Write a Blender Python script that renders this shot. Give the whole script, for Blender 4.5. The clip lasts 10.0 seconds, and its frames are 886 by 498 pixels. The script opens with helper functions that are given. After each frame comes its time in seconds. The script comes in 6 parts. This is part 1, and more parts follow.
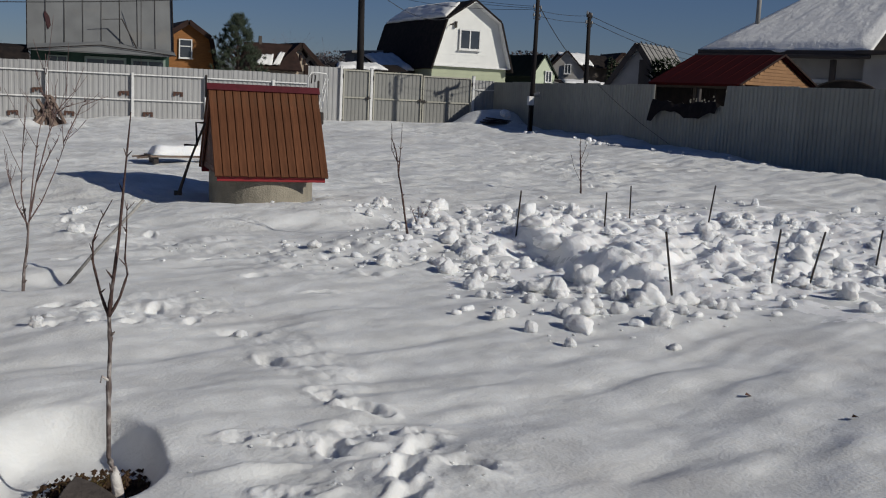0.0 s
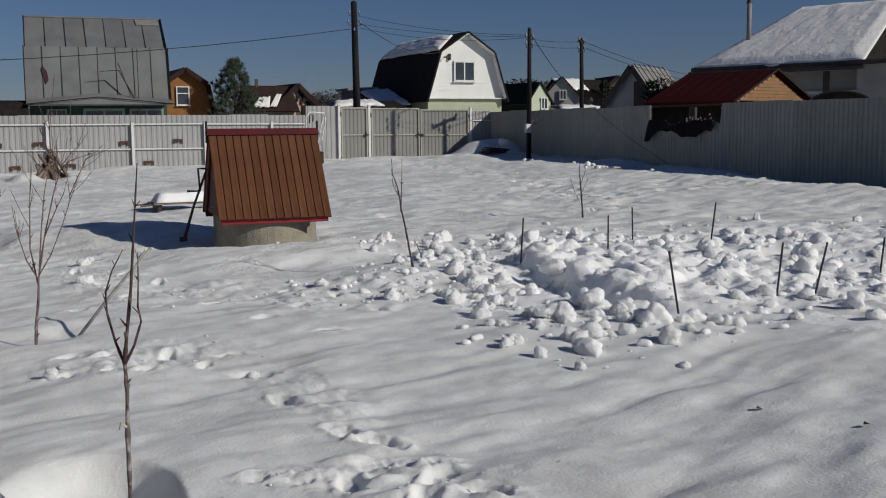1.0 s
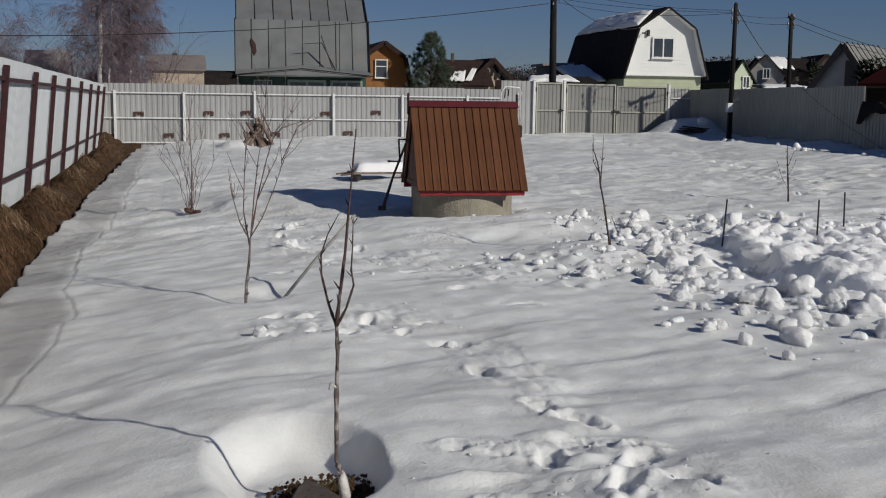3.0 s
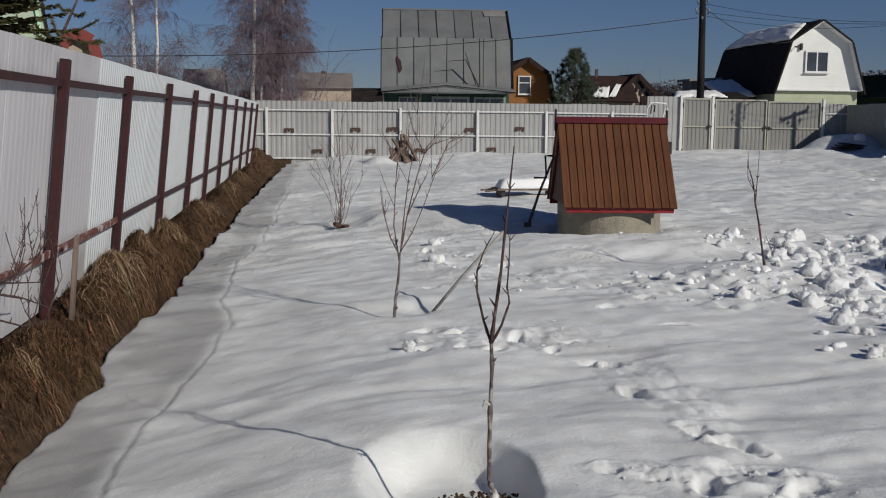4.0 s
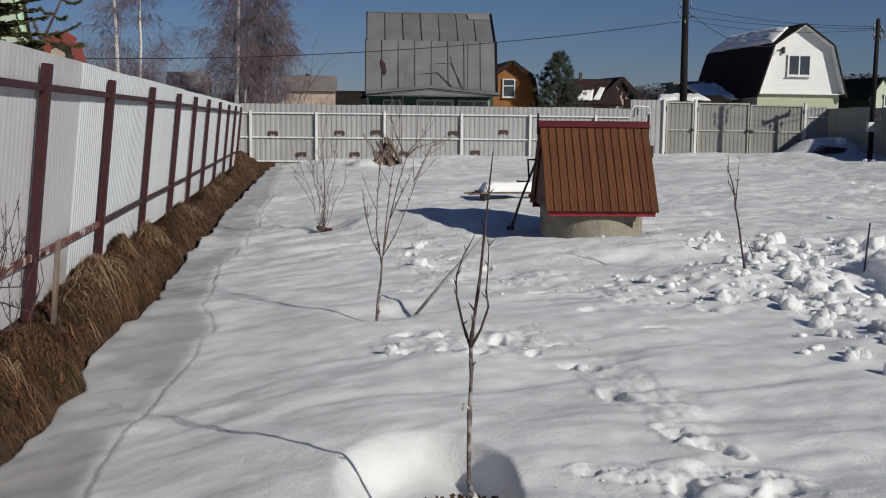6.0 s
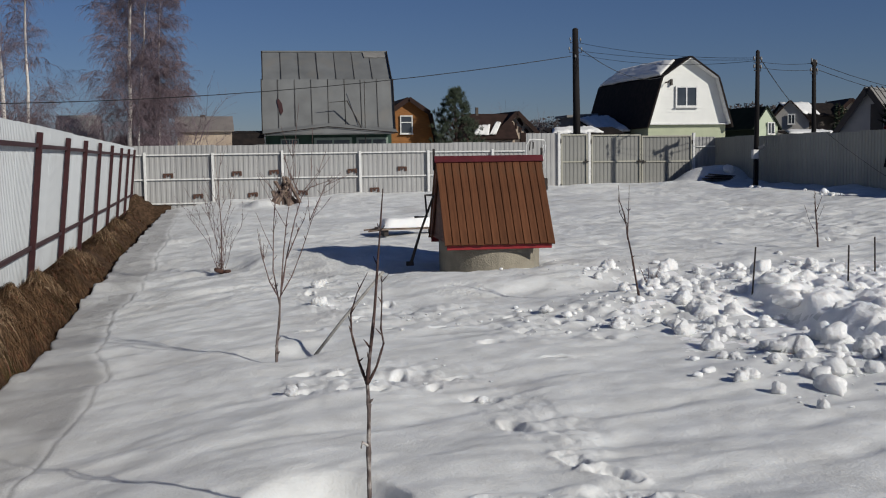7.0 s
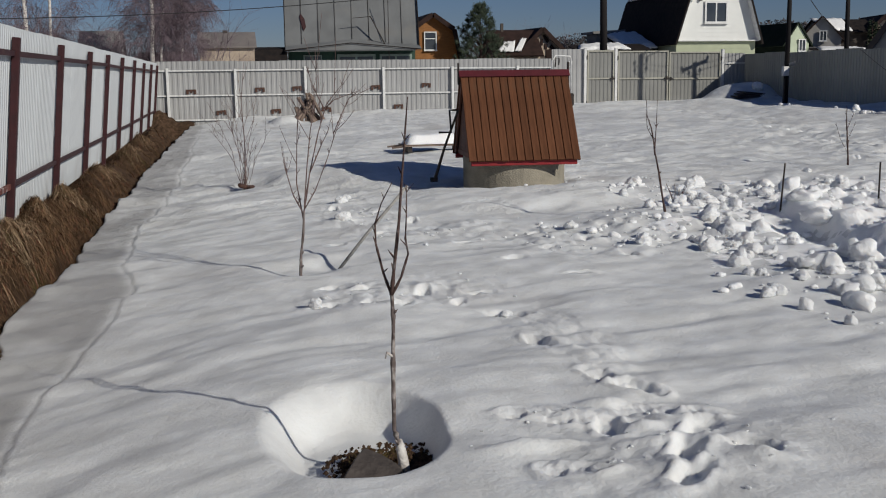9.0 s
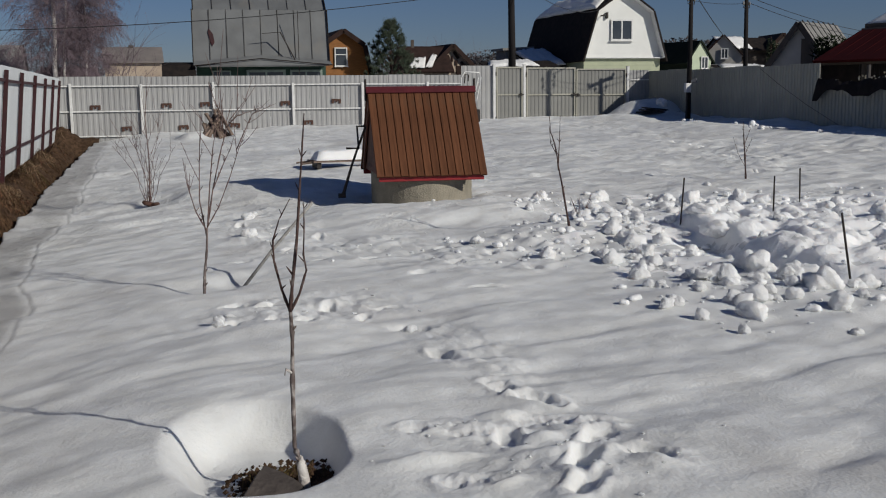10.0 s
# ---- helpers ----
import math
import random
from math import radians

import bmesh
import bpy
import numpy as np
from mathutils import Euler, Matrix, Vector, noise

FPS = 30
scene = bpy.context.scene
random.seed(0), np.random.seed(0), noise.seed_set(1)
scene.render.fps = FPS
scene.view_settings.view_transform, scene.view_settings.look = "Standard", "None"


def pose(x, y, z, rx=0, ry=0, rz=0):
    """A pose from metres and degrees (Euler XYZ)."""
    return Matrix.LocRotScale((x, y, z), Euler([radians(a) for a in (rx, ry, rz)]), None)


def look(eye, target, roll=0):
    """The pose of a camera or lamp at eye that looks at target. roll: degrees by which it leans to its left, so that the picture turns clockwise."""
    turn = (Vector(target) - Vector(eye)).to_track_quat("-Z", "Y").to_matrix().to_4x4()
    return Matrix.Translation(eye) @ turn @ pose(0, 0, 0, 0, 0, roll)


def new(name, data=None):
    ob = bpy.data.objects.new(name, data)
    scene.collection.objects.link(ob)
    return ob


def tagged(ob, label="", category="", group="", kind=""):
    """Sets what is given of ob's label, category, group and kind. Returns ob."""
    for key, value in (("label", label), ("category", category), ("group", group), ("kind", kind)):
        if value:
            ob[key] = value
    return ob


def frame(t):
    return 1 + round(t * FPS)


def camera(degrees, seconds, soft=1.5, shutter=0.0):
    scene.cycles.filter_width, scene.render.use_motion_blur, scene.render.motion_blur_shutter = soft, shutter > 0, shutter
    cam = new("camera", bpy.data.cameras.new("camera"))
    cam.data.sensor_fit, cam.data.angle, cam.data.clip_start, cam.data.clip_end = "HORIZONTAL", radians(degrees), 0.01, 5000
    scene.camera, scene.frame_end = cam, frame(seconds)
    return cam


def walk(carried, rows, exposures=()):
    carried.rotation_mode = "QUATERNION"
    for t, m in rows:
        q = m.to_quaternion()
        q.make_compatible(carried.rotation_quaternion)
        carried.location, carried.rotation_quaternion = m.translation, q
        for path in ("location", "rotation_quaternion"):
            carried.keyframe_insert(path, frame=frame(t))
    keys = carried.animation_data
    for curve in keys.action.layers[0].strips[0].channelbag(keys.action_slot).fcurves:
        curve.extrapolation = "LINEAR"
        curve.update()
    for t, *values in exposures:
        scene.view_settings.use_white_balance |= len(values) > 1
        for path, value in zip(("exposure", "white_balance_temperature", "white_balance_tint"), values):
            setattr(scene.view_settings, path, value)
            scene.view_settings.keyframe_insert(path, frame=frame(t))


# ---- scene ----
cam = camera(45.4, 10.0, soft=1.1)
PATH = [
    (0, (-0.465, 0.802, 1.41), (0.374, 2.595, 1.125), 2.7),
    (0.5, (-0.483, 0.756, 1.416), (0.336, 2.567, 1.191), -0.6),
    (1, (-0.494, 0.738, 1.418), (0.338, 2.542, 1.192), -0.5),
    (1.5, (-0.512, 0.725, 1.418), (0.278, 2.552, 1.224), -0.9),
    (2, (-0.531, 0.754, 1.405), (0.185, 2.604, 1.152), -0.6),
    (2.5, (-0.545, 0.77, 1.403), (0.086, 2.65, 1.138), 1.4),
    (3, (-0.561, 0.82, 1.399), (-0.06, 2.737, 1.128), 0.7),
    (3.2, (-0.58, 0.877, 1.39), (-0.15, 2.81, 1.112), 0.5),
    (4.3, (-0.626, 0.857, 1.409), (-0.447, 2.836, 1.187), 0.8),
    (4.5, (-0.633, 0.862, 1.417), (-0.488, 2.846, 1.21), 0.9),
    (5, (-0.617, 0.837, 1.421), (-0.433, 2.82, 1.243), 1.6),
    (6.3, (-0.586, 0.825, 1.407), (-0.271, 2.785, 1.158), 0.2),
    (6.5, (-0.573, 0.823, 1.405), (-0.217, 2.776, 1.161), 0.0),
    (7, (-0.567, 0.792, 1.415), (-0.115, 2.732, 1.244), -0.8),
    (7.5, (-0.565, 0.814, 1.415), (-0.146, 2.762, 1.239), -0.3),
    (8, (-0.566, 0.827, 1.393), (-0.147, 2.77, 1.168), -0.4),
    (8.5, (-0.562, 0.832, 1.385), (-0.154, 2.769, 1.094), -0.5),
    (9, (-0.563, 0.842, 1.377), (-0.16, 2.774, 1.055), -0.7),
    (9.5, (-0.566, 0.836, 1.375), (-0.162, 2.77, 1.059), -0.2),
    (10, (-0.514, 0.8, 1.38), (0.048, 2.697, 1.085), -0.6),
]
walk(cam, [(t, look(eye, target, roll)) for t, eye, target, roll in PATH], [(0, -0.36), (1, -0.38), (2.5, -0.33), (3.2, -0.34), (4.5, -0.28), (5, -0.18), (6.5, -0.2), (7.5, -0.22), (8.5, -0.27), (9, -0.32), (10, -0.37)])
# ---- light ----
SUN_TO = Vector((0.648, -0.762, 0.52)).normalized()
SUN_EL = math.asin(SUN_TO.z)
SUN_AZ = math.atan2(SUN_TO.x, SUN_TO.y)
world = bpy.data.worlds.new("winter_sky")
scene.world = world
world.use_nodes = True
wn = world.node_tree.nodes
sky = wn.new("ShaderNodeTexSky")
sky.sky_type = "NISHITA"
sky.sun_disc = False
sky.sun_elevation, sky.sun_rotation = SUN_EL, SUN_AZ
sky.air_density, sky.dust_density, sky.ozone_density = 1.0, 0.0, 5.0
sky.altitude = 300
wn["Background"].inputs["Strength"].default_value = 0.040
deep = wn.new("ShaderNodeMix")
deep.data_type, deep.blend_type = "RGBA", "MULTIPLY"
deep.inputs[0].default_value = 1.0
deep.inputs[7].default_value = (0.84, 0.885, 1.15, 1)
world.node_tree.links.new(sky.outputs[0], deep.inputs[6])
world.node_tree.links.new(deep.outputs[2], wn["Background"].inputs["Color"])
sun_data = bpy.data.lights.new("sun", "SUN")
sun_data.energy, sun_data.angle, sun_data.color = 4.2, radians(0.6), (1.0, 0.955, 0.86)
sun = new("sun", sun_data)
sun.matrix_world = look(SUN_TO * 60, (0, 0, 0))


# ---- materials ----
def material(name, color, rough=0.7, color2=None, scale=8.0, detail=4.0, bump=0.0, bump_scale=60.0, metal=0.0,
             stretch=(1, 1, 1), vary=0.0, relief=0.0, relief_scale=7.0, island=0.0, deep=0.0, stain=None, stain_scale=1.5, stain_at=0.6, spec=0.4):
    """Noise-mottled surface: two colours by grain, a broad stain, a bump, and a shift from piece to piece."""
    m = bpy.data.materials.new(name)
    m.use_nodes = True
    nt = m.node_tree
    n, ln = nt.nodes, nt.links
    bsdf = n["Principled BSDF"]
    bsdf.inputs["Roughness"].default_value = rough
    bsdf.inputs["Metallic"].default_value = metal
    bsdf.inputs["Specular IOR Level"].default_value = spec
    if deep:
        bsdf.inputs["Subsurface Weight"].default_value = 0.8
        bsdf.inputs["Subsurface Radius"].default_value = (1.0, 0.95, 0.9)
        bsdf.inputs["Subsurface Scale"].default_value = deep
    co = n.new("ShaderNodeTexCoord")
    mp = n.new("ShaderNodeMapping")
    mp.inputs["Scale"].default_value = stretch
    ln.new(co.outputs["Object"], mp.inputs["Vector"])
    tex = n.new("ShaderNodeTexNoise")
    tex.inputs["Scale"].default_value, tex.inputs["Detail"].default_value = scale, detail
    ln.new(mp.outputs[0], tex.inputs["Vector"])
    mix = n.new("ShaderNodeMix")
    mix.data_type = "RGBA"
    c2 = color2 or tuple(c * 0.75 for c in color)
    mix.inputs[6].default_value, mix.inputs[7].default_value = (*color, 1), (*c2, 1)
    ramp = n.new("ShaderNodeMapRange")
    ramp.inputs[1].default_value, ramp.inputs[2].default_value = 0.35, 0.65
    ln.new(tex.outputs["Fac"], ramp.inputs[0])
    ln.new(ramp.outputs[0], mix.inputs[0])
    out = mix.outputs[2]
    if stain:
        t2 = n.new("ShaderNodeTexNoise")
        t2.inputs["Scale"].default_value, t2.inputs["Detail"].default_value = stain_scale, 6
        ln.new(co.outputs["Object"], t2.inputs["Vector"])
        r2 = n.new("ShaderNodeMapRange")
        r2.inputs[1].default_value, r2.inputs[2].default_value = stain_at, stain_at + 0.18
        ln.new(t2.outputs["Fac"], r2.inputs[0])
        m2 = n.new("ShaderNodeMix")
        m2.data_type = "RGBA"
        m2.inputs[7].default_value = (*stain, 1)
        ln.new(r2.outputs[0], m2.inputs[0])
        ln.new(out, m2.inputs[6])
        out = m2.outputs[2]
    if vary:
        inf = n.new("ShaderNodeObjectInfo")
        hs = n.new("ShaderNodeHueSaturation")
        vr = n.new("ShaderNodeMapRange")
        vr.inputs[3].default_value, vr.inputs[4].default_value = 1 - vary, 1 + vary
        ln.new(inf.outputs["Random"], vr.inputs[0])
        ln.new(vr.outputs[0], hs.inputs["Value"])
        ln.new(out, hs.inputs["Color"])
        out = hs.outputs["Color"]
    if island:
        geo = n.new("ShaderNodeNewGeometry")
        hs2 = n.new("ShaderNodeHueSaturation")
        v2 = n.new("ShaderNodeMapRange")
        v2.inputs[3].default_value, v2.inputs[4].default_value = 1 - island, 1 + island
        ln.new(geo.outputs["Random Per Island"], v2.inputs[0])
        ln.new(v2.outputs[0], hs2.inputs["Value"])
        ln.new(out, hs2.inputs["Color"])
        out = hs2.outputs["Color"]
    ln.new(out, bsdf.inputs["Base Color"])
    if bump:
        t3 = n.new("ShaderNodeTexNoise")
        t3.inputs["Scale"].default_value, t3.inputs["Detail"].default_value = bump_scale, 5
        ln.new(mp.outputs[0], t3.inputs["Vector"])
        b = n.new("ShaderNodeBump")
        b.inputs["Strength"].default_value, b.inputs["Distance"].default_value = bump, 0.02
        ln.new(t3.outputs["Fac"], b.inputs["Height"])
        ln.new(b.outputs[0], bsdf.inputs["Normal"])
        if relief:
            t4 = n.new("ShaderNodeTexNoise")
            t4.inputs["Scale"].default_value, t4.inputs["Detail"].default_value = relief_scale, 6
            ln.new(mp.outputs[0], t4.inputs["Vector"])
            b2 = n.new("ShaderNodeBump")
            b2.inputs["Strength"].default_value, b2.inputs["Distance"].default_value = 1.0, relief
            ln.new(t4.outputs["Fac"], b2.inputs["Height"])
            ln.new(b2.outputs[0], b.inputs["Normal"])
    return m


M = {}
M["snow"] = material("snow", (0.755, 0.767, 0.765), 0.75, (0.60, 0.606, 0.60), 3.4, 9, 0.25, 60, relief=0.012, relief_scale=5.0, deep=0.03, stain=(0.53, 0.52, 0.51), stain_scale=0.8, stain_at=0.58, spec=0.3)
M["snow_crust"] = material("snow_crust", (0.745, 0.755, 0.75), 0.75, (0.60, 0.605, 0.598), 3.0, 9, 0.6, 26, relief=0.030, relief_scale=3.2, deep=0.025, stain=(0.50, 0.495, 0.485), stain_scale=0.6, stain_at=0.56, spec=0.3)
M["snow_clean"] = material("snow_clean", (0.95, 0.955, 0.95), 0.75, (0.90, 0.905, 0.90), 7, 7, 0.5, 55, relief=0.008, relief_scale=14.0, deep=0.09, spec=0.3)
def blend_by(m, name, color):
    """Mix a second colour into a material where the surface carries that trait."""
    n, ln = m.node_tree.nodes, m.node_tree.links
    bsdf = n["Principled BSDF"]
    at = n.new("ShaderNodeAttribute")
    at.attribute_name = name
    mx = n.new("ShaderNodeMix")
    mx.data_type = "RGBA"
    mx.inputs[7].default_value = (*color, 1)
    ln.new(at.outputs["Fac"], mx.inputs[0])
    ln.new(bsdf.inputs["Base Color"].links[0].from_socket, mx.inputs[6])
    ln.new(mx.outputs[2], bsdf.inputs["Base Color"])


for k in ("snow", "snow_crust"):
    # grey of the wet shelf, also used to paint the dimmer snow beside it
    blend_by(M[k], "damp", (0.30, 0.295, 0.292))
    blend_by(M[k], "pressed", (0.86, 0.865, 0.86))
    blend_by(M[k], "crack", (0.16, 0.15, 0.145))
M["snow_roof"] = material("snow_roof", (0.80, 0.80, 0.79), 0.8, (0.72, 0.72, 0.71), 6, 8, 0.5, 22, relief=0.016, relief_scale=9.0, spec=0.2)
M["soil"] = material("soil", (0.036, 0.022, 0.014), 0.95, (0.095, 0.058, 0.036), 14, 8, 1.0, 50, spec=0.1)
M["grass_dry"] = material("grass_dry", (0.190, 0.112, 0.060), 0.85, (0.062, 0.034, 0.019), 2.6, 6, stain=(0.085, 0.070, 0.022), stain_scale=1.3, stain_at=0.54, spec=0.2, island=0.6)
M["grass_dark"] = material("grass_dark", (0.055, 0.033, 0.018), 0.9, (0.030, 0.019, 0.011), 6, 5, spec=0.1, island=0.5)
M["straw"] = material("bleached_straw", (0.46, 0.34, 0.22), 0.8, (0.26, 0.17, 0.10), 4, 5, spec=0.2, island=0.5)
M["moss"] = material("moss", (0.07, 0.065, 0.02), 0.9, (0.12, 0.085, 0.035), 9, 4, spec=0.1, island=0.5)
M["leaf_litter"] = material("leaf_litter", (0.065, 0.030, 0.018), 0.85, (0.13, 0.055, 0.032), 9, 5, spec=0.2, island=0.6)
M["old_sheet"] = material("old_sheet", (0.50, 0.49, 0.51), 0.55, (0.455, 0.445, 0.465), 1.2, 6, 0.05, 30, vary=0.04, stain=(0.39, 0.38, 0.385), stain_scale=1.6, stain_at=0.56)
M["white_sheet"] = material("white_sheet", (0.50, 0.525, 0.545), 0.5, (0.465, 0.485, 0.505), 1.2, 6, 0.05, 30, vary=0.06, stain=(0.43, 0.44, 0.45), stain_scale=2.0, stain_at=0.58)
M["zinc_sheet"] = material("zinc_sheet", (0.35, 0.35, 0.35), 0.5, (0.30, 0.30, 0.30), 1.5, 6, 0.05, 30, vary=0.06, stain=(0.36, 0.35, 0.33), stain_scale=1.8, stain_at=0.6)
M["grey_sheet"] = material("grey_sheet", (0.40, 0.39, 0.33), 0.6, (0.33, 0.32, 0.27), 1.2, 6, 0.05, 30, vary=0.07, stain=(0.31, 0.30, 0.26), stain_scale=1.2, stain_at=0.58)
M["maroon"] = material("maroon_paint", (0.042, 0.008, 0.010), 0.6, (0.028, 0.006, 0.008), 12, 4, 0.1, 40, stain=(0.11, 0.045, 0.025), stain_scale=5, stain_at=0.66)
M["rusty_white"] = material("rusty_white_paint", (0.17, 0.055, 0.042), 0.7, (0.09, 0.03, 0.025), 9, 5, 0.3, 40, stain=(0.60, 0.55, 0.53), stain_scale=7, stain_at=0.53)
M["white_paint"] = material("white_paint", (0.72, 0.72, 0.71), 0.5, (0.6, 0.6, 0.59), 6, 5, 0.1, 40, stain=(0.4, 0.36, 0.32), stain_scale=4, stain_at=0.68)
M["dark_iron"] = material("dark_iron", (0.015, 0.013, 0.013), 0.55, (0.04, 0.028, 0.022), 20, 4, 0.1, 60)
M["rust"] = material("rust", (0.10, 0.045, 0.03), 0.8, (0.05, 0.03, 0.025), 20, 4)
M["well_board"] = material("well_board", (0.138, 0.056, 0.027), 0.8, (0.092, 0.037, 0.018), 5, 6, 0.25, 60, stretch=(9, 0.7, 9), vary=0.16, stain=(0.085, 0.052, 0.032), stain_scale=2.2, stain_at=0.62, spec=0.15)
M["well_red"] = material("well_red_paint", (0.095, 0.008, 0.014), 0.5, (0.07, 0.006, 0.01), 9, 5, 0.15, 40)
# brighter than the ridge red: sunlight on the fascia's face is in the colour
M["fascia_red"] = material("fascia_red_paint", (0.26, 0.018, 0.022), 0.45, (0.20, 0.014, 0.018), 9, 5, 0.15, 40)
M["well_gable"] = material("well_gable", (0.16, 0.06, 0.035), 0.65, (0.10, 0.04, 0.022), 5, 6, 0.25, 50, stretch=(6, 1, 6), vary=0.1)
M["concrete"] = material("concrete", (0.30, 0.272, 0.215), 0.9, (0.22, 0.20, 0.16), 7, 8, 0.5, 60, stain=(0.22, 0.21, 0.18), stain_scale=3, stain_at=0.6)
M["bark_dark"] = material("bark_dark", (0.050, 0.030, 0.028), 0.75, (0.105, 0.068, 0.060), 24, 5, 0.5, 90, stretch=(1, 1, 0.5), stain=(0.24, 0.21, 0.20), stain_scale=20, stain_at=0.60, spec=0.2)
M["bark_grey"] = material("bark_grey", (0.20, 0.165, 0.155), 0.75, (0.065, 0.045, 0.04), 18, 5, 0.5, 90, stretch=(1, 1, 0.5), stain=(0.50, 0.47, 0.44), stain_scale=16, stain_at=0.52)
M["bark_twig"] = material("bark_twig", (0.17, 0.115, 0.105), 0.7, (0.10, 0.062, 0.056), 22, 4)
M["whitewash"] = material("whitewash", (0.62, 0.60, 0.57), 0.85, (0.36, 0.32, 0.30), 16, 5, 0.4, 60)
M["stone"] = material("slate_stone", (0.042, 0.035, 0.032), 0.75, (0.075, 0.062, 0.056), 6, 8, 0.6, 30, stain=(0.05, 0.04, 0.035), stain_scale=3, stain_at=0.58)
M["stick"] = material("grey_stick", (0.34, 0.33, 0.31), 0.8, (0.22, 0.21, 0.2), 20, 4, 0.3, 60)
M["wood_old"] = material("old_wood", (0.24, 0.18, 0.145), 0.85, (0.12, 0.085, 0.068), 6, 6, 0.4, 40, stretch=(1, 1, 0.3), vary=0.2)
M["pole_wood"] = material("tarred_pole", (0.012, 0.011, 0.012), 0.85, (0.026, 0.023, 0.022), 6, 6, 0.4, 30, stretch=(1, 1, 0.1), spec=0.15)
M["tin_roof"] = material("tin_roof", (0.165, 0.172, 0.175), 0.6, (0.125, 0.130, 0.133), 0.9, 7, 0.1, 8, stain=(0.165, 0.16, 0.15), stain_scale=0.7, stain_at=0.55, vary=0.09)
M["seam"] = material("roof_seam", (0.06, 0.058, 0.056), 0.6, (0.1, 0.095, 0.09), 6)
M["green_wall"] = material("dark_green_wall", (0.022, 0.06, 0.042), 0.7, (0.018, 0.045, 0.032), 3)
M["green_trim"] = material("pale_green_trim", (0.22, 0.28, 0.24), 0.7, (0.18, 0.22, 0.2), 3)
M["brown_wall"] = material("ochre_planks", (0.27, 0.110, 0.026), 0.7, (0.20, 0.08, 0.018), 3, 5, 0.3, 20, stretch=(1, 1, 8))
M["roof_dark"] = material("dark_roof", (0.016, 0.014, 0.014), 0.9, (0.028, 0.022, 0.02), 4, 5, 0.2, 10, spec=0.1)
M["roof_brown"] = material("brown_roof", (0.022, 0.013, 0.011), 0.85, (0.036, 0.020, 0.017), 3, spec=0.2)
M["siding"] = material("white_siding", (0.70, 0.705, 0.68), 0.55, (0.66, 0.665, 0.64), 1.5, 5, stain=(0.68, 0.67, 0.64), stain_scale=0.8, stain_at=0.6)
M["siding_green"] = material("pale_green_siding", (0.38, 0.41, 0.28), 0.6, (0.335, 0.365, 0.25), 1.5, 5)
M["mint_pale"] = material("pale_mint_siding", (0.36, 0.43, 0.32), 0.6, (0.325, 0.39, 0.29), 1.5, 5)
M["roof_brick"] = material("brick_red_roof", (0.20, 0.035, 0.028), 0.7, (0.14, 0.028, 0.022), 3, 5)
M["mint_far"] = material("faded_mint_siding", (0.46, 0.52, 0.38), 0.6, (0.40, 0.455, 0.335), 1.5, 5)
M["mint"] = material("mint_siding", (0.42, 0.66, 0.45), 0.6, (0.36, 0.58, 0.4), 1.5, 5)
M["grey_wall"] = material("grey_wall", (0.24, 0.235, 0.23), 0.8, (0.18, 0.177, 0.17), 1.5)
M["pale_grey"] = material("pale_grey_wall", (0.42, 0.40, 0.375), 0.8, (0.34, 0.325, 0.305), 1.5)
M["dark_wall"] = material("dark_wall", (0.05, 0.042, 0.038), 0.8, (0.08, 0.065, 0.055), 1.5)
M["beige"] = material("beige_wall", (0.46, 0.38, 0.30), 0.8, (0.34, 0.27, 0.21), 1.2)
M["slate_roof"] = material("weathered_slate", (0.24, 0.235, 0.225), 0.8, (0.18, 0.175, 0.168), 2, 5, 0.2, 12)
M["roof_green"] = material("dark_green_roof", (0.010, 0.016, 0.011), 0.9, (0.015, 0.021, 0.015), 2, 5, spec=0.15)
M["red_roof"] = material("red_metal_roof", (0.044, 0.0042, 0.0055), 0.9, (0.033, 0.0033, 0.0045), 2.5, spec=0.1)
M["orange_wall"] = material("fresh_plank_wall", (0.27, 0.145, 0.065), 0.7, (0.215, 0.112, 0.05), 4, 5, 0.2, 30, stretch=(1, 6, 1))
M["glass"] = material("window_glass", (0.03, 0.035, 0.045), 0.08, (0.05, 0.055, 0.065), 1.0, spec=0.8)
M["curtain"] = material("curtain", (0.5, 0.48, 0.45), 0.9, (0.4, 0.38, 0.36), 8, stretch=(8, 8, 0.5))
M["needles"] = material("needles", (0.048, 0.052, 0.022), 0.7, (0.105, 0.095, 0.042), 6, 4, spec=0.2)
# darker copy of the needles, with the hedge's shadow put into its colour
M["needles_dark"] = material("needles_dark", (0.010, 0.016, 0.009), 0.9, (0.018, 0.026, 0.013), 6, 4, spec=0.05)
M["needles_far"] = material("needles_far", (0.030, 0.045, 0.030), 0.8, (0.05, 0.062, 0.04), 2, 4, spec=0.1)
M["birch_bark"] = material("birch_bark", (0.66, 0.62, 0.58), 0.7, (0.5, 0.46, 0.43), 3, 5, 0.2, 20, stretch=(1, 1, 4), stain=(0.07, 0.06, 0.055), stain_scale=3.2, stain_at=0.58)
M["birch_twig"] = material("birch_twig", (0.125, 0.092, 0.108), 0.8, (0.18, 0.135, 0.15), 3)
M["far_wood"] = material("far_wood", (0.070, 0.058, 0.060), 0.9, (0.042, 0.040, 0.042), 0.6, 6)
M["wire"] = material("wire", (0.02, 0.02, 0.022), 0.6)
M["insulator"] = material("insulator", (0.25, 0.25, 0.25), 0.3)
M["bulb"] = material("garland_bead", (0.75, 0.72, 0.6), 0.3, (0.6, 0.5, 0.35), 10)


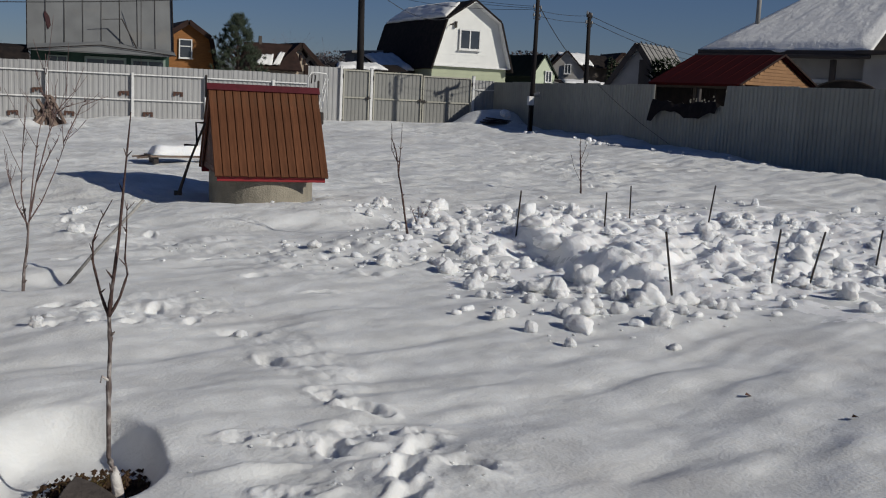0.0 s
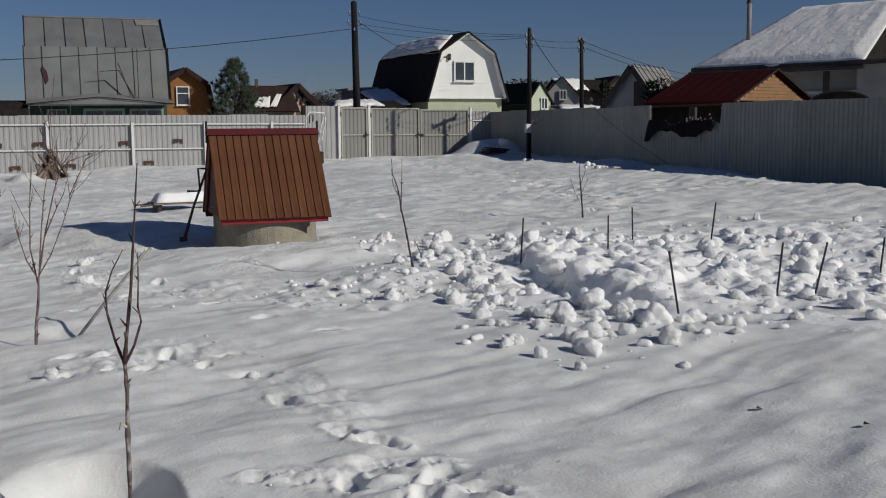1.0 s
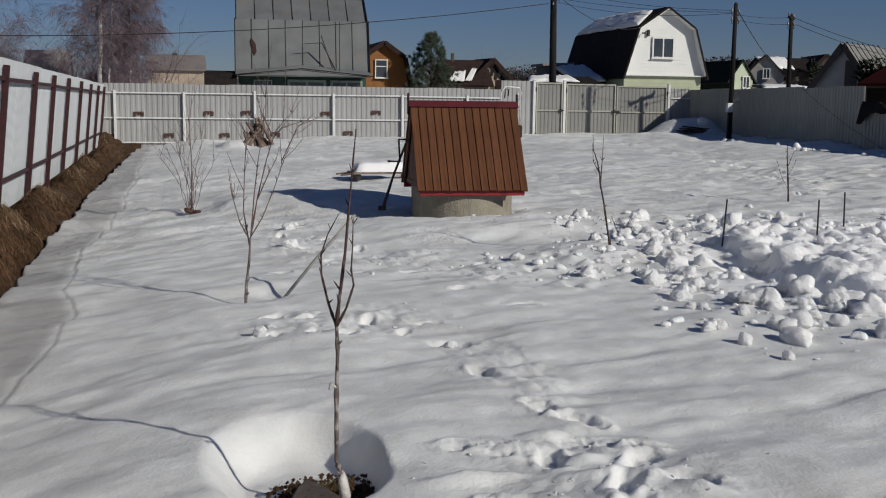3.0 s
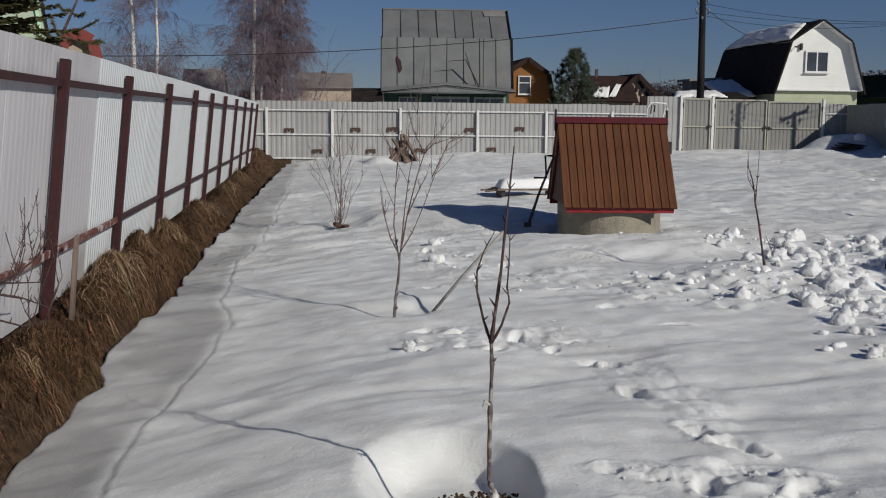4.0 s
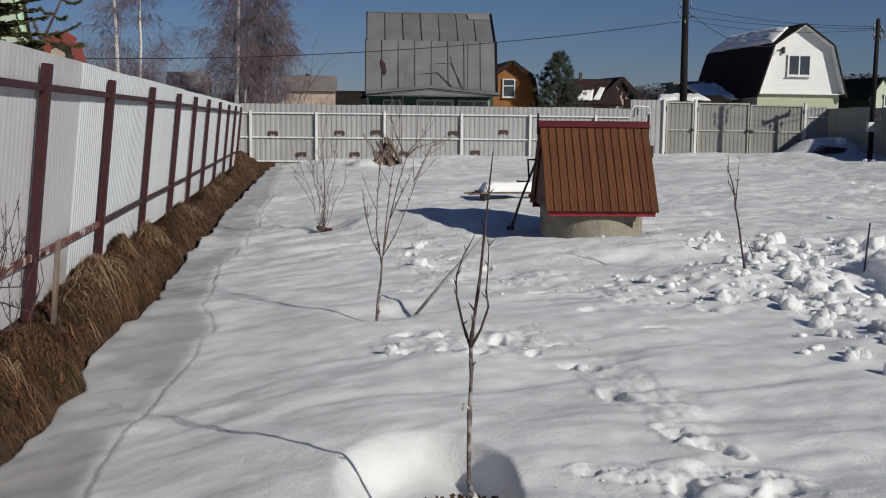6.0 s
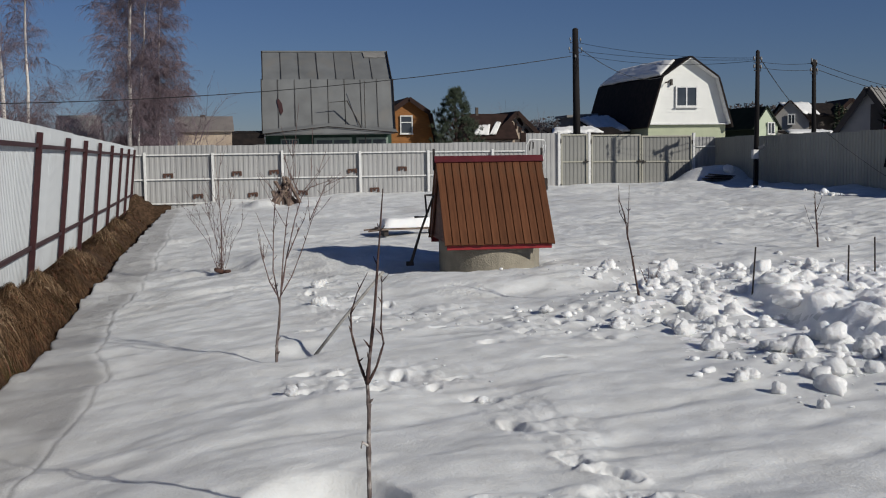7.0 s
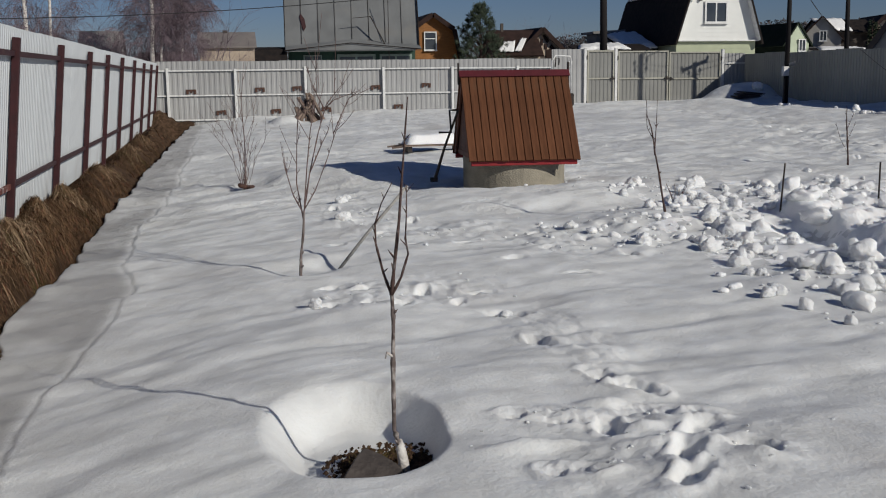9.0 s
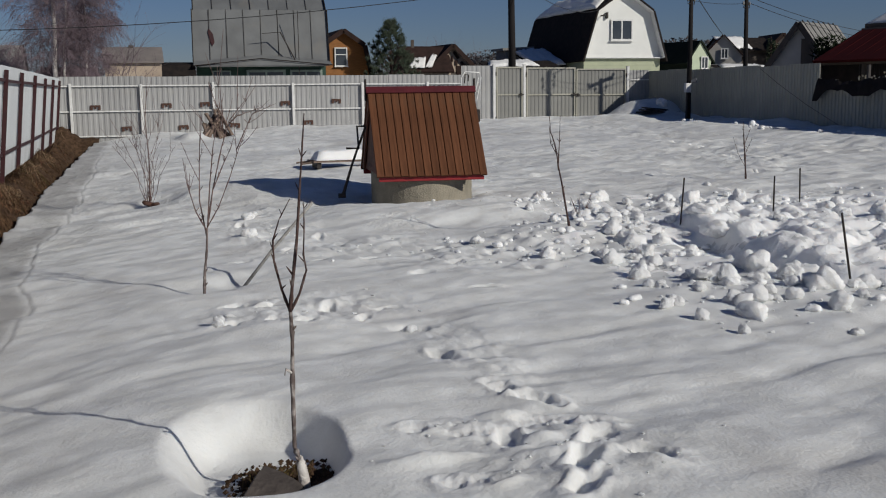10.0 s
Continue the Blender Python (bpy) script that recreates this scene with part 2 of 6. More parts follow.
# ---- mesh helpers ----
class Mesh:
    """Collects vertices and faces of one part."""

    def __init__(self):
        self.v, self.f = [], []

    def add(self, verts, faces):
        o = len(self.v)
        self.v.extend([tuple(p) for p in verts])
        self.f.extend([tuple(i + o for i in q) for q in faces])
        return self

    def box(self, c, s, m=None):
        x, y, z = s[0] / 2, s[1] / 2, s[2] / 2
        pts = [Vector((a * x, b * y, d * z)) for d in (-1, 1) for b in (-1, 1) for a in (-1, 1)]
        if m:
            pts = [m @ p for p in pts]
        pts = [p + Vector(c) for p in pts]
        return self.add(pts, [(0, 2, 3, 1), (4, 5, 7, 6), (0, 1, 5, 4), (2, 6, 7, 3), (0, 4, 6, 2), (1, 3, 7, 5)])

    def beam(self, a, b, w, h):
        a, b = Vector(a), Vector(b)
        d = b - a
        q = d.to_track_quat("Y", "Z").to_matrix()
        return self.box((a + b) / 2, (w, d.length, h), q)

    def tube(self, pts, radii, n=6, cap=True):
        pts = [Vector(p) for p in pts]
        rings = []
        for i, p in enumerate(pts):
            d = (pts[min(i + 1, len(pts) - 1)] - pts[max(i - 1, 0)]).normalized()
            u = d.orthogonal().normalized()
            if abs(d.z) < 0.98:
                u = d.cross(Vector((0, 0, 1))).normalized()
            else:
                u = (Vector((1, 0, 0)) - d * d.x).normalized()
            w = d.cross(u)
            rings.append([p + (u * math.cos(2 * math.pi * k / n) + w * math.sin(2 * math.pi * k / n)) * radii[i] for k in range(n)])
        o = [p for r in rings for p in r]
        fc = [(i * n + k, i * n + (k + 1) % n, (i + 1) * n + (k + 1) % n, (i + 1) * n + k) for i in range(len(pts) - 1) for k in range(n)]
        if cap:
            fc.append(tuple(range(n))[::-1])
            fc.append(tuple((len(pts) - 1) * n + k for k in range(n)))
        return self.add(o, fc)

    def prism(self, poly, d):
        """A flat polygon pushed along d."""
        n = len(poly)
        a = [Vector(p) for p in poly]
        b = [p + Vector(d) for p in a]
        return self.add(a + b, [tuple(range(n))[::-1], tuple(range(n, 2 * n))] + [(i, (i + 1) % n, n + (i + 1) % n, n + i) for i in range(n)])


def part(name, mesh, mat, parent=None, label="", smooth=False, bevel=0.0):
    me = bpy.data.meshes.new(name)
    me.from_pydata(mesh.v, [], mesh.f)
    me.materials.append(M[mat])
    bm = bmesh.new()
    bm.from_mesh(me)
    bmesh.ops.recalc_face_normals(bm, faces=bm.faces)
    if bevel:
        bmesh.ops.bevel(bm, geom=list(bm.edges), offset=bevel, segments=1, affect="EDGES", clamp_overlap=True)
    for f in bm.faces:
        f.smooth = smooth
    bm.to_mesh(me)
    bm.free()
    ob = new(name, me)
    if parent:
        ob.parent = parent
    if label:
        tagged(ob, label)
    return ob


def thing(name, label, category, at=None, group="", kind=""):
    ob = new(name)
    ob.empty_display_size = 0.1
    if at:
        ob.matrix_world = at if isinstance(at, Matrix) else Matrix.Translation(at)
    return tagged(ob, label, category, group, kind)


TABLES = {}


def fbm(x, y, seed=0, octaves=4):
    """Smooth value noise on arrays, about -1 to 1."""
    if seed not in TABLES:
        TABLES[seed] = np.random.RandomState(seed).rand(256, 256) * 2 - 1
    table = TABLES[seed]
    out, amp, tot = 0.0, 1.0, 0.0
    for o in range(octaves):
        xs, ys = x * 2 ** o + 17.3 * o, y * 2 ** o + 9.1 * o
        xi, yi = np.floor(xs).astype(int), np.floor(ys).astype(int)
        fx, fy = xs - xi, ys - yi
        fx, fy = fx * fx * fx * (fx * (fx * 6 - 15) + 10), fy * fy * fy * (fy * (fy * 6 - 15) + 10)
        a, b = table[xi & 255, yi & 255], table[(xi + 1) & 255, yi & 255]
        c, d = table[xi & 255, (yi + 1) & 255], table[(xi + 1) & 255, (yi + 1) & 255]
        out = out + amp * (a * (1 - fx) * (1 - fy) + b * fx * (1 - fy) + c * (1 - fx) * fy + d * fx * fy)
        tot += amp
        amp *= 0.5
    return out / tot


def step(x, a, b):
    t = np.clip((x - a) / (b - a), 0, 1)
    return t * t * (3 - 2 * t)


# ---- snow field ----
FOOTPRINTS = [(1.04, 6.66, 150), (1.01, 5.98, 100), (1.08, 5.26, 100), (1.18, 5.05, 130), (0.63, 4.83, 170), (0.75, 4.72, 160), (0.88, 4.62, 80), (1.11, 4.78, 165), (1.24, 4.67, 170),
              (1.21, 4.49, 50), (1.04, 4.24, 55), (1.29, 4.20, 125), (0.95, 4.02, 50), (0.60, 4.20, 160),
              (0.09, 7.60, 40), (0.0, 7.03, 20), (0.27, 7.02, 80), (0.46, 6.92, 30), (0.81, 6.97, 60), (0.3, 7.45, 10), (0.65, 7.3, 60), (1.0, 7.2, 20),
              (0.75, 9.6, 50), (0.6, 10.2, 80), (0.9, 10.8, 30), (0.5, 11.2, 70), (0.8, 11.7, 20), (0.3, 9.2, 10), (1.1, 10.2, 60), (0.9, 9.0, 30),
              (1.9, 8.6, 20), (2.3, 8.9, 70), (2.6, 9.3, 20), (2.0, 9.3, 40), (1.5, 8.2, 10), (2.9, 9.0, 40), (1.8, 7.6, 5), (2.4, 8.2, 80), (2.7, 8.5, 30), (1.3, 9.0, 15)]



def trail(y):
    return np.interp(y, [13.5, 14.8, 17.5, 19.8, 23.0, 27.0], [8.0, 8.6, 9.6, 10.2, 10.8, 11.0])


# a trodden trail across the yard to the gate
FOOTPRINTS += [(float(trail(13.9 + 0.36 * k)) + (0.16 if k % 2 else -0.16) + 0.1 * math.sin(k * 2.3), 13.9 + 0.36 * k, 60 + 18 * math.sin(k * 1.7)) for k in range(36)]
FOOTPRINTS += [(8.6 + 0.42 * k, 16.2 - 0.10 * k + (0.17 if k % 2 else -0.17), 10 + 20 * math.sin(k * 2.1)) for k in range(13)]


def ground_base(x, y):
    return np.maximum(0, 0.011 * (y - 6)) * step(y, 60, 31) + 0.018 * np.clip(x, 0, 14)


def snow_edge(y):
    return np.interp(y, [4, 5.5, 6.1, 6.6, 6.9, 7.35, 8.2, 9.5, 10.8, 13, 16.2, 22, 27, 31], [-1.99, -1.94, -1.93, -1.91, -1.82, -1.94, -1.89, -1.77, -1.79, -1.79, -1.71, -1.56, -1.40, -1.32]) + 0.03 * fbm(y * 1.1, y * 0 + 3.3, 5, 3) + 0.04 * fbm(y * 3.5, y * 0 + 1.3, 6, 4)


def crease_line(y):
    line = np.interp(y, [4.4, 4.9, 5.5, 6.0, 6.5, 7.05, 7.45, 8.0, 8.35, 8.7, 9.15, 10.5, 11.4, 15.9, 22, 31], [-1.36, -1.46, -1.475, -1.455, -1.385, -1.31, -1.255, -1.25, -1.19, -1.25, -1.345, -1.36, -1.34, -1.19, -1.05, -0.95])
    return line + 0.025 * fbm(y * 4.2, y * 0 + 2.7, 22, 4) + 0.10 * fbm(y * 0.9, y * 0 + 7.7, 21, 2) * step(y, 8, 11)


def snow_height(x, y):
    h = ground_base(x, y)
    near = step(y, 34, 26)
    # wind ripples, long across the line of sight
    u, v = x * 0.94 + y * 0.34, -x * 0.34 + y * 0.94
    warp = 0.35 * fbm(u * 0.6, v * 0.6, 11, 3)
    rip = 0.52 * fbm(u * 0.75, (v + warp) * 2.1, 12, 3) + 0.55 * fbm(u * 1.2, (v + 0.6 * warp) * 4.2, 27, 2)
    h = h + near * 0.036 * rip + near * 0.07 * fbm(x * 0.35, y * 0.35, 13, 3)
    h = h + near * 0.007 * fbm(x * 4, y * 5, 14, 3)
    h = h + near * step(y, 8.5, 13) * (0.050 * (0.3 - np.abs(fbm(x * 1.7, y * 2.6, 24, 5))) + 0.04 * fbm(x * 0.8, y * 1.2, 25, 3))
    # trampled patches
    rough = fbm(x * 7, y * 7, 15, 4)
    cells = fbm(x * 3.2, y * 3.2, 16, 3)

    def blob(cx, cy, rx, ry):
        return np.exp(-(((x - cx) / rx) ** 2 + ((y - cy) / ry) ** 2) ** 2)

    trod = np.maximum.reduce([0.5 * blob(0.95, 4.35, 0.6, 0.5), 0.8 * blob(0.5, 7.3, 0.7, 0.45), 0.7 * blob(0.7, 10.5, 0.5, 1.3),
                              blob(2.4, 8.9, 1.0, 0.8), 0.8 * blob(1.5, 9.6, 0.9, 0.5), 0.6 * blob(1.2, 6.0, 0.3, 0.9)])
    track = np.exp(-((x - trail(y)) / 0.8) ** 2) * step(y, 13, 14) * step(y, 29, 27) + np.exp(-((y - (17.0 - (x - 8) * 0.15)) / 1.6) ** 2) * step(x, 5, 8)
    dig = np.maximum(blob(7.0, 8.7, 2.7, 2.6), 0.45 * blob(3.7, 8.6, 0.9, 1.9))
    billow = np.abs(fbm(x * 2.6, y * 2.6, 28, 3))
    grain = np.abs(fbm(x * 8, y * 8, 29, 3))
    h = h + trod * (0.026 * rough + 0.012 * cells + 0.03 * grain) + np.clip(track, 0, 1) * (0.025 * rough + 0.065 * (0.35 - np.abs(fbm(x * 2.3, y * 4.1, 26, 5))) + 0.02 * cells) * step(x, 15, 14) + dig * (0.09 * billow + 0.045 * grain + 0.02 * rough - 0.02)
    # dug bed: a bank with a steep face, a smooth bowl beside it
    bank = step(x + 0.16 * fbm(x * 2, y * 2, 17, 3) - 0.45 * step(y, 9.3, 10.6), 4.36, 4.50) * step(x, 7.0, 5.0) * step(y, 7.2, 7.8) * step(y, 10.9, 9.8)
    h = h + bank * (0.075 + 0.06 * rough + 0.05 * cells) - (0.13 + 0.05 * rough) * blob(4.20 + 0.12 * np.abs(y - 8.4), 8.5, 0.26, 1.3) - 0.05 * blob(4.45, 6.95, 0.35, 0.35)
    # banks along the fences and in the gateway
    h = h + 0.12 * np.exp(-((x - 12.9) / 0.9) ** 2) * step(y, 11, 14) * (0.8 + 0.5 * fbm(x * 0.5, y * 0.5, 18, 3)) * step(y, 31, 28)
    h = h - 0.10 * step(x, 13.3, 14.6) * step(y, 31, 28) * step(y, 3, 10)
    h = h + (0.22 + 0.10 * fbm(x * 0.9, y * 0.7, 31, 3)) * step(x, 13.5, 14.7) * step(y, 16.5, 20) * step(y, 30, 28)
    h = h + 0.10 * step(y, 26.5, 29.5) * step(y, 33, 30.6) * (1 + 0.8 * fbm(x * 0.8, y * 0.8, 19, 3)) * step(x, -1.6, 0.5)
    h = h + 0.42 * blob(14.25, 29.3, 1.0, 1.0) + 0.06 * blob(14.0, 29.0, 0.5, 0.5)
    h = h + 0.16 * blob(1.0, 27.3, 0.34, 0.5) + 0.09 * blob(2.15, 27.2, 0.3, 0.4)
    # drift round the well, scour behind it
    h = h + 0.10 * blob(2.65, 11.3, 1.3, 0.7) + 0.05 * blob(2.7, 12.4, 1.6, 1.5) + 0.17 * blob(1.0, 14.2, 1.2, 1.2)
    wr = np.hypot(x - 2.685, y - 12.36)
    h = h - 0.07 * np.exp(-((wr - 0.62) / 0.10) ** 2) * step(x, 2.2, 3.1) - 0.05 * np.exp(-((wr - 0.62) / 0.12) ** 2) * step(x, 2.6, 2.1)
    h = h + 0.07 * blob(3.3, 9.6, 0.9, 0.6)
    # bowl melted round the young tree: soft sunny side, steep shaded side
    a = (np.abs((x + 0.10) / np.where(x > -0.10, 0.345, 0.34)) ** 2.3 + np.abs((y - 4.85) / np.where(y > 4.85, 0.52, 0.485)) ** 2.3) ** (1 / 2.3)
    side = step(x, -0.45, 0.25)
    hole = 1 - step(a, 0.50 + 0.26 * side, 1.10)
    h = h - 0.155 * hole
    # hollow at the second tree and at the leaning stick
    h = h - 0.045 * blob(0.0, 8.3, 0.26, 0.26) - 0.05 * blob(0.30, 8.45, 0.26, 0.22) - 0.06 * blob(-0.25, 14.0, 0.4, 0.3)
    # ridges pushed up between the prints
    for cx, cy, w, a in ((0.53, 4.45, 0.17, 0.035), (1.02, 4.36, 0.12, 0.030), (0.95, 4.88, 0.10, 0.025), (1.0, 4.55, 0.07, 0.025), (1.14, 4.30, 0.06, 0.03)):
        h = h + a * np.exp(-(((x - cx) / w) ** 2 + ((y - cy) / 0.05) ** 2) ** 1.5)
    # boot prints
    for px, py, ang in FOOTPRINTS:
        sel = (np.abs(x - px) < 0.35) & (np.abs(y - py) < 0.35)
        if not sel.any():
            continue
        ca, sa = math.cos(radians(ang)), math.sin(radians(ang))
        lx, ly = (x[sel] - px) * ca + (y[sel] - py) * sa, -(x[sel] - px) * sa + (y[sel] - py) * ca
        wob = fbm(lx * 9 + px * 3, ly * 9 + py * 3, 20, 3)
        far = 1.15 if py > 12.8 else 0.72 if py > 6.9 else 1.0
        tread = far == 1.0 and ang > 155
        r = np.sqrt((lx / (0.125 * far)) ** 2 + (ly / (far * (0.066 - 0.010 * np.cos(lx * 21)))) ** 2) * (1 + (0.28 if far == 1 else 0.6) * wob)
        d = (-0.010 * (0.9 + 0.35 * np.cos(lx * 150)) if tread else -0.044 * (0.85 + 0.25 * np.cos(lx * 30))) * (1 - step(r, 0.55, 1.15)) + 0.012 * np.exp(-((r - 1.35) / 0.22) ** 2) * np.clip(0.5 + 1.6 * wob, 0, 2)
        d = d + (0.014 * fbm(lx * 26 + px * 9, ly * 26, 23, 3) + 0.012 * fbm(lx * 9 + py, ly * 9, 30, 2)) * (1 - step(r, 0.8, 1.5))
        h[sel] = h[sel] + d * far
    # thin ice shelf at the verge, a crack along it, and the thawed verge itself
    e = snow_edge(y)
    crease = crease_line(y)
    h = h - 0.008 * step(x, crease + 0.03, crease - 0.03) * step(y, 33, 30) - 0.006 * np.exp(-((x - crease) / 0.018) ** 2) * step(y, 33, 30)
    h = h + 0.12 * step(x, crease - 0.5, crease + 1.5) - 0.12
    shelf = step(x, e + 0.015, e - 0.03) * step(y, 30.2, 29.4) * step(x, -4.2, -3.2) * step(y, -12, -8)
    h = h - 0.40 * shelf
    return h


def axis(parts):
    out = []
    for a, b, s in parts:
        out.extend(np.arange(a, b, s))
    return np.array(out)


gx = axis([(-400, -100, 50), (-100, -20, 10), (-20, -3, 1.2), (-3, -2.0, 0.1), (-2.0, -1.05, 0.0125), (-1.05, -0.6, 0.02), (-0.6, 1.4, 0.0125), (1.4, 2.2, 0.022), (2.2, 6.5, 0.032), (6.5, 10, 0.05), (10, 16, 0.09), (16, 40, 1.5), (40, 120, 10), (120, 421, 50)])
gy = axis([(-300, -20, 40), (-20, 0, 2), (0, 3.0, 0.15), (3.0, 3.8, 0.024), (3.8, 5.5, 0.0125), (5.5, 8, 0.024), (8, 11.5, 0.032), (11.5, 13, 0.045), (13, 20, 0.06), (20, 32, 0.12), (32, 60, 2), (60, 140, 10), (140, 701, 60)])
XX, YY = np.meshgrid(gx, gy)
ZZ = snow_height(XX, YY)
nx, ny = len(gx), len(gy)
me = bpy.data.meshes.new("ground")
idx = np.arange(nx * ny).reshape(ny, nx)
quads = np.stack([idx[:-1, :-1], idx[:-1, 1:], idx[1:, 1:], idx[1:, :-1]], -1).reshape(-1, 4)
me.vertices.add(nx * ny)
me.vertices.foreach_set("co", np.stack([XX, YY, ZZ], -1).astype(np.float32).ravel())
me.loops.add(quads.size)
me.loops.foreach_set("vertex_index", quads.ravel().astype(np.int32))
me.polygons.add(len(quads))
me.polygons.foreach_set("loop_start", np.arange(0, quads.size, 4, dtype=np.int32))
me.polygons.foreach_set("use_smooth", np.ones(len(quads), dtype=bool))
me.materials.append(M["snow"])
me.materials.append(M["snow_crust"])
me.materials.append(M["snow_clean"])
MX, MY = (XX[:-1, :-1] + XX[1:, 1:]) / 2, (YY[:-1, :-1] + YY[1:, 1:]) / 2
crust = (MY + 2.2 * fbm(MX * 1.5, MY * 1.5, 34, 5) > 11.0 - 1.5 * step(MX, 2, 4)) & (MY < 34) & (MX > -1.6)
dug = (((MX - 6.4) / 3.1) ** 2 + ((MY - 8.6) / 2.7) ** 2 < 1 + 1.1 * fbm(MX * 3, MY * 3, 35, 5))
me.polygons.foreach_set("material_index", np.where(dug, 2, crust * 1).astype(np.int32).ravel())
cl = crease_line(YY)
# wet grey shelf; the wide second fade paints the slope's shade into the colour
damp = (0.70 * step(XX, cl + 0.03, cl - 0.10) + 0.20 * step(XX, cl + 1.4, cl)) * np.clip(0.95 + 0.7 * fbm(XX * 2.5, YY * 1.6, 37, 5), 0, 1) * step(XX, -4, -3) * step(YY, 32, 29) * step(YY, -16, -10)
press = np.zeros(XX.shape)
for px, py, ang in FOOTPRINTS:
    lx, ly = (XX - px) * math.cos(radians(ang)) + (YY - py) * math.sin(radians(ang)), (YY - py) * math.cos(radians(ang)) - (XX - px) * math.sin(radians(ang))
    press = np.maximum(press, 1 - step(np.sqrt((lx / 0.15) ** 2 + (ly / 0.065) ** 2) + 0.9 * fbm(XX * 16, YY * 16, 36, 4), 0.7, 1.35))
crack = 0.34 * np.exp(-((XX - cl) / 0.011) ** 2) * np.clip(0.75 + 0.8 * fbm(XX * 3, YY * 2.2, 38, 3), 0, 1) * step(YY, 26, 16)
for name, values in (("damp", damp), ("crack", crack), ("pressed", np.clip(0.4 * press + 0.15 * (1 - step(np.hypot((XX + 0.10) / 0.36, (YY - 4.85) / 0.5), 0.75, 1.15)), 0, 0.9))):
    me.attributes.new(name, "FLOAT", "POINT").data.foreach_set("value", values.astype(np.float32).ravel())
me.update()
me.validate()
tagged(new("ground", me), "old wind-rippled spring snow covering the whole yard", "ground", kind="structure")


def Z(x, y):
    return float(snow_height(np.array([[float(x)]]), np.array([[float(y)]]))[0, 0])


# ---- fences ----
def corrugated(w, h, pitch=0.105, depth=0.016, top=None):
    """A profiled sheet standing in the local xz plane, ribs upright, facing -y; top(x) cuts its upper edge."""
    mb = Mesh()
    xs = [0.0]
    n = max(1, round(w / pitch))
    p = w / n
    pts = []
    for k in range(n):
        for f, d in ((0.0, 0), (0.30, 0), (0.42, 1), (0.86, 1)):
            pts.append(((k + f) * p, d * depth))
    pts.append((w, 0.0))
    t = 0.004
    col = []
    for x, d in pts:
        z1 = h if top is None else top(x)
        col.append([(x, -d, 0), (x, -d, z1), (x, -d + t, z1), (x, -d + t, 0)])
    v = [q for c in col for q in c]
    f = []
    for i in range(len(col) - 1):
        a, b = i * 4, i * 4 + 4
        f += [(a, b, b + 1, a + 1), (a + 3, a + 2, b + 2, b + 3), (a + 1, b + 1, b + 2, a + 2)]
    f += [(0, 1, 2, 3), tuple((len(col) - 1) * 4 + k for k in (3, 2, 1, 0))]
    return mb.add(v, f)


def share(ob, parent, m, name=None):
    """Another object on the same mesh."""
    o = new(name or ob.name.split(".")[0], ob.data)
    o.parent = parent
    o.matrix_local = m
    return o


# left fence: it leans into the yard
LEAN = 6.0
left_fence = thing("left_fence", "white profiled sheet fence with maroon steel posts and rails, leaning", "fence", pose(-2.27, 0, 0.10, 0, LEAN, 0), kind="structure")
sheet = part("sheet", corrugated(1.15, 1.62, 0.085, 0.009), "white_sheet", left_fence)
sheet.matrix_local = pose(-0.03, -5.0, 0.10, 0, 0, 90)
old_sheet = part("sheet", corrugated(1.15, 1.62, 0.095, 0.0016), "old_sheet", left_fence, "older greyish sheet with a flat profile")
old_sheet.matrix_local = pose(-0.03, -6.16, 0.10, 0, 0, 90)
for k in range(1, 31):
    tilt = random.uniform(-0.15, 0.15)
    y0 = -5.0 + 1.15 * k
    src = old_sheet if y0 < 8.7 else sheet
    share(src, left_fence, pose(-0.03 - 0.003 * (k % 2), y0, 0.09 + random.uniform(-0.005, 0.005), 0, tilt, 90), "sheet")
post = part("post", Mesh().box((0, 0, 0.64), (0.06, 0.06, 2.0)), "maroon", left_fence, "maroon painted steel post", bevel=0.005)
POST_Y = [-5.0, -2.5, 0.0, 2.5, 5.0, 7.5, 9.76, 12.25, 14.75, 17.0, 19.4, 22.1, 24.8, 27.4, 29.9]
post.matrix_local = pose(0.02, POST_Y[0], 0)
for y0 in POST_Y[1:]:
    share(post, left_fence, pose(0.02, y0, random.uniform(-0.02, 0.02), random.uniform(-0.6, 0.6), 0, 0))
for z in (1.50, 0.46):
    for y0, y1 in zip(POST_Y[:-1], POST_Y[1:]):
        mat = "rusty_white" if z < 1 and y0 < 9.7 else "maroon"
        part("rail", Mesh().beam((0.012, y0 + 0.03, z - (0.025 if y0 < 5 else 0)), (0.012, y1 - 0.03, z - (0.02 if y0 < 3 else 0) + random.uniform(-0.01, 0.01)), 0.022, 0.045), mat, left_fence,
             "rusty rail with flakes of old white paint" if mat == "rusty_white" else "")

tagged(part("board_offcut", Mesh().box((-2.10, 7.63, 0.38), (0.02, 0.085, 0.56), pose(0, 0, 0, 4, 6, 0).to_3x3()), "wood_old", None, bevel=0.003), "grey weathered board propped on the fence", "board")

# back fence, gate and wicket
YB = 30.4
back_fence = thing("back_fence", "pale grey profiled sheet fence with white posts and rails", "fence", (0, YB, 0), kind="structure")
bs = part("sheet", corrugated(1.1, 1.85, 0.135, 0.012), "zinc_sheet", back_fence)
bs.matrix_local = pose(-2.2, 0, 0.0)
for k in range(1, 10):
    share(bs, back_fence, pose(-2.2 + 1.105 * k, 0.003 * (k % 2), random.uniform(-0.01, 0.01)))
tall = part("sheet", corrugated(0.98, 2.1, 0.135, 0.012), "zinc_sheet", back_fence)
tall.matrix_local = pose(8.86, 0, 0)
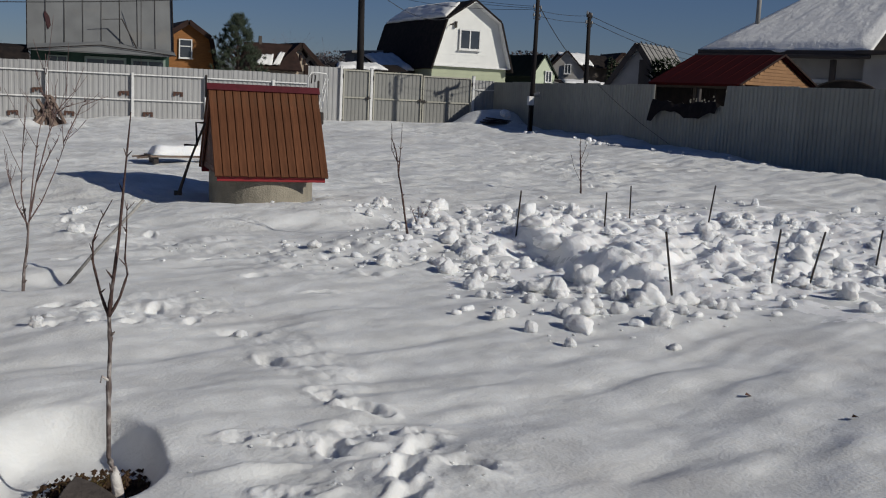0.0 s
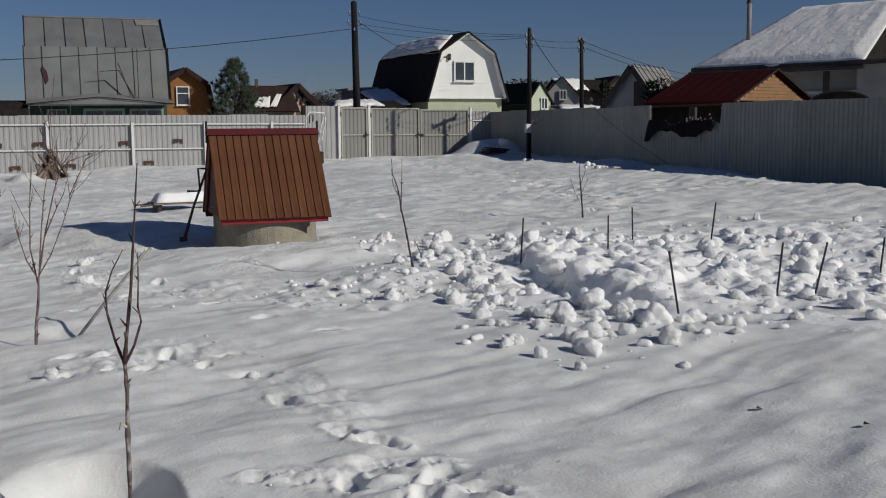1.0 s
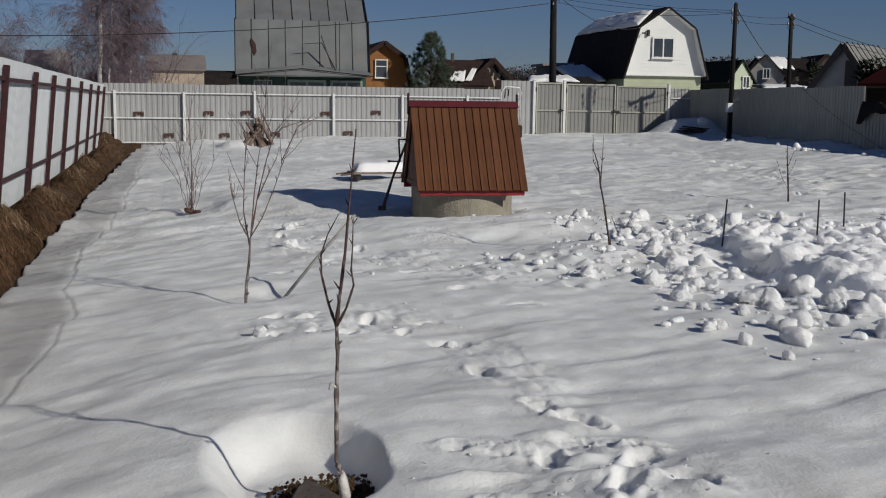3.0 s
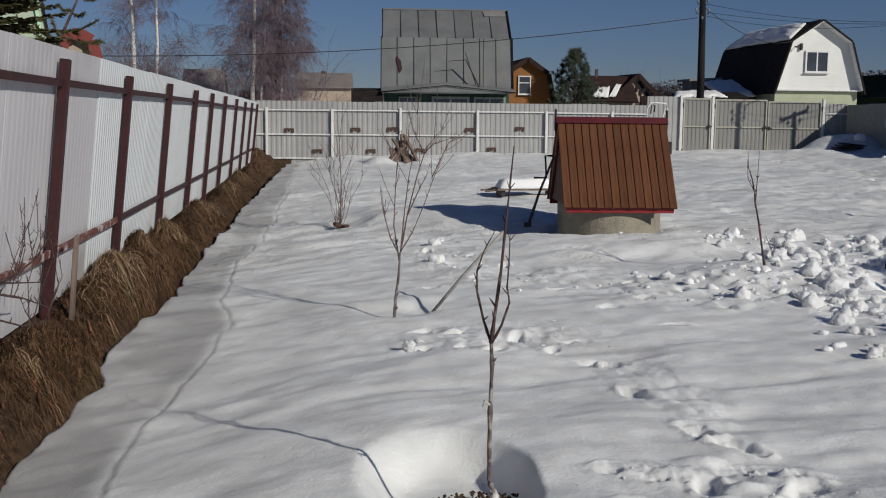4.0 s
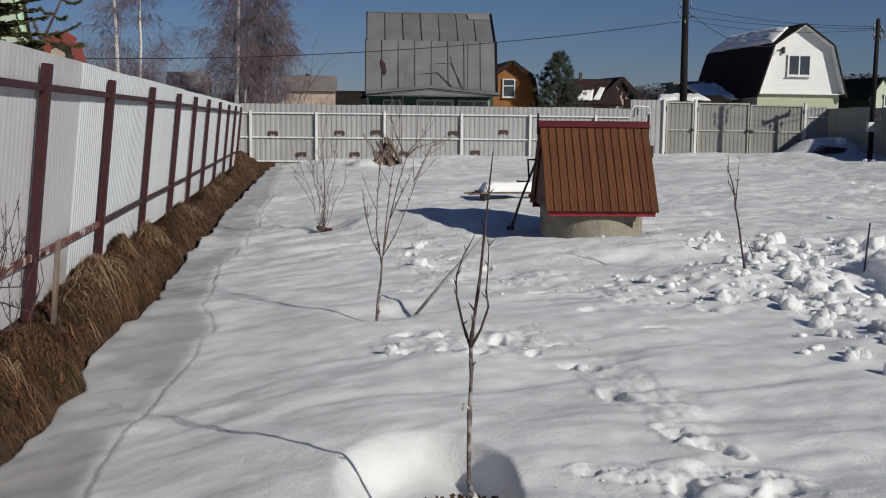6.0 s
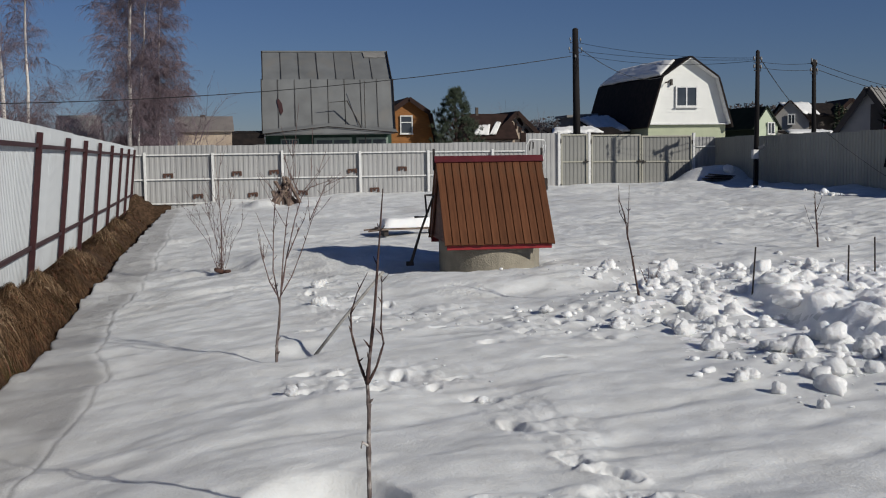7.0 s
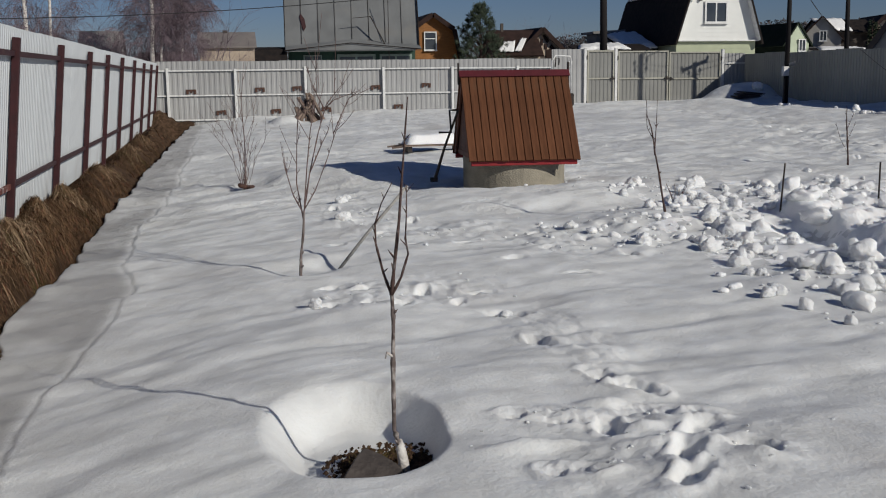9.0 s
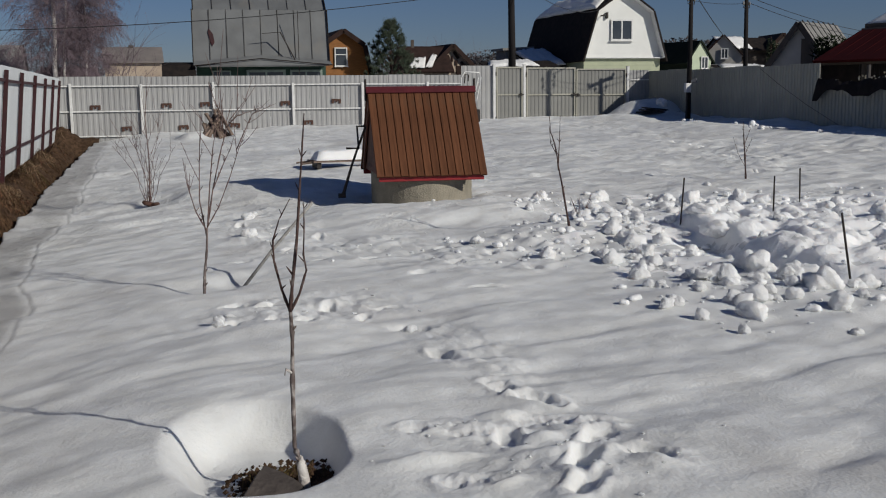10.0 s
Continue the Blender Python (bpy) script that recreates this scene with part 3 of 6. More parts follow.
bp = part("post", Mesh().box((0, 0, 0.82), (0.07, 0.06, 1.70)), "white_paint", back_fence, "white painted square post", bevel=0.005)
bp.matrix_local = pose(-1.86, -0.075, 0)
for x in (-0.08, 1.80, 3.96, 5.92, 7.82):
    share(bp, back_fence, pose(x, -0.075, random.uniform(-0.03, 0.02)))
for z in (1.60, 0.94, 0.29):
    for a, b in ((-2.15, 1.8), (1.8, 5.92), (5.92, 8.85)):
        part("rail", Mesh().beam((a, -0.045, z), (b, -0.045, z + random.uniform(-0.01, 0.01)), 0.035, 0.035), "white_paint", back_fence)


def clip(x, z):
    mb = Mesh()
    mb.box((0, 0, 0.05), (0.26, 0.012, 0.05)).box((-0.10, 0, 0), (0.07, 0.014, 0.10)).box((0.10, 0, 0), (0.07, 0.014, 0.10)).box((0, 0.0, 0.01), (0.05, 0.016, 0.06))
    ob = part("bracket", mb, "rust", back_fence, "rusty brown metal bracket on the sheet", bevel=0.002)
    ob.matrix_local = pose(x, -0.035, z)
    return ob


first = clip(-1.26, 1.03)
for x, z in ((-0.49, 0.46), (0.56, 1.06), (0.98, 0.47), (1.57, 1.08), (2.35, 0.50), (3.74, 1.08), (4.37, 0.54), (5.17, 1.12), (-2.0, 0.43)):
    share(first, back_fence, pose(x, -0.035, z, 0, random.uniform(-4, 4), 0), "bracket")


def gate_leaf(name, x0, x1, top, bottom, mat, hinge_left=True):
    g = thing(name, "closed grey profiled sheet gate in a welded steel frame", "gate", (x0, YB - 0.03, bottom), kind="structure")
    w, h = x1 - x0, top - bottom
    s = part("sheet", corrugated(w, h - 0.06, 0.12, 0.010), mat, g)
    s.matrix_local = pose(0, 0, 0.03)
    fr = Mesh()
    for a, b in (((0.03, 0, 0), (0.03, 0, h)), ((w - 0.03, 0, 0), (w - 0.03, 0, h)), ((0.05, 0, h - 0.02), (w - 0.05, 0, h - 0.02)), ((0.05, 0, 0.02), (w - 0.05, 0, 0.02)), ((0.05, 0, h * 0.53), (w - 0.05, 0, h * 0.53))):
        fr.beam(a, b, 0.035, 0.04)
    part("frame", fr, "white_paint" if mat == "zinc_sheet" else "grey_sheet", g).location = (0, -0.025, 0)
    part("handle", Mesh().box((w - 0.06 if hinge_left else 0.06, -0.06, h * 0.53), (0.16, 0.03, 0.03)).box((w - 0.06 if hinge_left else 0.06, -0.06, h * 0.53), (0.04, 0.04, 0.10)), "dark_iron", g, bevel=0.004)
    for z in (0.2, h - 0.2):
        part("hinge", Mesh().tube([((0.0 if hinge_left else w), -0.05, z - 0.06), ((0.0 if hinge_left else w), -0.05, z + 0.06)], [0.018, 0.018], 8), "dark_iron", g)
    return g


M["gate_sheet"] = material("gate_sheet", (0.225, 0.225, 0.212), 0.55, (0.19, 0.19, 0.18), 1.5, 6, 0.05, 30, vary=0.04)
gate_leaf("wicket_gate", 9.90, 10.74, 2.06, 0.35, "gate_sheet")
gate_leaf("gate", 10.84, 12.42, 2.04, 0.35, "gate_sheet")
gate_leaf("gate", 12.43, 14.08, 2.00, 0.35, "gate_sheet", False)
for x, h in ((9.85, 2.12), (10.79, 2.12), (14.14, 2.06)):
    tagged(part("gate_post", Mesh().box((x, YB - 0.04, h / 2), (0.08, 0.08, h)).box((x, YB - 0.04, h + 0.006), (0.1, 0.1, 0.012)), "white_paint", None, bevel=0.006),
           "pale square steel gate post", "post", kind="structure")
end = part("sheet", corrugated(0.70, 1.95, 0.12, 0.018), "zinc_sheet", back_fence)
end.matrix_local = pose(14.18, 0, 0)
for z in (1.66, 0.95):
    part("rail", Mesh().beam((14.2, -0.045, z), (14.86, -0.045, z), 0.03, 0.035), "white_paint", back_fence)

# right fence, in the shade, with a torn gap
XR = 14.87
right_fence = thing("right_fence", "grey profiled sheet fence in shade with a torn gap", "fence", pose(XR, 30.4, 0, 0, 0, -90), kind="structure")
rs = part("sheet", corrugated(1.2, 1.92, 0.12, 0.02), "grey_sheet", right_fence)
rs.matrix_local = pose(0, 0, 0)
for k in range(1, 30):
    y0 = 30.4 - 1.2 * k
    if 18.6 < y0 < 22.4:
        continue
    share(rs, right_fence, pose(1.2 * k, 0.003 * (k % 2), random.uniform(-0.02, 0.02)))


def torn(x):
    """Height of the torn edge along the fence, 8.4 to 12.0 m from the corner."""
    if x < 8.25 or x > 10.98:
        return 1.92
    f = (x - 8.25) / 2.73
    return 1.52 + 0.04 * math.sin(f * 9 + 0.6) + 0.03 * math.sin(f * 31) - 0.10 * max(0, f - 0.8)


for k in range(7, 10):
    s = part("sheet", corrugated(1.2, 1.92, 0.12, 0.02, top=lambda x, k=k: torn(1.2 * k + x)), "grey_sheet", right_fence, "torn sheet with a ragged upper edge")
    s.matrix_local = pose(1.2 * k, 0.003 * (k % 2), 0)
# the torn flap, folded outward; its near-black colour stands in for shading
flap = Mesh()
prev = None
rows_f = []
for i in range(15):
    f = i / 14
    x = 8.35 + 2.5 * f
    zt = torn(x)
    d = 0.27 + 0.10 * math.sin(f * 9 + 1.4) + (0.14 if f < 0.12 else 0)
    rows_f.append([(x, 0.02, zt + 0.01), (x + 0.03, 0.10 + 0.03 * math.sin(f * 20), zt - d * 0.3), (x, 0.16, zt - d)])
v = [p for r in rows_f for p in r]
fcs = [(i * 3 + j, i * 3 + j + 1, i * 3 + j + 4, i * 3 + j + 3) for i in range(14) for j in range(2)]
part("flap", flap.add([(p[0], -p[1], p[2]) for p in v], fcs), "roof_dark", right_fence, "folded torn metal flap")
tagged(part("loose_cable", Mesh().tube([(14.82, 24.45, 1.90), (14.80, 23.6, 1.50), (14.79, 22.4, 0.99), (14.78, 20.9, 0.44)], [0.005] * 4, 6), "wire", None), "slack dark cable hanging down along the grey fence", "cable")
for z in (1.62, 0.55):
    for a, b in ((0.1, 8.2), (11.1, 20.0), (20.0, 35.0)):
        part("rail", Mesh().beam((a, 0.03, z), (b, 0.03, z), 0.03, 0.04), "dark_iron", right_fence)
rp = part("post", Mesh().box((0, 0.06, 0.9), (0.06, 0.06, 1.9)), "dark_iron", right_fence)
for k in range(1, 14):
    share(rp, right_fence, pose(2.5 * k, 0, 0))

# ---- thawed verge with dead grass ----
vy = np.arange(-8, 31.0, 0.06)
vx = np.linspace(-3.4, -1.2, 48)
VX, VY = np.meshgrid(vx, vy)


TUS = np.random.RandomState(77)
TUSSOCKS = np.stack([TUS.uniform(-2.14, -1.90, 95), TUS.uniform(2.5, 30, 95), TUS.uniform(0.10, 0.21, 95), TUS.uniform(0.03, 0.14, 95)], 1)


def verge_height(x, y):
    e = np.minimum(snow_edge(y), -1.7)
    t = 0.35 * step(x, e + 0.06, e - 0.10) + 0.65 * step(x, e - 0.02, np.minimum(e - 0.36, -2.22))
    h = -0.22 + (0.42 + 0.07 * step(y, 7.5, 5.0) - 0.0035 * np.clip(y - 5, 0, 25)) * t * (1 + 0.15 * fbm(y * 0.6, x * 0 + 4, 31, 3)) - 0.05 * step(x, -2.1, -2.3) + 0.06 * fbm(x * 3, y * 1.8, 32, 4) + 0.04 * fbm(x * 8, y * 8, 33, 3)
    h = h + 0.45 * step(y, 29.2, 30.1)
    for cx, cy, r, a in TUSSOCKS:
        h = h + a * np.exp(-((x - cx) ** 2 + ((y - cy) / 1.3) ** 2) / r ** 2)
    return h


VZ = verge_height(VX, VY)
n1, n2 = len(vx), len(vy)
vi = np.arange(n1 * n2).reshape(n2, n1)
vq = np.stack([vi[:-1, :-1], vi[:-1, 1:], vi[1:, 1:], vi[1:, :-1]], -1).reshape(-1, 4)
verge = tagged(part("verge", Mesh().add(np.stack([VX, VY, VZ], -1).reshape(-1, 3).tolist(), vq.tolist()), "soil", None, smooth=True),
               "thawed brown earth bank along the fence", "verge", kind="structure")


def grass(name, label, count, seed, mat, length, lift, width, spread, comb=0.5, crest=False):
    """Long limp blades that spring from the tussocks and lie matted down the bank."""
    rng = np.random.RandomState(seed)
    w = (34 - TUSSOCKS[:, 1]) ** 2.6
    c = TUSSOCKS[rng.choice(len(TUSSOCKS), count, p=w / w.sum())]
    x, y = c[:, 0] + rng.normal(0, 1, count) * c[:, 2] * spread, c[:, 1] + rng.normal(0, 1, count) * c[:, 2] * spread * 1.5
    keep = (x < np.minimum(snow_edge(y), -1.62) - 0.03) & (x > -2.36) & (y > 2) & (y < 30.2)
    if crest:
        keep &= fbm(x * 2.1, y * 1.3, 39, 3) + 3 * (verge_height(x, y) - 0.16) > 0.0
    x, y, c = x[keep], y[keep], c[keep]
    n = len(x)
    out = np.arctan2(y - c[:, 1], x - c[:, 0])
    flow = 3.2 * fbm(x * 1.7, y * 1.1, 40, 2)
    a = np.where(rng.rand(n) < comb, flow, out) + rng.normal(0, 0.9, n)
    L = length * rng.uniform(0.35, 1.35, n)
    up = lift * rng.uniform(0.1, 1.3, n)
    curl = rng.normal(0, 1.4, n)
    wd = width * rng.uniform(0.6, 1.4, n)
    rings, px, py = [], x.copy(), y.copy()
    for k in range(5):
        u = k / 4
        ak = a + curl * u
        if k:
            px, py = px + np.cos(ak) * L / 4, py + np.sin(ak) * L / 4
        hang = np.maximum(0, px - snow_edge(py) + 0.02)
        pz = np.maximum(verge_height(px, py), -0.2) + 0.006 + up * L * 1.6 * u * (1.05 - u) + 0.05 * u * rng.rand(n) - hang * 0.3
        f = wd * (1 - 0.75 * u)
        sx, sy = -np.sin(ak) * f, np.cos(ak) * f
        rings.append(np.stack([px - sx, py - sy, pz - f * 0.3], 1))
        rings.append(np.stack([px + sx, py + sy, pz + f * 0.3], 1))
    V = np.stack(rings, 1).reshape(-1, 3)
    o = (np.arange(n) * 10)[:, None]
    F = np.concatenate([np.stack([o + 2 * k, o + 2 * k + 1, o + 2 * k + 3, o + 2 * k + 2], -1).reshape(-1, 4) for k in range(4)])
    g = bpy.data.meshes.new(name)
    g.vertices.add(len(V))
    g.vertices.foreach_set("co", V.astype(np.float32).ravel())
    g.loops.add(F.size)
    g.loops.foreach_set("vertex_index", F.ravel().astype(np.int32))
    g.polygons.add(len(F))
    g.polygons.foreach_set("loop_start", np.arange(0, F.size, 4, dtype=np.int32))
    g.materials.append(M[mat])
    g.update()
    g.validate()
    return tagged(new(name, g), label, "grass", kind="stuff")


grass("dead_grass", "matted dry straw-brown grass on the earth bank", 38000, 3, "grass_dry", 0.10, 0.60, 0.0015, 1.0, 0.5)
grass("straw", "bleached straw tufts lying over the tussocks", 10500, 9, "straw", 0.15, 0.75, 0.0016, 0.7, 0.6, True)
grass("dead_grass", "dark rotten grass between the tussocks", 32000, 5, "grass_dark", 0.09, 0.50, 0.0022, 1.3, 0.5)
grass("fallen_leaves", "dark rotting leaves and stalks in the grass", 5000, 4, "leaf_litter", 0.07, 0.5, 0.008, 1.5)
grass("moss", "olive moss and short green grass on the bank", 9000, 6, "moss", 0.06, 0.6, 0.002, 0.8, 0.2, True)


# ---- well house ----
well = thing("well_house", "well with stained plank roof and red trim over a concrete ring", "well", pose(2.665, 12.36, 0.0, 0, 0, -4.8))
RIDGE, EAVE, RUN, HALF = 1.38, 0.51, 0.61, 0.607
slope = math.atan2(RIDGE - EAVE, RUN)
SL = math.hypot(RUN, RIDGE - EAVE) + 0.06
ringm = Mesh()
nn = 48
prof = [(0.565, 0.0), (0.57, 0.49), (0.56, 0.50), (0.485, 0.50), (0.475, 0.49), (0.475, 0.0)]
rv = [(r * math.cos(2 * math.pi * k / nn), r * math.sin(2 * math.pi * k / nn), z) for k in range(nn) for r, z in prof]
q = len(prof)
ringm.add(rv, [(k * q + j, ((k + 1) % nn) * q + j, ((k + 1) % nn) * q + (j + 1) % q, k * q + (j + 1) % q) for k in range(nn) for j in range(q)])
part("ring", ringm, "concrete", well, "weathered concrete well ring", smooth=False)
for sgn in (-1, 1):
    n = 14
    bw = 2 * HALF / n
    b0 = None
    for k in range(n):
        m = pose(-HALF + bw * (k + 0.5), 0, RIDGE + 0.03) @ (pose(0, 0, 0, math.degrees(slope), 0, 0) if sgn < 0 else pose(0, 0, 0, 0, 0, 180) @ pose(0, 0, 0, math.degrees(slope), 0, 0))
        if b0 is None:
            b0 = part("board", Mesh().box((0, -SL / 2 - 0.03, 0.012), (bw - 0.008, SL - 0.02, 0.024)), "well_board", well, bevel=0.003)
            b0.matrix_local = m
        else:
            share(b0, well, m @ pose(0, random.uniform(-0.004, 0.004), random.uniform(-0.002, 0.002), random.uniform(-0.15, 0.15), random.uniform(-0.5, 0.5), 0))
    und = part("underlay", Mesh().box((0, -SL / 2 - 0.02, -0.008), (2 * HALF - 0.02, SL - 0.08, 0.012)), "well_gable", well)
    und.matrix_local = pose(0, 0, RIDGE + 0.03) @ (pose(0, 0, 0, math.degrees(slope), 0, 0) if sgn < 0 else pose(0, 0, 0, math.degrees(-slope), 0, 180) @ pose(0, 0, 0, 2 * math.degrees(slope), 0, 0))
    cap = part("ridge_board", Mesh().box((0, -0.042, 0.034), (2 * HALF + 0.03, 0.085, 0.02)), "well_red", well, "dark red ridge board", bevel=0.004)
    cap.matrix_local = pose(0, 0, RIDGE + 0.035) @ pose(0, 0, 0, 0, 0, 0 if sgn < 0 else 180) @ pose(0, 0, 0, math.degrees(slope), 0, 0)
    fb = part("fascia", Mesh().box((0, sgn * (RUN + 0.005), EAVE - 0.045), (2 * HALF - 0.06, 0.025, 0.075)), "fascia_red", well, "red painted fascia board", bevel=0.004)
for sx in (-1, 1):
    x = sx * (HALF - 0.07)
    # gable of upright boards
    for j in range(-4, 5):
        y0, y1 = j * 0.14 - 0.067, j * 0.14 + 0.067
        t0, t1 = RIDGE - abs(y0) * math.tan(slope) - 0.02, RIDGE - abs(y1) * math.tan(slope) - 0.02
        part("gable_board", Mesh().prism([(x, y0, EAVE), (x, y1, EAVE), (x, y1, t1), (x, y0, t0)] if j else [(x, y0, EAVE), (x, y1, EAVE), (x, y1, t1), (x, 0, RIDGE - 0.02), (x, y0, t0)], (sx * 0.02, 0, 0)), "well_gable", well)
    for sg in (-1, 1):
        barge = part("bargeboard", Mesh().beam((sx * (HALF - 0.03), sg * 0.02, RIDGE - 0.06), (sx * (HALF - 0.03), sg * (RUN - 0.03), EAVE - 0.02), 0.022, 0.07), "well_gable", well, "dark brown bargeboard", bevel=0.003)
    part("finial", Mesh().box((sx * (HALF + 0.012), 0, RIDGE + 0.02), (0.022, 0.035, 0.24)), "dark_iron", well, "thin dark finial rod at the ridge end", bevel=0.006)
    part("sill", Mesh().beam((x, -RUN + 0.04, EAVE + 0.01), (x, RUN - 0.04, EAVE + 0.01), 0.05, 0.06), "well_gable", well, bevel=0.004)
part("crossbeam", Mesh().beam((-0.55, -0.585, EAVE - 0.02), (0.55, -0.585, EAVE - 0.02), 0.04, 0.04), "well_gable", well)
axle = Mesh().tube([(-HALF - 0.02, 0.12, 1.0), (-HALF - 0.10, 0.12, 1.0), (-HALF - 0.10, 0.0, 0.76), (-HALF - 0.24, 0.0, 0.76)], [0.012] * 4, 8)
part("crank", axle, "dark_iron", well, "black iron crank handle", smooth=True)
part("drum", Mesh().tube([(-0.5, 0.12, 1.0), (0.5, 0.12, 1.0)], [0.09, 0.09], 16), "wood_old", well)
part("box", Mesh().box((HALF + 0.04, 0.10, 1.10), (0.10, 0.16, 0.14)), "dark_iron", well, "small black box on the gable", bevel=0.01)

tagged(part("steel_prop", Mesh().tube([(2.05, 12.45, 1.0), (1.91, 12.55, 0.58), (1.80, 12.60, 0.20)], [0.013, 0.014, 0.02], 8).box((1.795, 12.60, 0.22), (0.08, 0.05, 0.05)), "dark_iron", None, bevel=0),
       "black steel bar leaning against the well house", "bar")

# snow-capped bench behind the well
bench = thing("low_bench", "low plank bench under a thick slab of snow", "bench", pose(2.85, 17.95, Z(2.85, 17.9), 0, 0, 4))
for s in (-1, 1):
    part("plank", Mesh().box((0, s * 0.12, 0.10), (1.05, 0.20, 0.035)), "wood_old", bench, bevel=0.004)
    part("leg", Mesh().box((s * 0.42, 0, 0.04), (0.07, 0.34, 0.10)), "dark_iron", bench)
    part("handle", Mesh().tube([(-0.5, s * 0.14, 0.09), (-0.72, s * 0.17, 0.07)], [0.017, 0.015], 6), "wood_old", bench)
cv, cf = [], []
for i in range(17):
    for j in range(9):
        u, w = i / 16 * 2 - 1, j / 8 * 2 - 1
        e = (1 - abs(u) ** 6) * (1 - abs(w) ** 4)
        cv.append((u * 0.50, w * 0.24, 0.16 * max(e, 0) ** 0.5 + 0.012 * math.sin(u * 5) * e))
for i in range(16):
    for j in range(8):
        cf.append((i * 9 + j, (i + 1) * 9 + j, (i + 1) * 9 + j + 1, i * 9 + j + 1))
sl = part("snow_slab", Mesh().add(cv, cf), "snow_clean", bench, "smooth slab of snow on the planks", smooth=True)
sl.location = (0.02, 0, 0.118)


# ---- young trees and shrubs ----
def wiggle(a, b, n, amp, rng):
    a, b = Vector(a), Vector(b)
    pts = [a.lerp(b, i / n) for i in range(n + 1)]
    for i in range(1, n):
        pts[i] += Vector((rng.uniform(-amp, amp), rng.uniform(-amp, amp), rng.uniform(-amp, amp) * 0.5))
    return pts


def stem(mb, pts, r0, r1, rng, buds=0, n=7):
    """A tapered stem through pts, knobbly at its buds."""
    fine = []
    P = [Vector(p) for p in pts]
    for i in range(len(P) - 1):
        for k in range(4):
            fine.append(P[i].lerp(P[i + 1], k / 4))
    fine.append(P[-1])
    m = len(fine)
    rad = [(r0 + (r1 - r0) * i / (m - 1)) * (1 + rng.uniform(-0.10, 0.16)) for i in range(m)]
    for i in range(2, m - 1, 5):
        rad[i] *= rng.uniform(1.1, 1.4)
    mb.tube(fine, rad, n)
    for _ in range(buds):
        i = rng.randrange(m // 6, m - 1)
        d = Vector((rng.uniform(-1, 1), rng.uniform(-1, 1), 1.1)).normalized()
        s = rng.uniform(0.6, 1.5)
        mb.tube([fine[i], fine[i] + d * 0.018 * s, fine[i] + d * 0.03 * s], [rad[i] * 0.75, rad[i] * 0.6, 0.001], 5)
    return fine


def young_tree(name, label, at, trunk, limbs, trunk_r, mat="bark_dark", foot="bark_grey", seed=1, shoots=0):
    t = thing(name, label, "tree", at)
    rng = random.Random(seed)
    mb = Mesh()
    stem(mb, trunk, trunk_r, trunk_r * 0.62, rng, 5)
    part("trunk", mb, foot, t, smooth=True)
    for pts, r in limbs:
        lb = Mesh()
        fine = stem(lb, pts, r, max(r * 0.28, 0.0014), rng, 7, 6)
        for _ in range(shoots):
            i = rng.randrange(len(fine) // 3, len(fine) - 1)
            along = (fine[-1] - fine[0]).normalized()
            a = rng.uniform(0, 6.28)
            d = (along + Vector((math.cos(a), math.sin(a), 0.2)) * rng.uniform(0.35, 0.7)).normalized() * (fine[-1] - fine[0]).length * rng.uniform(0.15, 0.42)
            stem(lb, [fine[i], fine[i] + d * 0.5 + Vector((0, 0, -0.01)), fine[i] + d], max(r * 0.45, 0.0016), 0.0012, rng, 2, 4)
        part("limb", lb, mat, t, smooth=True)
    return t


T1 = (0.062, 4.62, -0.09)
tr = young_tree("young_tree", "young bare fruit tree with three upright shoots in a thawed hollow", T1,
                [(0, 0, 0), (-0.0111, 0, 0.0925), (-0.0324, 0, 0.1572), (-0.0324, 0, 0.4161), (-0.0277, 0, 0.5733), (-0.0325, 0, 0.693)],
                [([(-0.0325, 0, 0.675), (-0.024, -0.0092, 0.765), (0, 0, 0.9432), (0.0129, 0.0092, 1.073), (0.0277, 0.0092, 1.239), (0.0416, 0.0092, 1.396)], 0.0074),
                 ([(-0.0345, 0, 0.680), (-0.0575, 0.0277, 0.755), (-0.0800, 0.0462, 0.86), (-0.0814, 0.0462, 0.9339), (-0.0555, 0.0555, 1.008), (-0.0111, 0.074, 1.082)], 0.0052),
                 ([(-0.0296, 0, 0.675), (0.002, -0.0185, 0.745), (0.026, -0.037, 0.8322), (0.0166, -0.037, 0.8877), (0.0203, -0.0462, 0.9802), (0.0222, -0.0462, 1.082)], 0.0052)],
                0.0100, seed=3)
part("whitewashed_foot", Mesh().tube([(0.0037, 0, -0.0277), (0, 0, 0.0277), (-0.0102, 0, 0.0925), (-0.0166, 0, 0.1156)], [0.024, 0.021, 0.018, 0.013], 9), "whitewash", tr, "whitewashed foot of the trunk", smooth=True)
part("stub", Mesh().tube([(-0.0305, 0, 0.440), (-0.0573, -0.0185, 0.463), (-0.0629, -0.0185, 0.440)], [0.006, 0.005, 0.003], 6), "whitewash", tr, "short pruned stub", smooth=True)

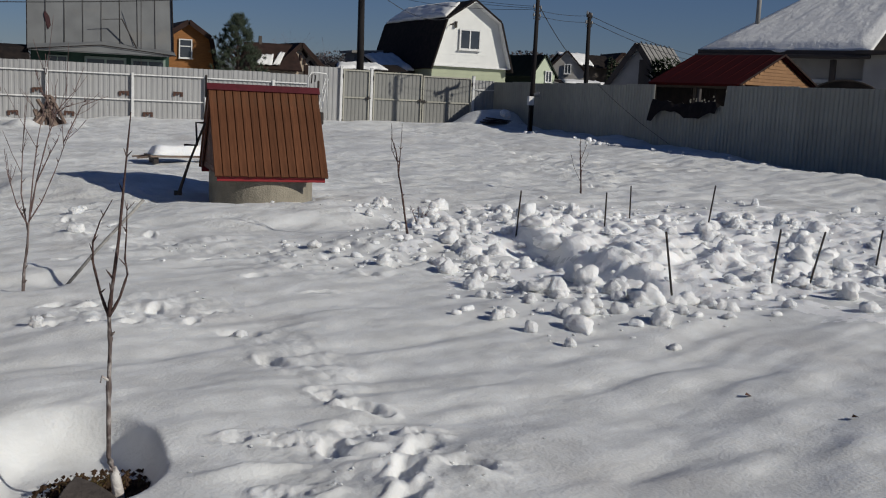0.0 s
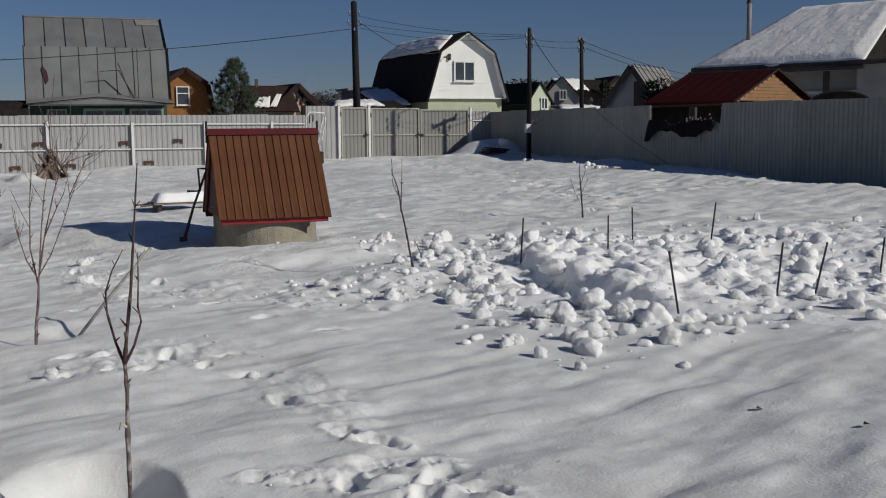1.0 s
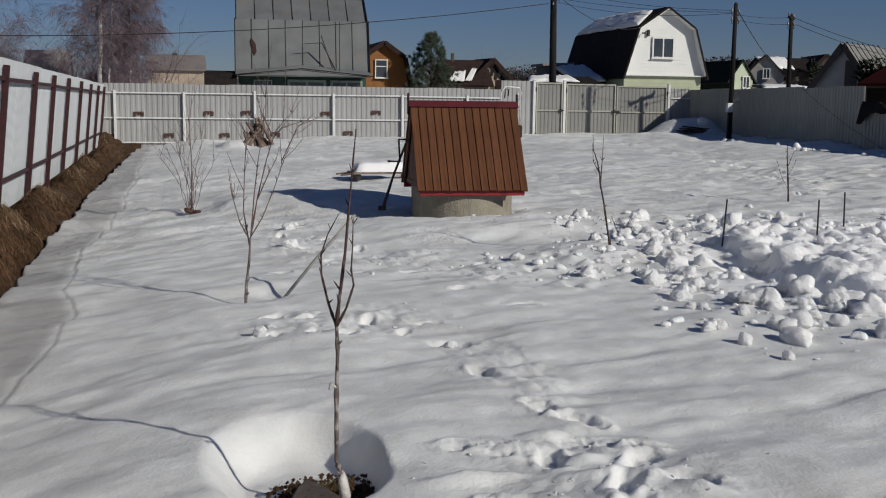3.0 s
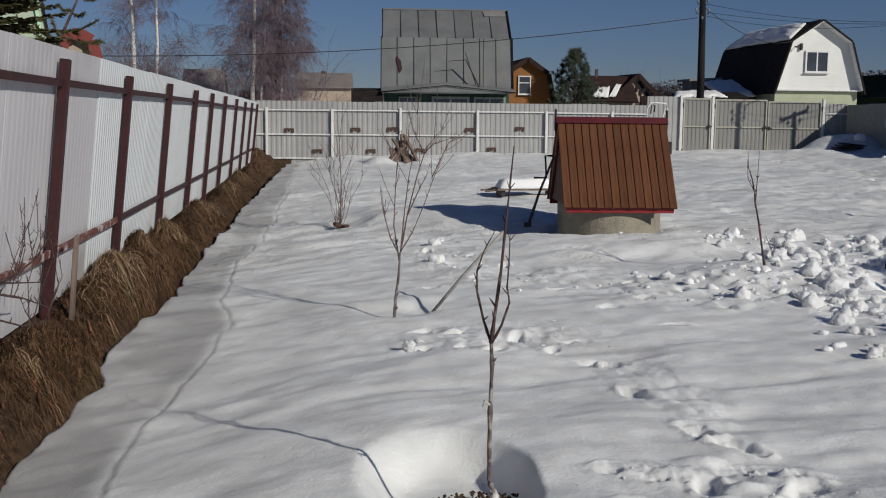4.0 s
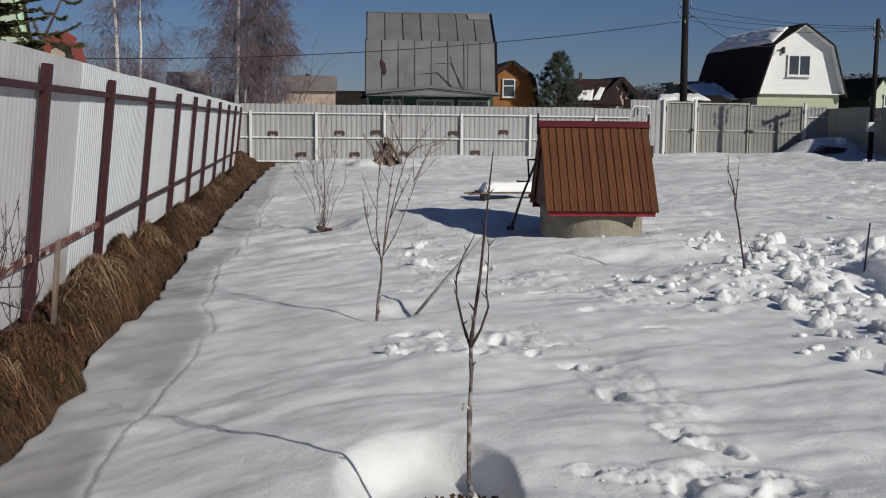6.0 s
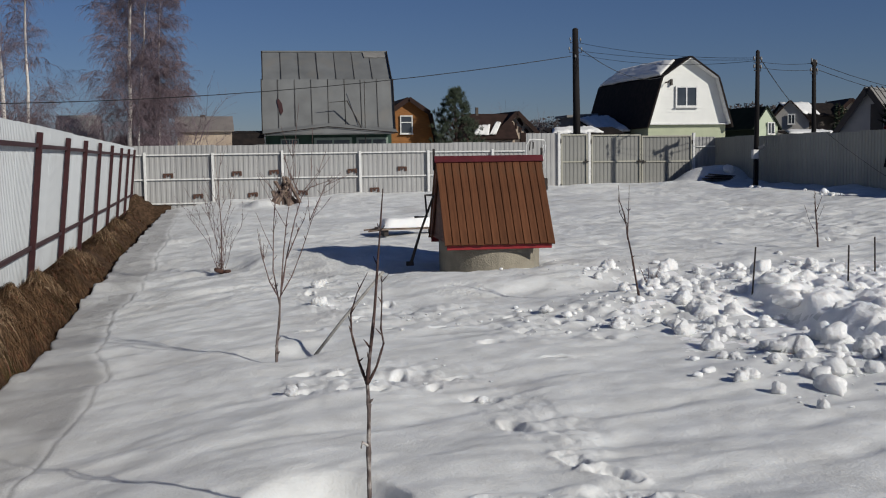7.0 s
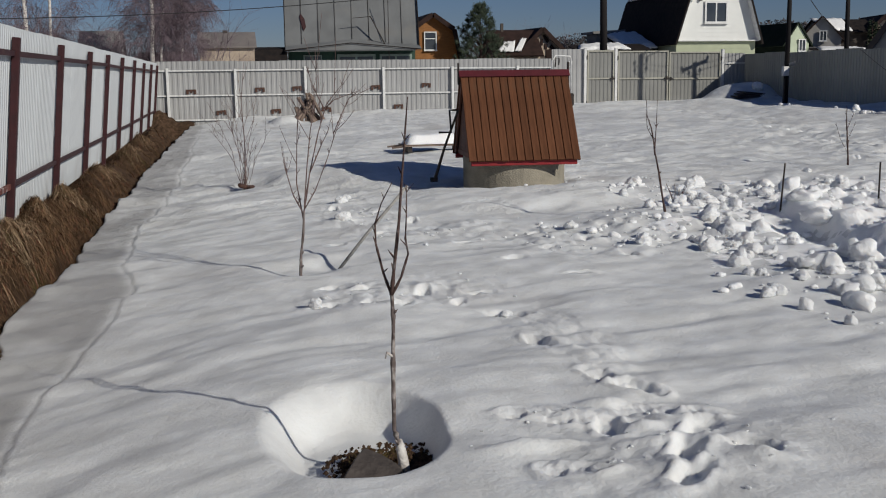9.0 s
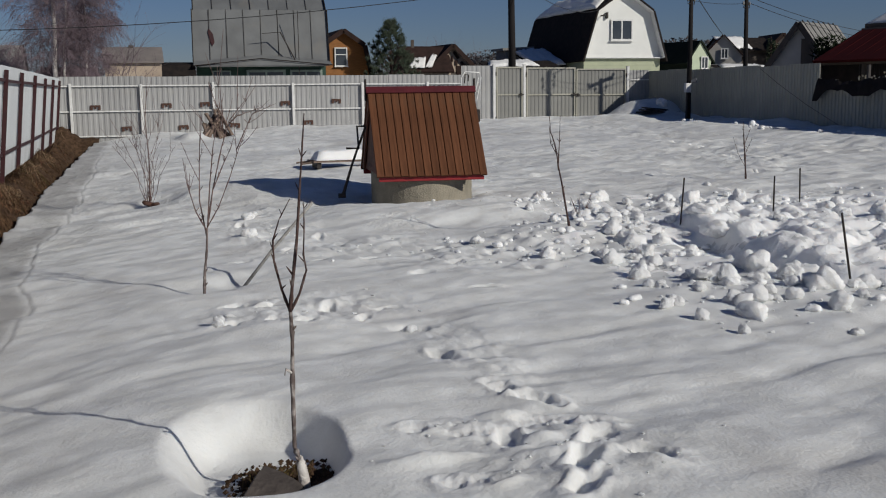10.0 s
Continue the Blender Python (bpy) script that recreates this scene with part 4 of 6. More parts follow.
T2 = (-0.06, 8.10, Z(-0.06, 8.10) - 0.03)
zb = 0.02 - T2[2]
young_tree("young_tree", "many-stemmed bare young fruit tree standing in snow", T2,
           [(0, 0, 0), (0.01, 0, 0.15 + zb), (0.03, 0, 0.30 + zb), (0.04, 0, 0.46 + zb)],
           [([(0.04, 0, 0.44 + zb), (0.07, 0, 0.76 + zb), (0.10, 0, 1.0 + zb), (0.155, 0.02, 1.27 + zb), (0.15, 0, 1.54 + zb)], 0.0044),
            ([(0.04, 0, 0.45 + zb), (0.09, 0.02, 0.72 + zb), (0.16, 0.03, 1.0 + zb), (0.22, 0.04, 1.18 + zb), (0.33, 0.05, 1.31 + zb), (0.39, 0.05, 1.47 + zb)], 0.0050),
            ([(0.04, 0, 0.46 + zb), (0.12, -0.03, 0.60 + zb), (0.20, -0.05, 0.80 + zb), (0.27, -0.05, 1.0 + zb), (0.33, -0.06, 1.13 + zb)], 0.0046),
            ([(0.035, 0, 0.44 + zb), (-0.03, 0.02, 0.57 + zb), (-0.08, 0.02, 0.76 + zb), (-0.10, 0.03, 0.93 + zb)], 0.0052),
            ([(0.035, 0.02, 0.40 + zb), (0.0, 0.06, 0.64 + zb), (0.01, 0.06, 0.9 + zb), (0.03, 0.06, 1.21 + zb)], 0.0055),
            ([(0.09, 0, 0.72 + zb), (0.17, 0, 0.9 + zb), (0.22, 0.02, 0.99 + zb)], 0.005),
            ([(0.22, 0.04, 1.16 + zb), (0.27, 0, 1.21 + zb), (0.42, -0.02, 1.26 + zb)], 0.004),
            ([(0.25, -0.05, 0.98 + zb), (0.36, -0.08, 1.22 + zb), (0.52, -0.1, 1.29 + zb)], 0.004),
            ([(0.2, 0.03, 1.15 + zb), (0.13, 0.03, 1.3 + zb), (0.09, 0.03, 1.44 + zb)], 0.004)], 0.0100, seed=5, mat="bark_twig", shoots=3)

# shrub with many thin shoots
rng = random.Random(8)
B3 = (-0.29, 14.0, Z(-0.29, 14.0) - 0.04)
limbs = [([(0.01, 0, 0.1), (0.02, 0, 0.6), (0.0, 0.02, 1.1), (0.05, 0, 1.58)], 0.007)]
for k in range(11):
    a = rng.uniform(0, 6.28)
    s, h = rng.uniform(0.15, 0.46), rng.uniform(0.6, 1.2)
    limbs.append((wiggle((rng.uniform(-0.04, 0.04), rng.uniform(-0.03, 0.03), 0.06), (s * 0.45 * math.cos(a), s * 0.45 * math.sin(a), h * 0.55), 2, 0.03, rng) + [(s * 0.85 * math.cos(a + 0.2), s * 0.85 * math.sin(a), h * 0.85), (s * math.cos(a), s * math.sin(a), h)], rng.uniform(0.003, 0.0042)))
young_tree("shrub", "leafless shrub with many thin reddish shoots", B3, [(0, 0, -0.02), (0, 0, 0.08), (0.01, 0, 0.16)], limbs, 0.016, mat="bark_twig", foot="bark_dark", seed=9, shoots=5)
tagged(part("bark_heap", Mesh().box((-0.31, 13.97, B3[2] + 0.08), (0.12, 0.09, 0.05), pose(0, 0, 0, 10, 15, 20).to_3x3()).box((-0.22, 13.95, B3[2] + 0.07), (0.10, 0.07, 0.04), pose(0, 0, 0, -12, 5, 50).to_3x3()), "rust", None, bevel=0.015),
       "reddish clods of earth at the shrub's foot", "earth")

RS = (3.26, 9.50, Z(3.26, 9.5) - 0.05)
young_tree("sapling", "thin dark leaning sapling at the edge of dug snow", RS,
           [(0, 0, 0), (-0.04, 0, 0.20), (-0.08, 0, 0.42), (-0.12, 0, 0.60)],
           [([(-0.12, 0, 0.58), (-0.135, 0, 0.70), (-0.16, 0, 0.82), (-0.20, 0, 0.92), (-0.21, 0, 1.06)], 0.0075),
            ([(-0.125, 0, 0.62), (-0.115, 0.01, 0.74), (-0.105, 0.02, 0.86), (-0.10, 0.02, 1.06)], 0.006),
            ([(-0.14, 0, 0.72), (-0.19, 0.02, 0.82), (-0.205, 0.02, 0.98)], 0.004)], 0.0105, seed=12, foot="bark_dark")
S2 = (7.10, 12.74, Z(7.10, 12.74) - 0.08)
young_tree("sapling", "thin bare sapling with upswept twigs in snow", S2,
           [(0, 0, 0), (-0.01, 0, 0.2), (-0.03, 0, 0.42), (-0.05, 0, 0.62)],
           [([(-0.05, 0, 0.60), (-0.055, 0, 0.7), (-0.06, 0, 0.82)], 0.007), ([(-0.04, 0, 0.52), (0.01, 0, 0.64), (0.07, 0, 0.79)], 0.004),
            ([(-0.02, 0, 0.24), (-0.13, 0, 0.42), (-0.20, 0, 0.62)], 0.0025), ([(-0.03, 0, 0.4), (0.04, 0.02, 0.50), (0.09, 0.02, 0.62)], 0.0025)], 0.012, seed=14, foot="bark_dark")
clump = Mesh()
for x, z, r in ((0.068, 0.792, 0.042), (0.036, 0.755, 0.026)):
    clump.tube([(x, 0, z - r), (x, 0, z - r * 0.5), (x, 0, z), (x, 0, z + r * 0.6), (x, 0, z + r * 0.9)], [r * 0.4, r * 0.85, r, r * 0.75, r * 0.3], 9)
tagged(part("snow_clump", clump, "snow_clean", None, smooth=True), "small clump of snow caught in the sapling's twigs", "snow").location = S2
limbs = []
for k in range(7):
    a = rng.uniform(0, 6.28)
    limbs.append(([(0, 0, 0), (0.05 * math.cos(a), 0.05 * math.sin(a), 0.1), (0.12 * math.cos(a), 0.1 * math.sin(a), rng.uniform(0.14, 0.24))], 0.004))
young_tree("twig_tuft", "small tuft of dry twigs poking from snow", (3.75, 10.4, Z(3.75, 10.4) - 0.02), [(0, 0, -0.02), (0, 0, 0.03)], limbs, 0.006, mat="bark_twig", foot="bark_twig", seed=16)
limbs = [([(0, 0.3, 0.62), (0.04, 0.75, 0.64), (0.02, 1.54, 0.53), (0.0, 2.35, 0.41)], 0.009), ([(0, 0.3, 0.60), (0.05, 0.9, 0.58), (0.03, 1.7, 0.55), (-0.01, 2.2, 0.56), (-0.03, 2.6, 0.64)], 0.008),
         ([(0, 0.3, 0.6), (0.1, 0.8, 0.62), (0.16, 1.3, 0.50), (0.15, 1.9, 0.34)], 0.007), ([(0, 0.3, 0.6), (0.12, 0.7, 0.55), (0.2, 1.1, 0.42), (0.2, 1.5, 0.36)], 0.006)]
for k in range(19):
    base = limbs[k % 4][0]
    i = rng.randrange(1, len(base) - 1)
    u = rng.random()
    p = Vector(base[i]).lerp(Vector(base[i + 1]), u)
    h, lean = rng.uniform(0.12, 0.42), rng.uniform(-0.12, 0.3)
    limbs.append(([p, p + Vector((rng.uniform(-0.03, 0.04), lean * 0.4, h * 0.45)), p + Vector((rng.uniform(-0.05, 0.06), lean, h))], 0.0022))
young_tree("shrub", "low bare arching shrub in front of the white fence", (-2.0, 4.2, 0.12), [(0, -0.1, -0.1), (0, 0.05, 0.3), (0, 0.3, 0.63)], limbs, 0.016, mat="bark_dark", foot="bark_dark", seed=18)

tagged(part("leaning_stick", Mesh().tube([(0.15, 8.37, -0.10), (0.44, 8.31, 0.27), (0.73, 8.25, 0.61)], [0.012, 0.011, 0.011], 8), "stick", None, smooth=True),
       "grey stick slanting out of the snow", "stick")

# stone slab and earth in the hollow
soil = Mesh()
sv, sf = [], []
for i in range(22):
    for j in range(22):
        x, y = -0.42 + i * 0.034, 4.20 + j * 0.042
        sv.append((x, y, -0.108 - 0.07 * min(1, max(0, (-0.12 - x) / 0.10)) - 0.05 * min(1, max(0, (y - 4.86) / 0.08)) + 0.025 * noise.noise(Vector((x * 9, y * 9, 2))) + 0.02 * noise.noise(Vector((x * 25, y * 25, 5)))))
for i in range(21):
    for j in range(21):
        sf.append((i * 22 + j, (i + 1) * 22 + j, (i + 1) * 22 + j + 1, i * 22 + j + 1))
tagged(part("earth_patch", soil.add(sv, sf), "soil", None, smooth=True), "dark bare earth at the bottom of the hollow", "earth", kind="structure")
slab = Mesh().prism([(-0.216, 4.493, -0.102), (-0.044, 4.502, -0.09), (0.062, 4.548, -0.095), (0.05, 4.613, -0.067), (-0.015, 4.655, -0.04), (-0.076, 4.673, -0.003), (-0.115, 4.641, -0.026), (-0.163, 4.576, -0.063)], (0.01, 0.03, -0.07))
tagged(part("stone_slab", slab, "stone", None, bevel=0.009), "dark flat stone slab lying beside the tree foot", "stone")
ev2, ef2 = [], []
for k in range(700):
    a, r = rng.uniform(0, 6.28), math.sqrt(rng.random()) * 0.25
    x, y = 0.04 + r * math.cos(a) * 1.1, 4.70 + r * math.sin(a)
    if y < 4.60 and x < 0.07:
        continue
    q = rng.uniform(0.003, 0.011)
    z = -0.105 + q * 0.5 + 0.05 * max(0, 0.5 - r / 0.26) * rng.random()
    o = len(ev2)
    ev2 += [(x + q * rng.uniform(0.6, 1.6), y, z), (x - q * rng.uniform(0.6, 1.6), y, z), (x, y + q, z + 0.3 * q), (x, y - q, z - 0.2 * q), (x + 0.2 * q, y, z + q * rng.uniform(0.6, 1.3)), (x, y, z - q)]
    ef2 += [(o + a1, o + b1, o + c1) for a1, b1, c1 in ((0, 2, 4), (2, 1, 4), (1, 3, 4), (3, 0, 4), (2, 0, 5), (1, 2, 5), (3, 1, 5), (0, 3, 5))]
tagged(part("earth_crumbs", Mesh().add(ev2, ef2), "soil"), "dark crumbs of earth and rotten leaves round the trunk", "earth", kind="stuff")
gv, gf = [], []
for k in range(260):
    x, y = 0.0 + rng.gauss(0, 0.07), 4.76 + rng.gauss(0, 0.05)
    d = Vector((rng.uniform(-1, 1), rng.uniform(-1, 0.6), rng.uniform(0.3, 1.2))).normalized() * rng.uniform(0.02, 0.06)
    o = len(gv)
    gv += [(x - 0.002, y, -0.11), (x + 0.002, y, -0.11), (x + d.x, y + d.y, -0.11 + d.z)]
    gf.append((o, o + 1, o + 2))
tagged(part("moss_tuft", Mesh().add(gv, gf), "moss"), "small tuft of dull green moss and grass in the hollow", "moss", kind="stuff")

# ---- stakes ----
for x, y, dx, dy, h in ((4.52, 9.79, 0.03, 0, 0.45), (5.45, 9.66, 0.0, 0, 0.34), (6.27, 10.41, -0.01, 0, 0.36), (6.41, 9.26, 0.06, 0, 0.44), (4.29, 6.97, -0.07, 0.05, 0.53),
                        (5.43, 7.22, 0.05, 0, 0.43), (5.71, 7.10, 0.14, 0.02, 0.43), (6.85, 7.50, 0.04, 0, 0.33)):
    z = Z(x, y)
    tagged(part("stake", Mesh().tube([(x - dx * 0.3, y - dy * 0.3, z - 0.14), (x, y, z), (x + dx, y + dy, z + h)], [0.0085, 0.0085, 0.008], 8), "dark_iron", None), "thin black rod stuck upright in snow", "rod", group="rods round the bed")

# ---- shovelled snow lumps ----
def lump_mesh(seed, sub=4):
    """A broken clod: a few crusty balls fused, facets knocked off, crumbly skin."""
    r = random.Random(seed)
    off = Vector((r.uniform(0, 50), r.uniform(0, 50), r.uniform(0, 50)))
    balls = [(Vector((r.uniform(-0.55, 0.55), r.uniform(-0.45, 0.45), r.uniform(-0.3, 0.35))), r.uniform(0.45, 0.75)) for _ in range(r.choice((2, 3, 3, 4)))]
    cuts = [(Vector((r.uniform(-1, 1), r.uniform(-1, 1), r.uniform(-0.2, 1))).normalized(), r.uniform(0.5, 0.8)) for _ in range(4)]
    squat = r.uniform(0.7, 1.05)
    bm = bmesh.new()
    bmesh.ops.create_icosphere(bm, subdivisions=sub, radius=1.0)
    for v in bm.verts:
        d = v.co.normalized()
        reach = 0.35
        for c, q in balls:
            b = d.dot(c)
            disc = b * b - c.dot(c) + q * q
            if disc > 0:
                reach = max(reach, b + math.sqrt(disc))
        p = d * reach
        for n, e in cuts:
            over = p.dot(n) - e
            if over > 0:
                p -= n * over * 0.55
        p *= 1 + 0.24 * noise.noise(p * 1.8 + off) + 0.15 * noise.noise(p * 4 + off) + 0.09 * noise.noise(p * 9 + off) + 0.045 * noise.noise(p * 18 + off)
        p.z *= squat
        v.co = p
    for f in bm.faces:
        f.smooth = True
    m = bpy.data.meshes.new("snow_lump")
    bm.to_mesh(m)
    bm.free()
    m.materials.append(M["snow_clean"])
    return m


LUMPS = [lump_mesh(100 + k) for k in range(16)]
rng = random.Random(21)


def lump(x, y, s, sink=0.3):
    ob = new("snow_lump", rng.choice(LUMPS))
    ob.matrix_world = Matrix.LocRotScale((x, y, Z(x, y) + s * (0.62 - sink)), Euler((rng.uniform(-0.5, 0.5), rng.uniform(-0.5, 0.5), rng.uniform(0, 6.28))), (s * rng.uniform(0.85, 1.3), s * rng.uniform(0.8, 1.1), s * rng.uniform(0.85, 1.15)))
    return tagged(ob, "rounded lump of shovelled snow", "snow lump", "shovelled snow lumps")


for x, y, s in ((5.87, 11.6, 0.085), (4.35, 11.1, 0.13), (3.9, 10.05, 0.14), (3.95, 9.55, 0.11), (3.8, 8.95, 0.12), (2.85, 7.8, 0.11), (2.8, 7.27, 0.12), (3.2, 6.82, 0.15), (2.92, 6.2, 0.11), (2.56, 6.02, 0.09),
                (2.59, 5.65, 0.065), (3.58, 6.7, 0.13), (3.1, 6.25, 0.14), (3.3, 6.2, 0.12), (3.42, 5.95, 0.115), (3.72, 6.1, 0.07), (3.17, 5.47, 0.08), (3.92, 5.95, 0.07), (4.45, 9.3, 0.16), (5.5, 10.35, 0.17),
                (4.5, 10.0, 0.14), (3.75, 6.63, 0.10), (4.95, 5.8, 0.15), (5.2, 6.2, 0.12), (4.6, 6.15, 0.10), (5.6, 6.9, 0.14), (5.2, 6.7, 0.13), (6.1, 7.6, 0.17), (6.4, 7.9, 0.14), (6.0, 6.5, 0.15), (7.3, 9.2, 0.17), (6.9, 9.5, 0.14)):
    lump(1.06 * x + 0.03, 1.06 * y - 0.05, s * 0.75, 0.32)
HEAPS = ((3.65, 9.3, 0.36, 0.75, 34), (3.2, 7.9, 0.33, 0.45, 16), (3.35, 6.6, 0.45, 0.30, 26), (4.0, 6.45, 0.5, 0.25, 12), (4.6, 9.7, 0.30, 0.45, 16), (5.3, 10.3, 0.55, 0.30, 20), (5.6, 6.75, 0.5, 0.35, 24),
         (6.5, 7.4, 0.7, 0.5, 30), (6.9, 9.2, 0.8, 0.6, 30), (5.5, 8.8, 0.9, 0.7, 18), (3.9, 10.7, 0.4, 0.4, 8), (2.6, 8.4, 0.35, 0.4, 7))
for cx, cy, w, l, count in HEAPS:
    for k in range(count):
        x, y = 1.06 * rng.gauss(cx, w) + 0.03, 1.06 * rng.gauss(cy, l) - 0.05
        if (4.15 < x < 5.0 and 6.75 < y < 7.3) or (3.95 < x < 4.38 and 7.5 < y < 9.3) or y < 6.0:
            continue
        lump(x, y, min(0.15, 0.035 + rng.expovariate(22)), rng.uniform(0.3, 0.65))
for k in range(12):
    lump(rng.uniform(12.9, 13.4), rng.uniform(16, 26), rng.uniform(0.035, 0.085), 0.3)
for x, y, s in ((-0.05, 7.05, 0.05), (0.02, 7.25, 0.05), (0.62, 11.6, 0.08), (0.5, 10.3, 0.1), (1.0, 6.62, 0.06), (0.75, 12.0, 0.07), (8.0, 13.9, 0.07)):
    lump(x, y, s, 0.5)
# rubble between the lumps
small = []
for k in range(10):
    m = lump_mesh(300 + k, 2)
    small.append((np.array([v.co[:] for v in m.vertices]), np.array([p.vertices[:] for p in m.polygons])))
    bpy.data.meshes.remove(m)
cv, cf = [], []
total = 0
for k in range(1000):
    if k % 30 == 0:
        x, y = rng.gauss(0.95, 0.3), rng.gauss(4.4, 0.3)
        q = rng.uniform(0.004, 0.010)
    elif k % 10 == 1:
        cx, cy, w, l = rng.choice(((0.5, 7.25, 0.42, 0.22), (0.7, 10.5, 0.3, 0.9), (2.5, 8.9, 0.5, 0.4), (1.6, 9.5, 0.5, 0.3), (3.2, 6.5, 0.5, 0.3), (3.9, 6.3, 0.6, 0.25)))
        x, y = rng.gauss(cx, w), rng.gauss(cy, l)
        q = rng.uniform(0.004, 0.018)
    else:
        cx, cy, w, l, _ = rng.choice(HEAPS)
        x, y = 1.06 * rng.gauss(cx, w * 1.2), 1.06 * rng.gauss(cy, l * 1.2)
        if y < 6.1:
            continue
        q = min(0.05, 0.006 + rng.expovariate(60))
    pv, pf = small[k % 10]
    c, d = math.cos(k * 1.7), math.sin(k * 1.7)
    pv = np.stack([pv[:, 0] * c - pv[:, 1] * d, pv[:, 0] * d + pv[:, 1] * c, pv[:, 2]], 1) * q * np.array([1.2, 1.0, 0.9])
    cv.append(pv + np.array([x, y, Z(x, y) + q * rng.uniform(-0.1, 0.4)]))
    cf.append(pf + total)
    total += len(pv)
tagged(part("snow_rubble", Mesh().add(np.concatenate(cv).tolist(), np.concatenate(cf).tolist()), "snow_clean", None, smooth=True), "crumbled rubble of dug snow", "snow", kind="stuff")
for x, y, a in ((3.05, 4.72, 20), (3.22, 4.2, 70)):
    tagged(part("dead_leaf", Mesh().prism([(-0.03, 0, 0), (0, 0.014, 0.012), (0.035, 0, 0.004), (0, -0.014, 0.006)], (0, 0, 0.003)), "rust"), "dark curled leaf on the snow", "leaf").matrix_world = pose(x, y, Z(x, y) + 0.006, 10, 20, a)


# ---- wood pile, corner mound, odds by the back fence ----
pile = thing("firewood_pile", "cone of grey poles and sticks stacked upright", "wood pile", (1.63, 27.5, Z(1.63, 27.5) - 0.05))
rng = random.Random(31)
for k in range(13):
    a = k / 13 * 6.28 + rng.uniform(-0.25, 0.25)
    r, h = rng.uniform(0.22, 0.46), rng.uniform(0.34, 0.74)
    b = a + rng.uniform(2.2, 4.0)
    e = rng.uniform(0.03, 0.2)
    q = rng.uniform(0.03, 0.055)
    part("pole", Mesh().tube([(r * math.cos(a), r * math.sin(a), 0), (e * math.cos(b), e * math.sin(b), h)], [q, q * rng.uniform(0.7, 0.95)], 7), "wood_old", pile)
for x0, x1, h, w in ((-0.42, 0.1, 0.52, 0.12), (0.38, 0.05, 0.70, 0.09), (0.12, -0.25, 0.62, 0.10), (-0.2, -0.30, 0.38, 0.11)):
    part("split_log", Mesh().beam((x0, -0.28, 0.0), (x1, 0.05, h), w, 0.05), "wood_old", pile, bevel=0.006)
for k in range(12):
    a = rng.uniform(0, 6.28)
    r, h = rng.uniform(0.1, 0.9), rng.uniform(0.5, 1.15)
    part("twig", Mesh().tube(wiggle((0.2 * math.cos(a), 0.2 * math.sin(a), 0.2), (r * math.cos(a), r * math.sin(a), h), 4, 0.03, rng), [0.012, 0.01, 0.008, 0.006, 0.004], 5), "bark_twig", pile)

slab_heap = thing("board_stack", "dark boards half buried under a snow mound", "boards", pose(14.1, 28.55, Z(14.1, 28.1) + 0.03, 0, 0, 8))
for k in range(3):
    part("board", Mesh().box((0.06 * k - 0.05, -0.25 + 0.05 * k, 0.045 * k + 0.02), (1.3 - 0.1 * k, 0.35, 0.04), pose(0, 0, 0, 4, 2 * k, 5 * k).to_3x3()), "dark_wall", slab_heap, bevel=0.004)
lump(14.3, 28.5, 0.2, 0.35)

ladder = thing("step_stool", "white folding metal step leaning at the gate", "steps", pose(8.95, 29.7, Z(8.95, 29.7) + 0.35))
for s in (-1, 1):
    part("leg", Mesh().tube([(s * 0.05 + 0.05, 0, 0), (s * 0.04 + 0.28, 0.12, 0.85)], [0.016, 0.016], 6), "white_paint", ladder)
for z in (0.2, 0.45, 0.7):
    part("rung", Mesh().tube([(0.05 + z * 0.27 - 0.05, 0.02 + z * 0.14, z), (0.05 + z * 0.27 + 0.05, 0.02 + z * 0.14, z)], [0.012, 0.012], 6), "white_paint", ladder)
frame_r = thing("bent_pipe_frame", "bent white pipe handle behind the well", "pipe frame", (8.72, 29.6, Z(8.72, 29.6)))
part("pipe", Mesh().tube([(-0.1, 0, 0), (-0.12, 0, 1.2), (0, 0, 1.36), (0.1, 0, 1.36), (0.42, 0, 1.34), (0.45, 0, 1.25), (0.45, 0, 0.1)], [0.018] * 7, 7), "white_paint", frame_r, smooth=True)
part("pipe", Mesh().tube([(0.0, 0.05, 1.05), (0.02, 0.05, 1.3), (0.12, 0.05, 1.28), (0.1, 0.05, 1.1)], [0.02] * 4, 7), "dark_iron", frame_r, smooth=True)


